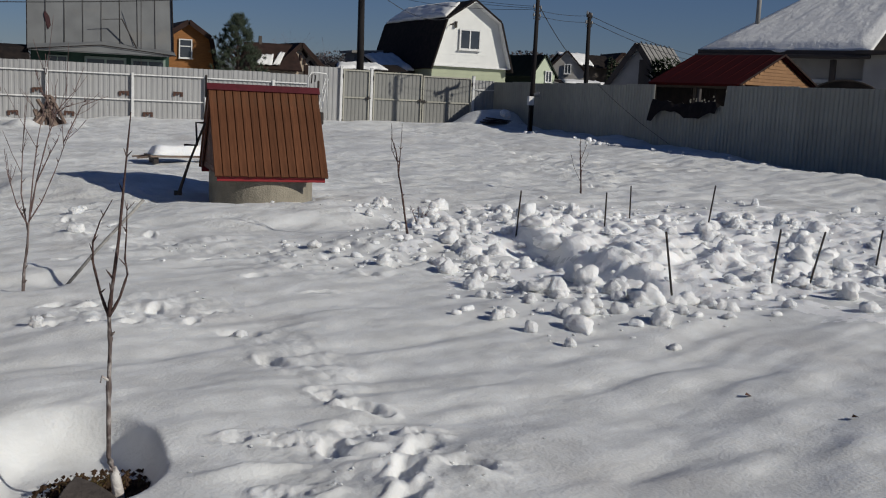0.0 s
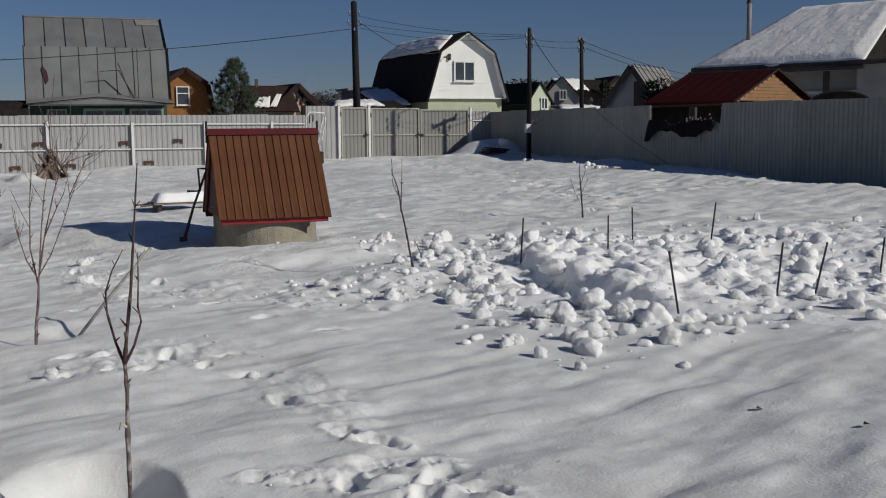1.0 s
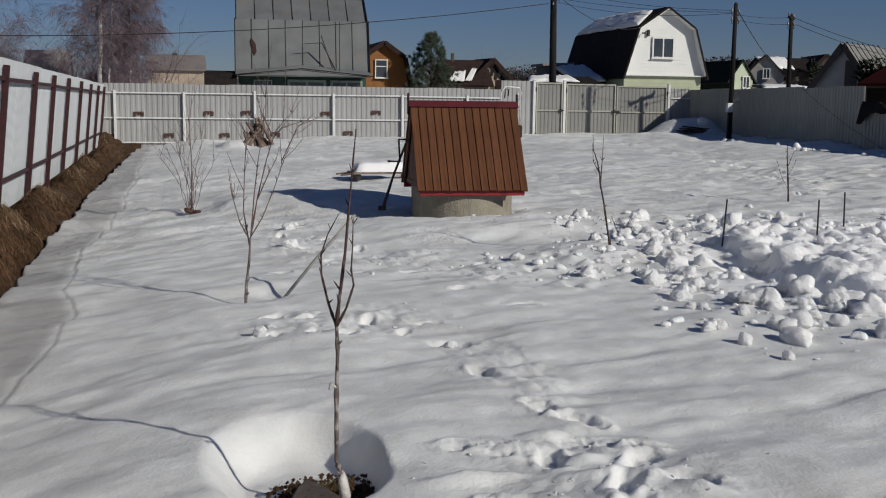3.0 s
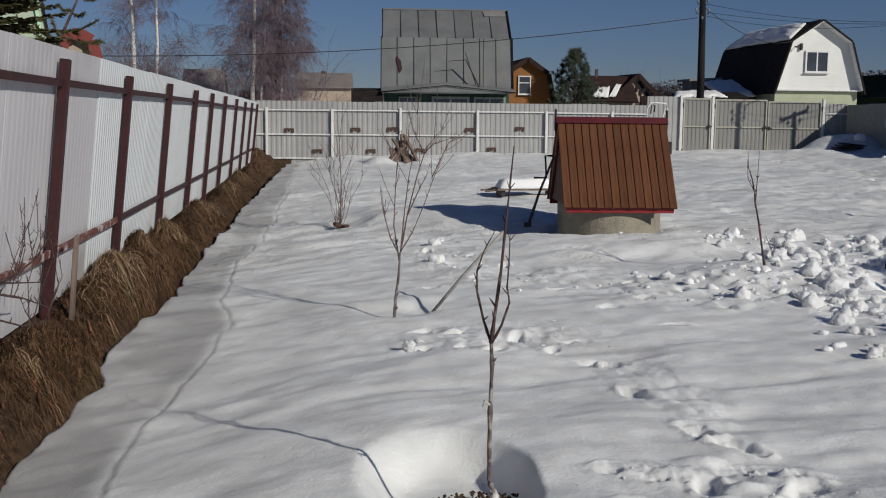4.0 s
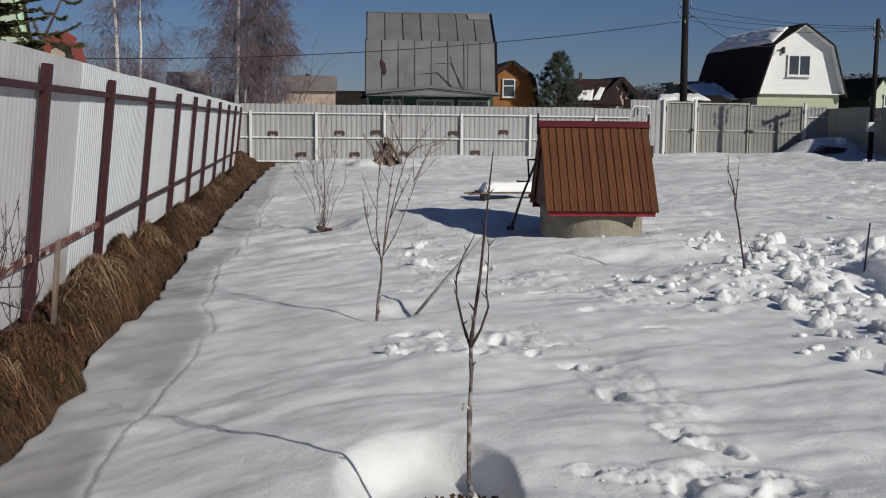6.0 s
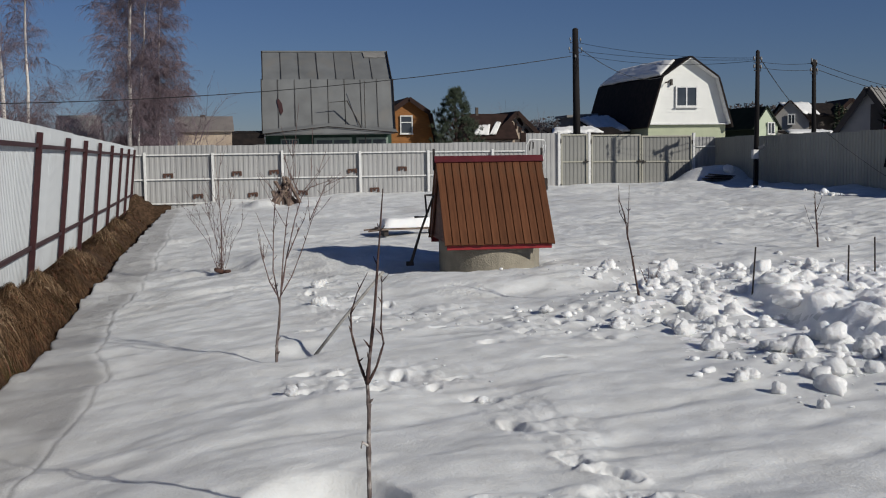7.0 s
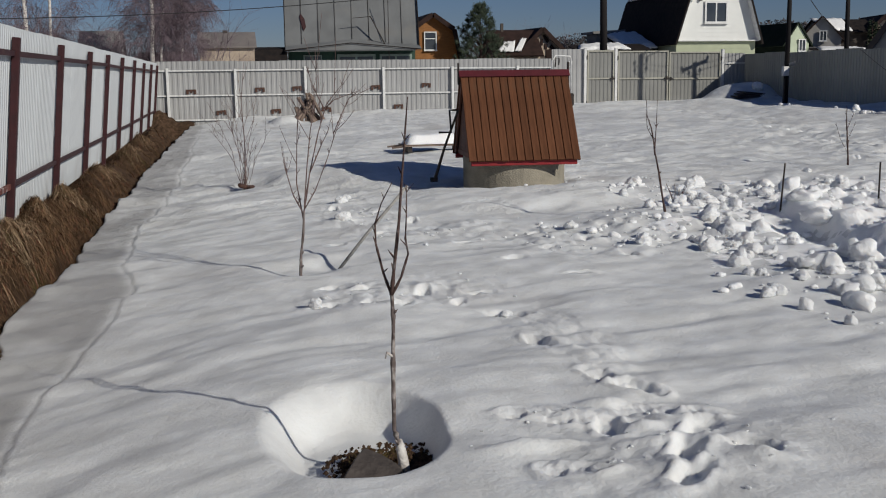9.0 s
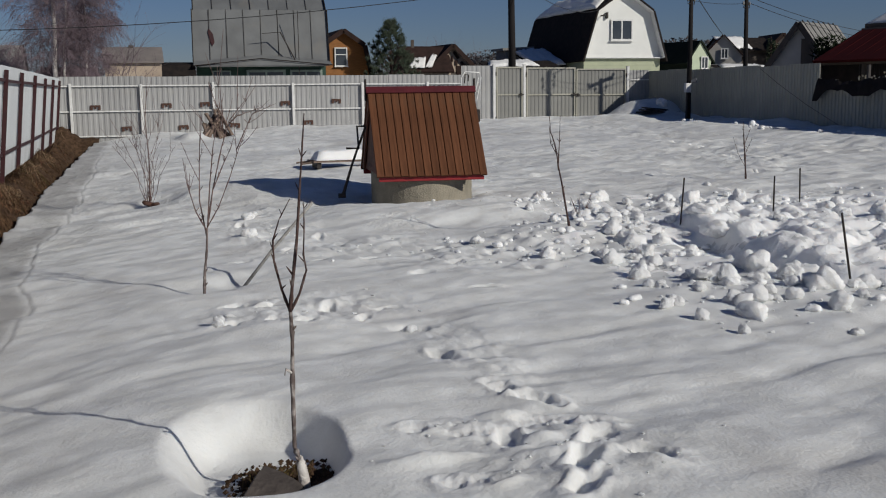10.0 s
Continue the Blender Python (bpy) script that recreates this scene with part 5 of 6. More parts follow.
# ---- poles and wires ----
def utility_pole(at, h, r, label, arms, lean=0.0, meter=False):
    p = thing("utility_pole", label, "pole", pose(*at, 0, lean, 0))
    part("shaft", Mesh().tube([(0, 0, -0.3), (0.01, 0, h * 0.5), (0, 0, h)], [r, r * 0.85, r * 0.7], 12), "pole_wood", p, smooth=True)
    part("cap", Mesh().tube([(0, 0, h), (0, 0, h + 0.05)], [r * 0.75, r * 0.3], 12), "dark_iron", p)
    for z, a, w in arms:
        d = Vector((math.cos(a), math.sin(a), 0)) * w
        if w > 0.3:
            part("crossarm", Mesh().beam(d * -1 + Vector((0, 0, z)), d + Vector((0, 0, z)), 0.06, 0.08), "pole_wood", p)
        for s in (-1, 1):
            e = d * s + Vector((0, 0, z))
            part("hook", Mesh().tube([(0, 0, z - 0.04), tuple(e + Vector((0, 0, -0.05))), tuple(e + Vector((0, 0, 0.05)))], [0.012, 0.012, 0.012], 6), "dark_iron", p)
            part("insulator", Mesh().tube([tuple(e + Vector((0, 0, 0.02))), tuple(e + Vector((0, 0, 0.06))), tuple(e + Vector((0, 0, 0.12)))], [0.025, 0.032, 0.018], 8), "insulator", p, smooth=True)
    if meter:
        part("meter_box", Mesh().box((-0.10, -0.12, 1.20), (0.17, 0.12, 0.25)), "white_paint", p, "white electric meter box", bevel=0.012)
        part("lamp", Mesh().tube([(0.02, -0.1, 1.36), (0.14, -0.2, 1.40)], [0.05, 0.07], 10), "insulator", p, "small white lamp head")
        part("conduit", Mesh().tube([(-0.1, -0.1, 1.0), (-0.1, -0.1, 0.2)], [0.02, 0.02], 8), "dark_iron", p)
    return p


utility_pole((11.40, 33.0, 0.0), 5.42, 0.135, "thick tarred wooden power pole with insulators", [(5.05, 0.3, 0.2), (4.75, 0.3, 0.24), (4.5, 1.2, 0.18)], -0.6)
utility_pole((14.34, 27.06, 0.2), 3.96, 0.075, "thin dark power pole with a meter box inside the yard", [(3.72, 0.4, 0.15), (3.5, 0.4, 0.14)], 0.4, True)
utility_pole((16.1, 27.05, 0.0), 3.92, 0.075, "thin dark power pole with a short crossarm beyond the fence", [(3.86, 0.82, 0.31), (3.62, 0.4, 0.14)], -0.5)
utility_pole((-27.0, 33.0, 0.0), 5.3, 0.15, "distant tarred power pole along the lane", [(4.6, 0.3, 0.2)])


def wire(name, a, b, sag, r=0.012, n=24):
    a, b = Vector(a), Vector(b)
    pts = [a.lerp(b, i / n) - Vector((0, 0, 4 * sag * (i / n) * (1 - i / n))) for i in range(n + 1)]
    return tagged(part(name, Mesh().tube(pts, [r] * (n + 1), 5), "wire", None, smooth=True), "thin black overhead power cable", "cable", "overhead cables")


wire("overhead_cable", (11.2, 33.0, 4.58), (-26.8, 33.0, 4.55), 1.46, 0.012)
for dz, s in ((0, 0.25), (0.25, 0.35), (-0.12, 0.5)):
    wire("overhead_cable", (11.5, 33.0, 4.75 + dz), (14.32, 27.1, 3.95 + dz * 0.2), s * 0.4, 0.006)
wire("overhead_cable", (14.42, 27.1, 3.9), (16.0, 27.0, 3.86), 0.05, 0.006)
wire("overhead_cable", (14.42, 27.1, 3.75), (16.0, 27.0, 3.68), 0.05, 0.006)
wire("overhead_cable", (14.42, 27.1, 4.05), (39.18, 64.0, 3.9), 0.35, 0.014)
wire("overhead_cable", (16.15, 27.05, 3.86), (40, 45, 4.3), 0.7, 0.009)
wire("overhead_cable", (16.15, 27.05, 3.7), (40, 45, 4.0), 0.7, 0.009)
wire("overhead_cable", (11.4, 33.0, 4.9), (24.6, 55, 5.7), 0.5, 0.012)


# ---- houses ----
def window(parent, c, w, h, n, cross=True, frame_mat="white_paint"):
    """A window in a wall whose outward normal is n, in the parent's space."""
    n = Vector(n)
    m = n.to_track_quat("-Y", "Z").to_matrix()
    win = part("window", Mesh().box((0, -0.02, 0), (w, 0.04, h)), "glass", parent)
    win.matrix_local = Matrix.Translation(c) @ m.to_4x4()
    t = max(0.06, w * 0.07)
    fr = Mesh()
    for p, s in (((0, -0.05, h / 2), (w + t, 0.06, t)), ((0, -0.05, -h / 2), (w + t, 0.06, t)), ((-w / 2, -0.05, 0), (t, 0.06, h - t)), ((w / 2, -0.05, 0), (t, 0.06, h - t))):
        fr.box(p, s)
    if cross:
        fr.box((0, -0.045, 0), (t * 0.8, 0.04, h - t))
    part("frame", fr, frame_mat, win)
    part("sill", Mesh().box((0, -0.09, -h / 2 - t * 0.7), (w + t * 2, 0.14, t * 0.6)), frame_mat, win)
    return win


def house(name, label, at, yaw, length, profile, base_w, wall, gable, roof, overhang=0.3, thick=0.12, front_trim=None, base_z=None):
    """A house with its gable facing -y at the origin and running back along +y. profile: (half width, height) from eave to ridge."""
    h = thing(name, label, "house", pose(*at, 0, 0, yaw))
    ez = profile[0][1] if base_z is None else base_z
    part("wall", Mesh().box((0, length / 2, ez / 2), (base_w, length, ez)), wall, h)
    poly = [(-p[0] + 0.02, 0, p[1]) for p in profile] + [(p[0] - 0.02, 0, p[1]) for p in profile[::-1] if p[0] > 0]
    part("gable", Mesh().prism(poly, (0, length, 0)), gable, h)
    for s in (-1, 1):
        for (w0, z0), (w1, z1) in zip(profile[:-1], profile[1:]):
            d = Vector((w1 - w0, 0, z1 - z0))
            nrm = Vector((-d.z, 0, d.x)).normalized()
            nrm = -nrm if nrm.z < 0 or nrm.x < 0 else nrm
            o = d.normalized() * (0.25 if z0 == profile[0][1] else 0.0)
            a, b = Vector((w0, 0, z0)) - o, Vector((w1, 0, z1))
            quad = [a, b, b + nrm * thick, a + nrm * thick]
            part("roof_slope", Mesh().prism([(s * p.x, -overhang, p.z) for p in quad], (0, length + 2 * overhang, 0)), roof, h)
            if front_trim:
                part("bargeboard", Mesh().prism([(s * p.x, -overhang - 0.03, p.z) for p in (a - nrm * 0.12, b - nrm * 0.12, b + nrm * (thick + 0.02), a + nrm * (thick + 0.02))], (0, 0.028, 0)), front_trim, h)
    return h


def siding(h, w, z0, z1, pitch, profile, mat, y=-0.012):
    """Lapped boards across a gable front."""
    z = z0
    while z < z1:
        zt = min(z + pitch, z1)
        hw = 0
        for (w0, a), (w1, b) in zip(profile[:-1], profile[1:]):
            if a <= z <= b:
                hw = w0 + (w1 - w0) * (z - a) / (b - a)
        hw = hw or w
        z_next = zt
        hw2 = hw
        for (w0, a), (w1, b) in zip(profile[:-1], profile[1:]):
            if a <= z_next <= b:
                hw2 = w0 + (w1 - w0) * (z_next - a) / (b - a)
        if hw2 > 0.05:
            part("siding_board", Mesh().add([(-hw, y - 0.016, z), (hw, y - 0.016, z), (hw2, y - 0.006, zt), (-hw2, y - 0.006, zt), (-hw, y + 0.01, z), (hw, y + 0.01, z), (hw2, y + 0.01, zt), (-hw2, y + 0.01, zt)],
                                            [(0, 1, 2, 3), (4, 7, 6, 5), (0, 4, 5, 1), (3, 2, 6, 7), (0, 3, 7, 4), (1, 5, 6, 2)]), mat, h)
        z = zt


def snow_blanket(name, label, corners, thick, n=(18, 10), mat="snow_roof", seed=1, rag=0.15, rough=1.0):
    """A bumpy slab of snow over the four-cornered slope given (a b along the foot, c d along the head)."""
    a, b, c, d = [Vector(p) for p in corners]
    nr = (b - a).cross(d - a).normalized()
    if nr.z < 0:
        nr = -nr
    t = thing(name, label, "snow", tuple((a + b) / 2))
    o = (a + b) / 2
    top, bot = [], []
    for i in range(n[0] + 1):
        for j in range(n[1] + 1):
            u, w = i / n[0], j / n[1]
            foot = rag * noise.noise(Vector((u * 7, seed, 0))) * (1 - w)
            head = -rag * noise.noise(Vector((u * 6, seed + 9, 0))) * w
            w2 = min(1.05, max(-0.08, w + foot + head))
            p = a.lerp(b, u).lerp(d.lerp(c, u), w2)
            e = min(u, 1 - u, w, 1 - w)
            th = thick * (min(1, 0.35 + e * 8)) * (1 + rough * (0.35 * noise.noise(Vector((u * 9, w * 6, seed))) + 0.25 * noise.noise(Vector((u * 30, w * 20, seed)))))
            top.append(p + nr * th - o)
            bot.append(p + nr * 0.004 - o)
    m = n[1] + 1
    N = len(top)
    f = []
    for i in range(n[0]):
        for j in range(n[1]):
            q = i * m + j
            f += [(q, q + m, q + m + 1, q + 1), (N + q, N + q + 1, N + q + m + 1, N + q + m)]
    for i in range(n[0]):
        f += [(i * m, N + i * m, N + (i + 1) * m, (i + 1) * m), (i * m + n[1], (i + 1) * m + n[1], N + (i + 1) * m + n[1], N + i * m + n[1])]
    for j in range(n[1]):
        f += [(j, j + 1, N + j + 1, N + j), (n[0] * m + j, N + n[0] * m + j, N + n[0] * m + j + 1, n[0] * m + j + 1)]
    part("blanket", Mesh().add(top + bot, f), mat, t, smooth=True)
    return t


# white gambrel house
PW = [(2.45, 3.15), (1.66, 5.70), (0, 6.80)]
hw = house("gambrel_house", "white sided house with dark gambrel roof and pale green ground storey", (26.48, 56.0, 0), 0, 8.5, PW, 4.7, "siding_green", "siding", "roof_dark", 0.5, 0.10)
for s in (-1, 1):
    for (w0, z0), (w1, z1) in zip(PW[:-1], PW[1:]):
        part("soffit", Mesh().prism([(s * w0, -0.47, z0), (s * w1, -0.47, z1), (s * w1, -0.47, z1 - 0.05), (s * (w0 - 0.04), -0.47, z0 - 0.02)], (0, 0.45, 0)), "white_paint", hw, "pale boarded soffit")
siding(hw, 2.42, 3.15, 6.70, 0.21, PW, "siding")
siding(hw, 2.35, 1.9, 3.10, 0.2, [(2.35, 1.9), (2.35, 3.2)], "siding_green", y=-0.004)
part("ledge", Mesh().box((0, -0.12, 3.13), (4.9, 0.3, 0.06)), "white_paint", hw)
window(hw, (-0.08, -0.05, 4.66), 1.25, 1.08, (0, -1, 0))
for s in (-1, 1):
    part("curtain", Mesh().box((-0.08 + s * 0.42, -0.075, 4.70), (0.28, 0.01, 0.98)), "curtain", hw)
part("wall_lamp", Mesh().box((-1.02, -0.12, 5.45), (0.10, 0.16, 0.34)).tube([(-1.02, -0.1, 5.6), (-1.35, -0.3, 5.45)], [0.02, 0.02], 6).box((-1.38, -0.32, 5.42), (0.2, 0.1, 0.08)), "dark_iron", hw)
snow_blanket("roof_snow", "patchy snow on the upper slope of the dark roof", [(24.75, 55.75, 5.80), (24.75, 64.7, 5.80), (26.15, 64.7, 6.74), (26.15, 56.9, 6.74)], 0.24, n=(40, 12), seed=3, rag=0.06, rough=0.5)
lean = thing("lean_to", "low dark lean-to shed beside the white house", "shed", (22.3, 59.6, 0))
part("wall", Mesh().box((0.7, 0, 1.24), (1.7, 3.3, 2.48)), "dark_wall", lean)
part("roof", Mesh().prism([(-0.3, -1.7, 2.6), (1.6, -1.7, 2.7), (1.6, 1.8, 3.62), (-0.3, 1.8, 3.52)], (0, 0, 0.08)), "roof_dark", lean)
snow_blanket("roof_snow", "shaded snow slab on a low lean-to roof", [(22.0, 57.95, 2.70), (23.9, 57.95, 2.80), (23.9, 61.35, 3.72), (22.0, 61.35, 3.62)], 0.24, seed=5, rag=0.05)
snow_blanket("roof_snow", "bright snow strip on a low shed roof", [(18.5, 56.0, 2.62), (21.5, 56.0, 2.68), (21.5, 57.4, 2.96), (19.0, 57.4, 2.92)], 0.18, seed=6)
low = thing("low_shed", "low shed roof under bright snow beyond the gate", "shed", (20.6, 56.8, 0))
part("wall", Mesh().box((0, 0, 1.28), (4.0, 1.4, 2.56)), "dark_wall", low)
part("roof", Mesh().prism([(-2.1, -0.85, 2.56), (2.1, -0.85, 2.64), (2.1, 0.85, 3.0), (-2.1, 0.85, 2.9)], (0, 0, 0.05)), "roof_dark", low)
back_shed = thing("flat_shed", "grey flat-roofed shed beyond the gate", "shed", (22.3, 62.5, 0))
part("wall", Mesh().box((0, 0, 1.9), (1.5, 1.6, 3.8)), "grey_wall", back_shed)
part("roof", Mesh().box((0, 0, 3.86), (2.0, 2.2, 0.14), pose(0, 0, 0, 0, -3, 0).to_3x3()), "slate_roof", back_shed)

# grey tin mansard house
tin = thing("mansard_house", "house under a tall weathered tin mansard roof", "house", pose(6.5, 57.4, 0, 0, 0, -4.0))
part("wall", Mesh().box((0, 3.2, 1.4), (6.7, 5.8, 2.85)), "green_wall", tin, "dark green plank wall")
ZE, ZK, ZR, YE, YK, YR = 2.95, 5.72, 7.38, -0.05, 0.85, 3.1


def tin_face(x0, x1, a, b, na):
    y0, z0 = a
    y1, z1 = b
    w = (x1 - x0) / na
    for k in range(na):
        xa, xb = x0 + k * w, x0 + (k + 1) * w
        jz = random.uniform(-0.01, 0.01)
        part("roof_panel", Mesh().prism([(xa + 0.012, y0 + jz, z0), (xb - 0.012, y0 + jz, z0), (xb - 0.012, y1 + jz, z1), (xa + 0.012, y1 + jz, z1)], (0, 0.05, 0.01)), "tin_roof", tin)
        if k:
            part("seam", Mesh().beam((xa + random.uniform(-0.03, 0.03), y0 - 0.02, z0 + 0.03), (xa + random.uniform(-0.03, 0.03), y1 - 0.02, z1), 0.022, 0.04), "seam", tin)


tin_face(-3.52, 3.52, (YE, ZE), (YK, ZK), 8)
tin_face(-3.44, 3.44, (YK, ZK), (YR, ZR), 7)
part("roof_back", Mesh().prism([(-3.5, 3.15, ZR), (-3.5, 5.4, ZK), (-3.5, 6.3, ZE), (-3.5, 6.2, ZE), (-3.5, 5.3, ZK - 0.05), (-3.5, 3.1, ZR - 0.05)], (7.0, 0, 0)), "tin_roof", tin)
for s in (-1, 1):
    part("gable", Mesh().prism([(s * 3.42, 0.05, ZE), (s * 3.42, 0.92, ZK - 0.03), (s * 3.42, 3.12, ZR - 0.05), (s * 3.42, 5.3, ZK - 0.03), (s * 3.42, 6.2, ZE)], (-s * 0.05, 0, 0)), "dark_wall", tin)
    part("bargeboard", Mesh().beam((s * 3.52, YE - 0.03, ZE), (s * 3.52, YK - 0.03, ZK), 0.05, 0.16), "roof_dark", tin)
    part("bargeboard", Mesh().beam((s * 3.46, YK - 0.03, ZK), (s * 3.46, YR - 0.03, ZR), 0.05, 0.16), "roof_dark", tin)
part("ridge_cap", Mesh().tube([(-3.5, 3.1, ZR + 0.03), (3.5, 3.1, ZR + 0.03)], [0.06, 0.06], 8), "tin_roof", tin)
part("porch_roof", Mesh().prism([(-3.5, -0.7, 2.78), (3.6, -0.7, 2.78), (3.55, -0.1, 3.0), (0.0, -0.1, 3.32), (-3.5, -0.1, 3.0)], (0, 0.05, 0.03)), "tin_roof", tin)
for a, b in (((-3.55, -0.72, 2.78), (-0.1, -0.72, 3.14)), ((-0.1, -0.72, 3.14), (3.6, -0.72, 2.80))):
    part("porch_fascia", Mesh().beam(a, b, 0.04, 0.05), "roof_dark", tin)
part("porch_gable", Mesh().prism([(-3.5, -0.66, 2.72), (3.55, -0.66, 2.74), (-0.1, -0.66, 3.10)], (0, 0.03, 0)), "tin_roof", tin)
for x, w in ((-2.1, 0.9), (0.2, 1.9), (2.3, 1.6)):
    window(tin, (x, 0.28, 2.15), w, 0.75, (0, -1, 0), frame_mat="green_trim")
part("stain", Mesh().prism([(-2.62, 0.30, 4.02), (-2.52, 0.22, 3.80), (-2.40, 0.28, 4.0), (-2.46, 0.42, 4.42), (-2.66, 0.50, 4.70), (-2.72, 0.46, 4.55)], (0, -0.05, 0.015)), "maroon", tin, "rust-red patch on the roof")
part("patch", Mesh().prism([(2.15, 2.6, 7.02), (3.35, 2.6, 7.02), (3.30, 3.02, 7.34), (2.1, 3.02, 7.34)], (0, -0.03, 0.04)), "slate_roof", tin, "pale tin patch near the ridge")
mast = thing("antenna_mast", "thin mast with a dark bracing arm before the tin roof", "mast", (8.38, 56.95, 0))
part("mast", Mesh().tube([(0, 0, 0), (-0.03, 0, 5.6)], [0.022, 0.018], 6), "dark_iron", mast)
part("arm", Mesh().tube([(-0.02, 0, 2.7), (-0.96, 0, 4.5), (-1.9, 0, 4.42)], [0.04, 0.034, 0.014], 6), "dark_iron", mast)

# ochre house
PB = [(1.55, 2.2), (1.18, 3.95), (0, 4.75)]
hb = house("gambrel_house", "small ochre plank house with brown gambrel roof", (11.3, 60.0, 0), 0, 6, PB, 3.0, "brown_wall", "brown_wall", "roof_brown", 0.4, 0.12, "roof_brown", base_z=2.2)
siding(hb, 1.55, 1.9, 4.65, 0.24, [(1.5, 1.9)] + PB, "brown_wall")
window(hb, (-0.12, -0.05, 3.32), 0.66, 0.98, (0, -1, 0), cross=False)
part("glazing_bar", Mesh().box((-0.12, -0.09, 3.45), (0.6, 0.03, 0.05)), "white_paint", hb)

# dark brown house with a patchy timbered gable
hd = house("gabled_house", "dark brown house with beige patchy timbered gable", (18.25, 62.0, 0), 6, 4, [(1.65, 2.5), (0, 4.05)], 3.1, "dark_wall", "beige", "roof_brown", 0.35, 0.12, "roof_brown")
for a, b in (((0.45, 3.3), (0.15, 3.7)), ((1.15, 2.45), (0.6, 3.1))):
    part("timber", Mesh().beam((a[0], -0.06, a[1]), (b[0], -0.06, b[1]), 0.05, 0.16), "roof_brown", hd)
for x, z, w, h in ((-0.50, 2.55, 0.66, 0.9), (0.62, 2.5, 0.6, 0.75), (0.05, 3.28, 0.12, 0.35), (0.30, 3.05, 0.16, 0.3)):
    part("dark_opening", Mesh().box((x, -0.045, z), (w, 0.05, h)), "roof_brown", hd)
hs = house("gabled_house", "dark roofed wing with patches of melting snow", (18.0, 62.6, 0), 90, 2.8, [(1.5, 2.6), (0, 3.95)], 2.6, "beige", "dark_wall", "roof_brown", 0.1, 0.1)
part("chimney", Mesh().box((-0.1, 2.0, 4.15), (0.16, 0.16, 0.5)), "dark_wall", hs)
snow_blanket("roof_snow", "melting snow patch on the dark roof", [(15.3, 60.9, 2.72), (16.3, 60.9, 2.72), (16.6, 61.7, 3.35), (15.9, 61.7, 3.3)], 0.10, n=(10, 5), seed=8)
snow_blanket("roof_snow", "melting snow strip on the dark roof", [(16.35, 60.95, 2.75), (16.75, 60.95, 2.75), (17.35, 61.9, 3.5), (17.0, 61.9, 3.5)], 0.10, n=(10, 5), seed=9)

# far left sheds
def low_house(label, x0, x1, y, depth, eave, ridge, wall, roof):
    """A long house seen from its eave side, ridge along x."""
    h = thing("gabled_house", label, "house", ((x0 + x1) / 2, y, 0))
    w = (x1 - x0) / 2
    part("wall", Mesh().box((0, depth / 2, eave / 2), (2 * w - 0.2, depth, eave)), wall, h)
    for e in (-1, 1):
        part("gable", Mesh().prism([(e * (w - 0.1), 0, eave), (e * (w - 0.1), depth, eave), (e * (w - 0.1), depth / 2, ridge - 0.05)], (-e * 0.06, 0, 0)), wall, h)
    for a, b in ((-0.2, depth / 2), (depth + 0.2, depth / 2)):
        part("roof_slope", Mesh().prism([(-w, a, eave - 0.02), (w, a, eave - 0.02), (w, b, ridge), (-w, b, ridge)], (0, 0, 0.07)), roof, h)
    return h


M["slate_brown"] = material("brownish_slate", (0.215, 0.19, 0.178), 0.85, (0.16, 0.145, 0.138), 1.2, 6, 0.2, 10)
lh = low_house("far beige house under a weathered slate roof", -1.365, 1.24, 50.0, 2.6, 2.76, 3.42, "beige", "slate_brown")
part("chimney", Mesh().box((-0.05, 1.3, 3.45), (0.22, 0.22, 0.22)), "dark_wall", lh)
low_house("far grey shed under a weathered slate roof", -6.5, -4.6, 50.0, 3.0, 2.3, 3.5, "slate_roof", "slate_roof")
low_house("low brown roofed outbuilding behind the birches", -3.9, -1.6, 49.0, 2.0, 1.9, 2.5, "dark_wall", "roof_brown")
house("gabled_house", "low dark outhouse behind the fence", (2.7, 60.5, 0), 90, 1.9, [(1.1, 2.35), (0.7, 2.75), (0, 2.9)], 2.0, "dark_wall", "dark_wall", "roof_dark", 0.1, 0.1).matrix_world = pose(2.95, 58.2, 0, 0, 0, 90)

# houses beyond the corner
hm = house("gabled_house", "pale mint gabled house behind the corner", (34.65, 61.6, 0), 10, 4.2, [(0.95, 3.1), (0, 4.32)], 1.7, "roof_green", "mint_far", "roof_green", 0.12, 0.1)
part("front", Mesh().box((0, -0.02, 2.3), (1.74, 0.05, 1.62)), "mint_far", hm)
window(hm, (0.3, -0.05, 3.0), 0.5, 0.7, (0, -1, 0))
hg = house("gabled_house", "grey gabled house with a small upper window", (37.75, 64.0, 0), -30, 4, [(1.3, 3.45), (0, 4.85)], 2.4, "pale_grey", "pale_grey", "roof_brown", 0.2, 0.08)
window(hg, (0.1, -0.05, 3.65), 0.42, 0.62, (0, -1, 0))
hg2 = house("gabled_house", "dark wing with a snowy roof slope", (42.4, 66.6, 0), 85, 3.6, [(1.5, 3.95), (0, 4.75)], 2.6, "dark_wall", "dark_wall", "roof_dark", 0.1, 0.1)
snow_blanket("roof_snow", "bright snow on the far roof slope", [(38.9, 64.9, 4.02), (40.6, 65.0, 4.02), (40.6, 66.4, 4.86), (38.2, 66.3, 4.86)], 0.12, n=(14, 6), seed=11)
snow_blanket("roof_snow", "low bank of snow on a shed beyond the fence", [(35.6, 60.5, 2.62), (39.2, 60.5, 2.62), (38.9, 62.0, 2.85), (36.2, 62.0, 2.85)], 0.12, n=(14, 6), seed=12)
low2 = thing("low_shed", "low shed beyond the corner of the fence", "shed", (37.4, 61.3, 0))
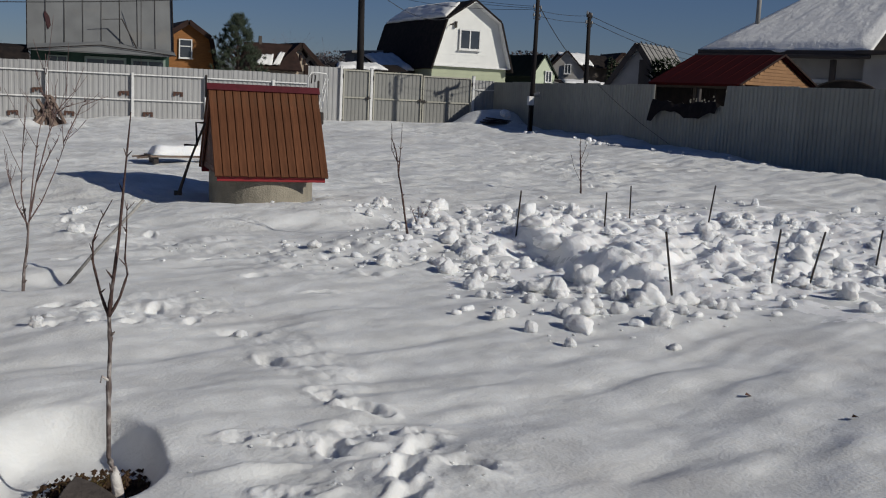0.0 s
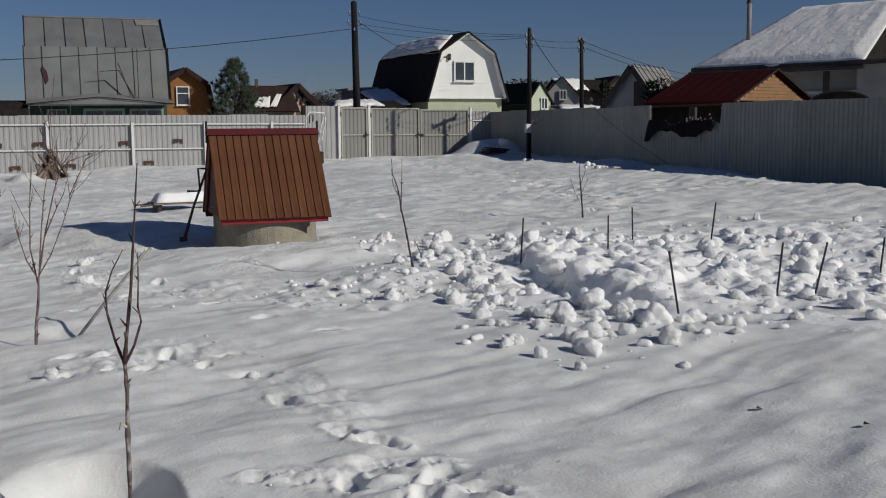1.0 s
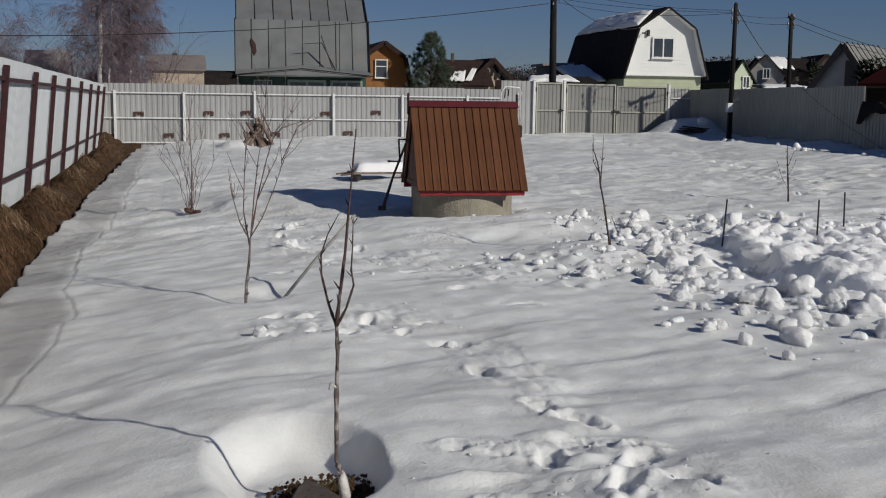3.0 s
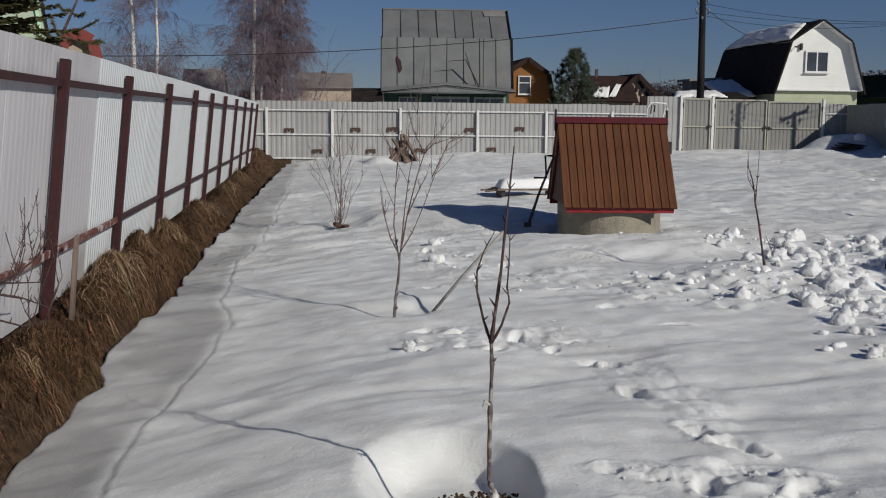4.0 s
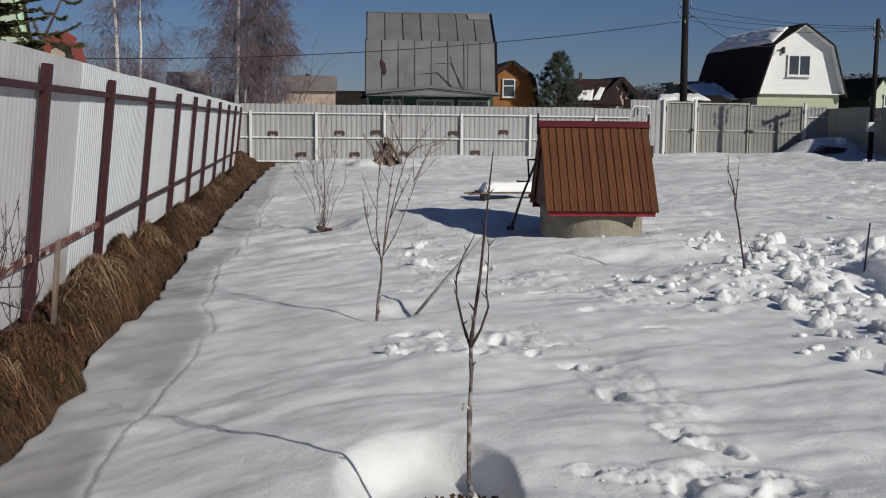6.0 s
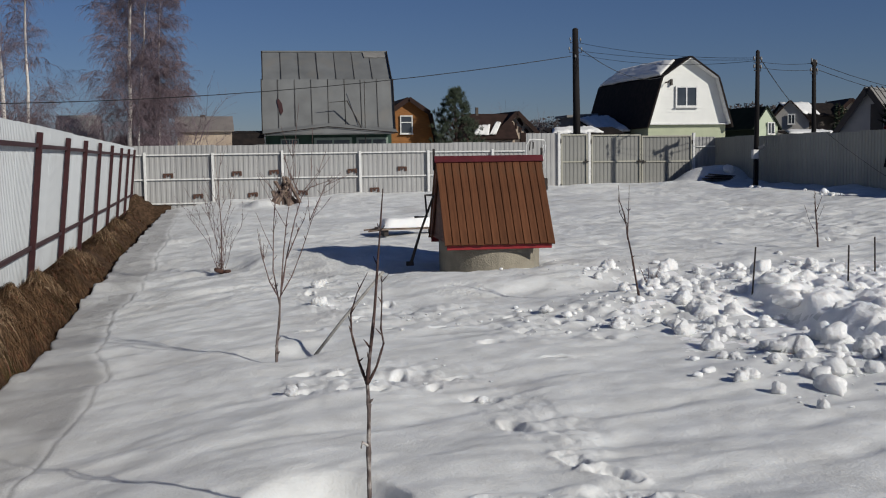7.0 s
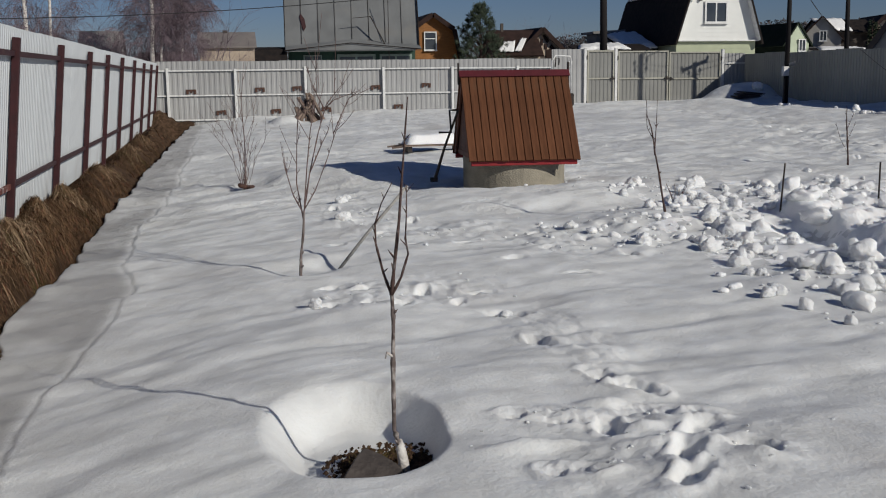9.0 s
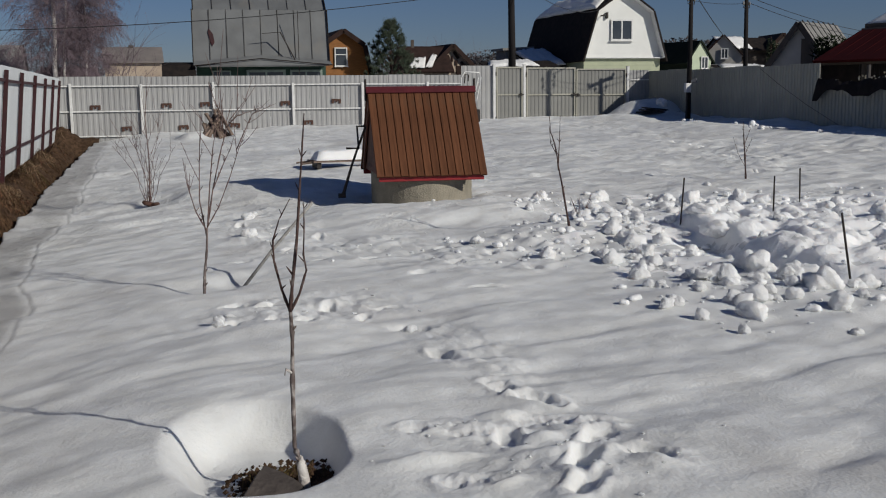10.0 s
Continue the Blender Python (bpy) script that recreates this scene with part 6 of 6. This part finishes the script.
part("wall", Mesh().box((0, 0, 1.27), (3.6, 1.4, 2.54)), "dark_wall", low2)
part("roof", Mesh().prism([(-1.9, -0.85, 2.54), (1.9, -0.85, 2.54), (1.9, 0.85, 2.82), (-1.9, 0.85, 2.82)], (0, 0, 0.05)), "roof_dark", low2)
hh3 = house("gabled_house", "brown gabled house with a beige front", (42.9, 65.0, 0), -14, 4, [(0.95, 4.05), (0, 5.0)], 1.5, "dark_wall", "beige", "roof_brown", 0.3, 0.1, "roof_brown", base_z=4.05)
part("front", Mesh().box((0, -0.03, 2.6), (1.3, 0.05, 2.3)), "beige", hh3)
window(hh3, (0, -0.07, 3.65), 0.55, 0.75, (0, -1, 0))

# grey shed with metal roof by the right fence
hr = house("gabled_house", "grey gabled shed with a ribbed metal roof", (26.85, 40.0, 0), -58, 3.6, [(1.5, 2.0), (0, 4.05)], 2.8, "pale_grey", "pale_grey", "slate_roof", 0.2, 0.1, "dark_wall")
for k in range(7):
    part("rib", Mesh().beam((1.56, 0.1 + 0.55 * k, 2.08), (0.03, 0.1 + 0.55 * k, 4.18), 0.05, 0.05), "seam", hr)
part("doorway", Mesh().box((0.35, -0.03, 2.6), (0.5, 0.06, 1.6)), "dark_wall", hr)
dk = house("gabled_house", "dark roofed outbuilding beside the grey shed", (28.6, 37.6, 0), -62, 4.5, [(1.8, 2.3), (0, 3.72)], 3.2, "dark_wall", "dark_wall", "roof_dark", 0.2, 0.1)
ev = thing("dark_hedge", "dark evergreen hedge beyond the fence", "hedge", (26.4, 36.4, 0))

# red-roofed gazebo beyond the torn fence
gz = thing("garden_house", "small plank house with dark red metal roof and porch", "house", pose(18.74, 22.14, 0, 0, 0, 14.2))
# near-black box fills the porch in place of the shade under its roof
part("wall", Mesh().box((0.05, 1.45, 0.99), (2.7, 2.75, 1.98)), "roof_dark", gz)
part("gable", Mesh().prism([(-1.60, 0, 2.04), (1.60, 0, 2.04), (0, 0, 2.76)], (0, 0.05, 0)), "orange_wall", gz, "fresh orange plank gable")
for k in range(8):
    z = 2.05 + k * 0.085
    hwid = 1.60 * (2.76 - z - 0.08) / 0.72
    part("gable_plank", Mesh().box((0, -0.012, z + 0.04), (2 * max(hwid, 0.05), 0.02, 0.078)), "orange_wall", gz)
for s in (-1, 1):
    part("roof_slope", Mesh().prism([(s * 1.78, -0.12, 1.98), (0, -0.12, 2.79), (0, -0.12, 2.85), (s * 1.82, -0.12, 2.04)], (0, 2.84, 0)), "red_roof", gz)
    part("bargeboard", Mesh().beam((s * 1.80, -0.15, 2.02), (0, -0.15, 2.85), 0.03, 0.045), "roof_brown", gz)
    for k in range(8):
        part("roof_rib", Mesh().beam((s * 1.80, 0.1 + 0.36 * k, 2.045), (s * 0.04, 0.1 + 0.36 * k, 2.85), 0.02, 0.012), "red_roof", gz)
    for y in (0.0, 1.4, 2.75):
        part("post", Mesh().box((s * 1.5, y, 1.0), (0.09, 0.09, 2.06)), "dark_wall", gz)
part("beam", Mesh().box((-1.5, 1.4, 1.98), (0.08, 2.9, 0.1)), "dark_wall", gz)
rng = random.Random(41)
for k in range(24):
    yy = rng.uniform(0.1, 1.75)
    z = 1.70 + 0.10 * math.sin(yy * 4) + rng.uniform(-0.16, 0.10)
    part("bead", Mesh().tube([(-1.56, yy, z - 0.028), (-1.56, yy, z), (-1.56, yy, z + 0.028)], [0.008, 0.024, 0.008], 6), "bulb", gz, "pale glass bead of a hanging garland")
    part("cord", Mesh().tube([(-1.56, yy, z + 0.028), (-1.56, yy, 1.95)], [0.003, 0.003], 4), "wire", gz)

# big house with a snow-laden roof
big = thing("snow_roofed_house", "large grey house with a hipped roof under thick snow", "house", pose(21.65, 29.2, 0, 0, 0, -65.5))
LB = 5.5
part("wall", Mesh().box((LB / 2 + 0.2, 3.6, 1.55), (LB - 0.9, 5.6, 3.1)), "pale_grey", big)
part("soffit", Mesh().box((LB / 2, 3.4, 3.14), (LB - 0.04, 6.7, 0.08)), "dark_wall", big)
part("fascia", Mesh().box((LB / 2, 0.0, 3.2), (LB, 0.05, 0.22)), "dark_wall", big)
part("roof", Mesh().add([(0, 0, 3.24), (LB, 0, 3.24), (LB, 6.8, 3.24), (0, 6.8, 3.24), (2.27, 3.4, 5.30), (LB, 3.4, 5.30)], [(0, 1, 5, 4), (1, 2, 5), (2, 3, 4, 5), (3, 0, 4), (0, 3, 2, 1)]), "roof_dark", big)
part("gutter", Mesh().tube([(-0.05, -0.08, 3.12), (LB + 0.05, -0.08, 3.12)], [0.06, 0.06], 8), "dark_wall", big)
BM = pose(21.65, 29.2, 0, 0, 0, -65.5)
snow_blanket("roof_snow", "thick granular old snow on the hipped roof", [BM @ Vector(p) for p in ((0.0, 0.03, 3.26), (LB + 0.05, 0.03, 3.26), (LB + 0.05, 3.38, 5.32), (2.3, 3.38, 5.32))], 0.17, n=(80, 44), seed=15, rag=0.03, rough=0.35)
part("stovepipe", Mesh().tube([(0.0, 0, 4.0), (0.0, 0, 5.45)], [0.075, 0.075], 12), "grey_wall", big, "tall grey stovepipe", smooth=True).location = (1.36, 1.30, 0)
part("pipe_cowl", Mesh().tube([(1.36, 1.30, 5.40), (1.36, 1.30, 5.55)], [0.10, 0.05], 12), "dark_iron", big)
part("downpipe", Mesh().tube([(4.35, 0.3, 0.0), (4.35, 0.3, 3.05)], [0.10, 0.10], 10), "dark_wall", big)
part("wing", Mesh().box((LB + 2.6, 2.2, 1.6), (5.6, 4.0, 3.2)), "pale_grey", big)
part("wing_roof", Mesh().box((LB + 2.6, 2.2, 3.26), (6.0, 4.6, 0.12)), "dark_wall", big)
part("trim", Mesh().box((LB / 2 + 2.5, 0.72, 2.42), (LB + 5, 0.06, 0.10)), "white_paint", big)
arch = thing("arched_greenhouse", "low dark arched greenhouse frame beyond the fence", "greenhouse", pose(19.2, 20.3, 0, 0, 0, -44))
for k in range(4):
    y = k * 0.7
    part("hoop", Mesh().tube([(-0.86, y, 0)] + [(0.86 * math.cos(math.pi * (1 - i / 12)), y, 1.75 + 0.50 * math.sin(math.pi * i / 12)) for i in range(13)] + [(0.86, y, 0)], [0.02] * 15, 6), "dark_iron", arch)
part("cover", Mesh().prism([(-0.85, 0.02, 0)] + [(0.85 * math.cos(math.pi * (1 - i / 12)), 0.02, 1.75 + 0.48 * math.sin(math.pi * i / 12)) for i in range(13)] + [(0.85, 0.02, 0)], (0, 2.05, 0)), "roof_dark", arch)

# houses behind the left fence
gh = house("gabled_house", "pale green sided house behind the white fence", (-8.9, 21.0, 0), 17, 8, [(3.5, 2.5), (3.05, 5.6), (0, 7.6)], 6.6, "mint_pale", "mint_pale", "roof_dark", 0.06, 0.05)
siding(gh, 3.48, 2.5, 7.3, 0.17, [(3.5, 2.5), (3.05, 5.6), (0, 7.6)], "mint_pale")
part("corner_trim", Mesh().beam((3.40, -0.06, 2.5), (2.95, -0.06, 5.6), 0.04, 0.06), "mint", gh, "green corner trim")
window(gh, (-0.6, -0.05, 4.4), 1.0, 1.1, (0, -1, 0))
rr = house("gabled_house", "brick-red roofed outbuilding with a pale gable", (-5.87, 26.0, 0), 15, 2.5, [(0.40, 2.65), (0.29, 3.08), (0, 3.24)], 0.7, "beige", "beige", "roof_brick", 0.2, 0.10, "roof_brick")


# ---- trees ----
def branchy(mb, p, d, L, r, depth, rng, droop, out):
    """Recursive bare limb: wavy, thinning, twigs hanging at the ends."""
    pts, rad = [Vector(p)], [r]
    n = 5 if depth > 0 else 4
    dd = Vector(d).normalized()
    for i in range(n):
        dd = (dd + Vector((rng.uniform(-0.16, 0.16), rng.uniform(-0.16, 0.16), rng.uniform(-0.1, 0.14) - droop * (i + 1) / n * (1.0 if depth < 1 else 0.35)))).normalized()
        pts.append(pts[-1] + dd * (L / n))
        rad.append(max(r * (1 - 0.75 * (i + 1) / n), 0.0032))
    mb.tube(pts, rad, 4 if depth > 1 else 3, cap=False)
    if depth <= 0:
        return
    k = out[depth]
    for j in range(k):
        i = rng.uniform(0.25, 1.0) * n
        a = min(int(i), n - 1)
        q = pts[a].lerp(pts[a + 1], i - a)
        az = rng.uniform(0, 6.28)
        nd = (dd + Vector((math.cos(az), math.sin(az), rng.uniform(-0.1, 0.6))) * (0.85 if droop < 0.3 else 0.6)).normalized()
        branchy(mb, q, nd, L * rng.uniform(0.4, 0.7), max(r * 0.42, 0.0045), depth - 1, rng, droop, out)


def birch(at, h, r, seed, limbs, label, lean=(0, 0), bend=0.0):
    t = thing("birch_tree", label, "tree", at)
    rng = random.Random(seed)
    tr = Mesh()
    pts = [Vector((lean[0] * (i / 10) ** 1.3 + rng.uniform(-0.04, 0.04), lean[1] * i / 10, h * i / 10)) for i in range(11)]
    tr.tube(pts, [r * (1 - 0.82 * (i / 10) ** 1.1) for i in range(11)], 10)
    part("trunk", tr, "birch_bark", t, "white birch trunk with black scars", smooth=True)
    cr = Mesh()
    for k in range(limbs):
        f = rng.uniform(0.12, 0.98)
        i = f * 10
        a = min(int(i), 9)
        p = pts[a].lerp(pts[a + 1], i - a)
        az = rng.uniform(0, 6.28)
        d = Vector((math.cos(az) + bend, math.sin(az), 2.9))
        branchy(cr, p, d, (1.05 - 0.6 * f) * h * 0.15 + 0.2, r * 0.20 * (1.1 - f * 0.7), 3, rng, 0.75, {3: 7, 2: 6, 1: 5})
    part("crown", cr, "birch_twig", t, "fine drooping purplish-brown twigs")
    return t


birch((-3.05, 45.0, 0), 12.5, 0.10, 51, 84, "tall bare birch with drooping twigs behind the fence", (0.35, 0), 0.3)
birch((-2.85, 45.3, 0), 10.5, 0.06, 52, 56, "slim second birch stem beside the tall one", (0.9, 0), 0.4)
birch((-1.95, 45.8, 0), 8.6, 0.05, 55, 50, "slender drooping birch beside the tall one", (0.25, 0), 0.3)
birch((-7.65, 45.0, 0), 12.0, 0.10, 53, 30, "tall bare birch behind the white fence", (-0.3, 0))
birch((-6.9, 45.4, 0), 11.0, 0.075, 54, 20, "slender bare birch behind the white fence", (0.15, 0))


def bare_bush(name, label, at, w, h, seed, n=34, mat="birch_twig"):
    t = thing(name, label, "bush", at)
    rng = random.Random(seed)
    mb = Mesh()
    for k in range(n):
        x = rng.uniform(-w / 2, w / 2)
        branchy(mb, (x, rng.uniform(-0.6, 0.6), 0), (rng.uniform(-0.35, 0.35), rng.uniform(-0.2, 0.2), 1), h * rng.uniform(0.5, 0.95), 0.03, 2, rng, 0.1, {2: 6, 1: 5})
    part("crown", mb, mat, t)
    return t


bare_bush("bare_thicket", "dense leafless thicket behind the fence", (-2.6, 46.5, 0), 3.6, 3.3, 61, 50)
bare_bush("bare_thicket", "leafless thicket behind the white fence", (-7.4, 46.5, 0), 4.0, 3.9, 62, 50)
bare_bush("bare_thicket", "thin leafless bushes beside the tin house", (2.1, 64.0, 0), 0.7, 2.3, 63, 26)
bare_bush("bare_thicket", "leafless bushes between the far houses", (20.0, 66.0, 0), 3.6, 3.4, 64, 40)


def spruce(name, label, at, h, w, seed, whorls, mat, needle, trunk_r, step_n=11, dense=4):
    """Conifer: whorls of boughs, each a fan of needled twigs."""
    t = thing(name, label, "tree", at)
    rng = random.Random(seed)
    part("trunk", Mesh().tube([(0, 0, 0), (0, 0, h * 0.5), (0, 0, h)], [trunk_r, trunk_r * 0.6, 0.01], 8), "bark_dark", t, smooth=True)
    V, F = [], []
    wood = Mesh()
    for k in range(whorls):
        f = k / whorls
        z = h * (0.10 + 0.88 * f)
        L = w * (1 - f) ** 0.6 * rng.uniform(0.6, 1.15) + 0.08 * w
        for b in range(step_n):
            az = b / step_n * 6.28 + rng.uniform(-0.4, 0.4)
            l = L * rng.uniform(0.6, 1.1)
            dirv = Vector((math.cos(az), math.sin(az), rng.uniform(-0.15, 0.28)))
            base = Vector((0, 0, z + rng.uniform(-0.5, 0.5) * h / whorls))
            tip = base + dirv * l
            wood.tube([base, base.lerp(tip, 0.6) + Vector((0, 0, -0.03 * l)), tip], [0.022 * trunk_r / 0.1, 0.012 * trunk_r / 0.1, 0.004], 4, cap=False)
            m = max(5, int(l / needle * dense))
            side = Vector((-math.sin(az), math.cos(az), 0))
            for j in range(m):
                u = 0.2 + 0.8 * (j + rng.random()) / m
                p = base.lerp(tip, u) + Vector((0, 0, -0.03 * l * (1 - abs(2 * u - 1))))
                sg = 1 if j % 2 else -1
                tw = (dirv * 0.75 + side * sg * rng.uniform(0.4, 1.1) + Vector((0, 0, rng.uniform(-0.35, 0.3)))).normalized()
                ln = needle * (1.3 - u * 0.6) * rng.uniform(0.7, 1.4)
                wd = tw.cross(Vector((rng.uniform(-0.4, 0.4), rng.uniform(-0.4, 0.4), 1))).normalized() * needle * 0.17
                up = tw.cross(wd).normalized() * needle * 0.10
                o = len(V)
                q = p + tw * ln
                mid = p.lerp(q, 0.5)
                V += [tuple(p), tuple(mid + wd + up), tuple(q), tuple(mid - wd + up), tuple(mid - up)]
                F += [(o, o + 1, o + 2), (o, o + 2, o + 3), (o, o + 4, o + 2)]
    part("branchwork", wood, "bark_dark", t)
    part("crown", Mesh().add(V, F), mat, t, "dark green needled twigs")
    return t


def pine(label, at, h, low, w, seed, count, mat):
    """Bushy pine: upswept limbs that end in brushes of needles, lobed outline."""
    t = thing("pine_tree", label, "tree", at)
    rng = random.Random(seed)
    part("trunk", Mesh().tube([(0, 0, 0), (0.04, 0, h * 0.5), (0, 0, h * 0.96)], [0.14, 0.09, 0.015], 8), "bark_dark", t, smooth=True)
    wood, V, F = Mesh(), [], []
    for k in range(count):
        f = rng.random() ** 1.15
        az = rng.uniform(0, 6.28)
        z = low + (h - low) * f
        lobe = 1 + 0.22 * math.sin(az * 3 + f * 9) + rng.uniform(-0.15, 0.15)
        r = w * (min(1.0, 0.55 + f * 2.2) * (1 - f) ** 0.62 + 0.10) * lobe * rng.uniform(0.45, 1.0)
        tip = Vector((r * math.cos(az), r * math.sin(az), z))
        base = Vector((0, 0, max(low * 0.7, z - 0.55 * r - 0.15)))
        if k % 3 == 0:
            wood.tube([base, base.lerp(tip, 0.6) - Vector((0, 0, 0.05)), tip], [0.025, 0.016, 0.006], 4, cap=False)
        grow = (tip - base).normalized() * 0.5 + Vector((0, 0, 1.0))
        for j in range(34):
            d = (grow.normalized() * rng.uniform(0.2, 1.0) + Vector((rng.uniform(-1, 1), rng.uniform(-1, 1), rng.uniform(-0.5, 0.8))) * 0.75).normalized()
            ln = rng.uniform(0.10, 0.24)
            p = tip + Vector((rng.gauss(0, 0.05), rng.gauss(0, 0.05), rng.gauss(0, 0.06)))
            q = d.orthogonal().normalized() * rng.uniform(0.012, 0.024)
            o = len(V)
            V += [tuple(p - q), tuple(p + q), tuple(p + d * ln)]
            F.append((o, o + 1, o + 2))
    part("branchwork", wood, "bark_dark", t)
    part("crown", Mesh().add(V, F), mat, t, "grey-green brushes of needles")
    return t


M["needles_pine"] = material("needles_pine", (0.034, 0.046, 0.033), 0.8, (0.060, 0.074, 0.050), 2, 4, spec=0.1, island=0.4)
pine("dense bushy green pine behind the ochre house", (13.72, 58.6, 0), 5.2, 1.6, 1.55, 71, 420, "needles_pine")
spruce("spruce_tree", "dark green spruce rising behind the white fence", (-4.30, 11.8, 0), 4.7, 1.70, 72, 46, "needles", 0.11, 0.12, 18, 9)

spruce("spruce_tree", "dark narrow spruce between the far houses", (41.6, 64.3, 0), 4.8, 0.55, 74, 18, "needles_far", 0.25, 0.08, 10)
spruce("spruce_tree", "dark narrow spruce between the far houses", (42.2, 64.6, 0), 4.6, 0.5, 75, 18, "needles_far", 0.25, 0.08, 10)
spruce("spruce_tree", "broad dark spruce behind the fence corner", (33.6, 66.0, 0), 4.3, 1.2, 76, 18, "needles_far", 0.35, 0.1, 12)

# spruce bough that reaches over the fence
bough = thing("spruce_tree", "slim young spruce with an upright leader beyond the fence", "tree", (-3.62, 13.2, 0))
rng = random.Random(73)
V, F, wood = [], [], Mesh()
part("trunk", Mesh().tube([(0, 0, 0), (0.1, 0, 1.6), (0.21, 0, 2.18), (0.55, 0, 2.92)], [0.05, 0.03, 0.02, 0.007], 7), "bark_dark", bough, smooth=True)
shoots = [((0.45, 0, 2.70), (0.27, 0, 2.84)), ((0.46, 0, 2.7), (0.66, 0, 2.70)), ((0.38, 0, 2.55), (0.2, 0.1, 2.62)), ((0.37, 0, 2.52), (0.52, -0.1, 2.52)), ((0.28, 0, 2.32), (0.66, 0, 2.46)), ((0.25, 0, 2.26), (0.66, 0.1, 2.22)),
          ((0.2, 0, 2.15), (-0.25, 0.1, 2.48)), ((0.2, 0, 2.12), (-0.4, -0.2, 2.28)), ((0.22, 0, 2.2), (0.0, -0.3, 2.42)), ((0.15, 0, 1.95), (-0.35, 0, 2.1)), ((0.15, 0, 1.95), (0.55, 0, 2.1)), ((0.24, 0, 2.25), (0.1, 0.2, 2.5)), ((0.1, 0, 1.7), (-0.4, 0.1, 1.95)), ((0.1, 0, 1.7), (0.5, -0.1, 1.9)), ((0.2, 0, 2.1), (0.3, -0.4, 2.2))]
for a, b in shoots:
    a, b = Vector(a), Vector(b)
    wood.tube([a, a.lerp(b, 0.5) + Vector((0, 0, -0.04)), b], [0.012, 0.009, 0.004], 5)
    for j in range(170):
        u = rng.uniform(0.15, 1)
        p = a.lerp(b, u) + Vector((0, 0, -0.16 * u * (1 - u)))
        d = ((b - a).normalized() * rng.uniform(0.3, 1) + Vector((rng.uniform(-1, 1), rng.uniform(-1, 1), rng.uniform(-0.7, 0.8)))).normalized()
        ln = rng.uniform(0.025, 0.055) * (1.6 if p.z < 2.3 else 1)
        wd = d.orthogonal().normalized() * 0.007
        o = len(V)
        V += [tuple(p - wd), tuple(p + wd), tuple(p + d * ln)]
        F += [(o, o + 1, o + 2)]
part("branchwork", wood, "bark_dark", bough)
part("crown", Mesh().add(V, F), "needles", bough, "dark green needled shoots")

# hedge beyond the right fence
rng = random.Random(81)
V, F = [], []
for k in range(7000):
    x, y = rng.uniform(-1.0, 1.3), rng.uniform(-0.7, 0.7)
    z = rng.uniform(0.3, 2.9 + 0.25 * math.sin(x * 5) + 0.2 * math.sin(x * 13))
    d = Vector((rng.uniform(-1, 1), rng.uniform(-1, 1), rng.uniform(0.1, 1))).normalized()
    w = d.orthogonal().normalized() * 0.06
    o = len(V)
    V += [(x - w.x, y - w.y, z - w.z), (x + w.x, y + w.y, z + w.z), (x + d.x * 0.3, y + d.y * 0.3, z + d.z * 0.3)]
    F.append((o, o + 1, o + 2))
part("foliage", Mesh().add(V, F), "needles_dark", ev)


# ---- distant woods ----
def far_wood(x0, x1, y, h, seed, count, mat):
    """Rounded ragged crowns of small leaning flakes, with thin stems."""
    rng = random.Random(seed)
    V, F = [], []
    for k in range(count):
        x, yy = rng.uniform(x0, x1), y + rng.uniform(-8, 8)
        hh = h * rng.uniform(0.65, 1.1) * (1 + 0.15 * math.sin(x * 0.07))
        w = hh * rng.uniform(0.25, 0.45)
        for q in range(150):
            a, r, z = rng.uniform(0, 6.28), math.sqrt(rng.random()), rng.uniform(-1, 1)
            r *= math.sqrt(max(0, 1 - z * z))
            p = Vector((x + w * r * math.cos(a), yy + w * r * math.sin(a), hh * 0.62 + z * hh * 0.38))
            o = len(V)
            for _ in range(3):
                V.append((p.x + rng.uniform(-1, 1) * w * 0.11, p.y + rng.uniform(-1, 1) * w * 0.11, p.z + rng.uniform(-1, 1) * hh * 0.04))
            F.append((o, o + 1, o + 2))
        V += [(x - 0.25, yy, 0), (x + 0.25, yy, 0), (x, yy, hh * 0.9)]
        F.append((len(V) - 3, len(V) - 2, len(V) - 1))
    return tagged(part("distant_wood", Mesh().add(V, F), mat), "bare dark wood on the skyline", "wood", kind="stuff")


far_wood(60, 260, 190, 9.0, 91, 2000, "far_wood")
far_wood(-120, 60, 210, 6.0, 92, 500, "far_wood")
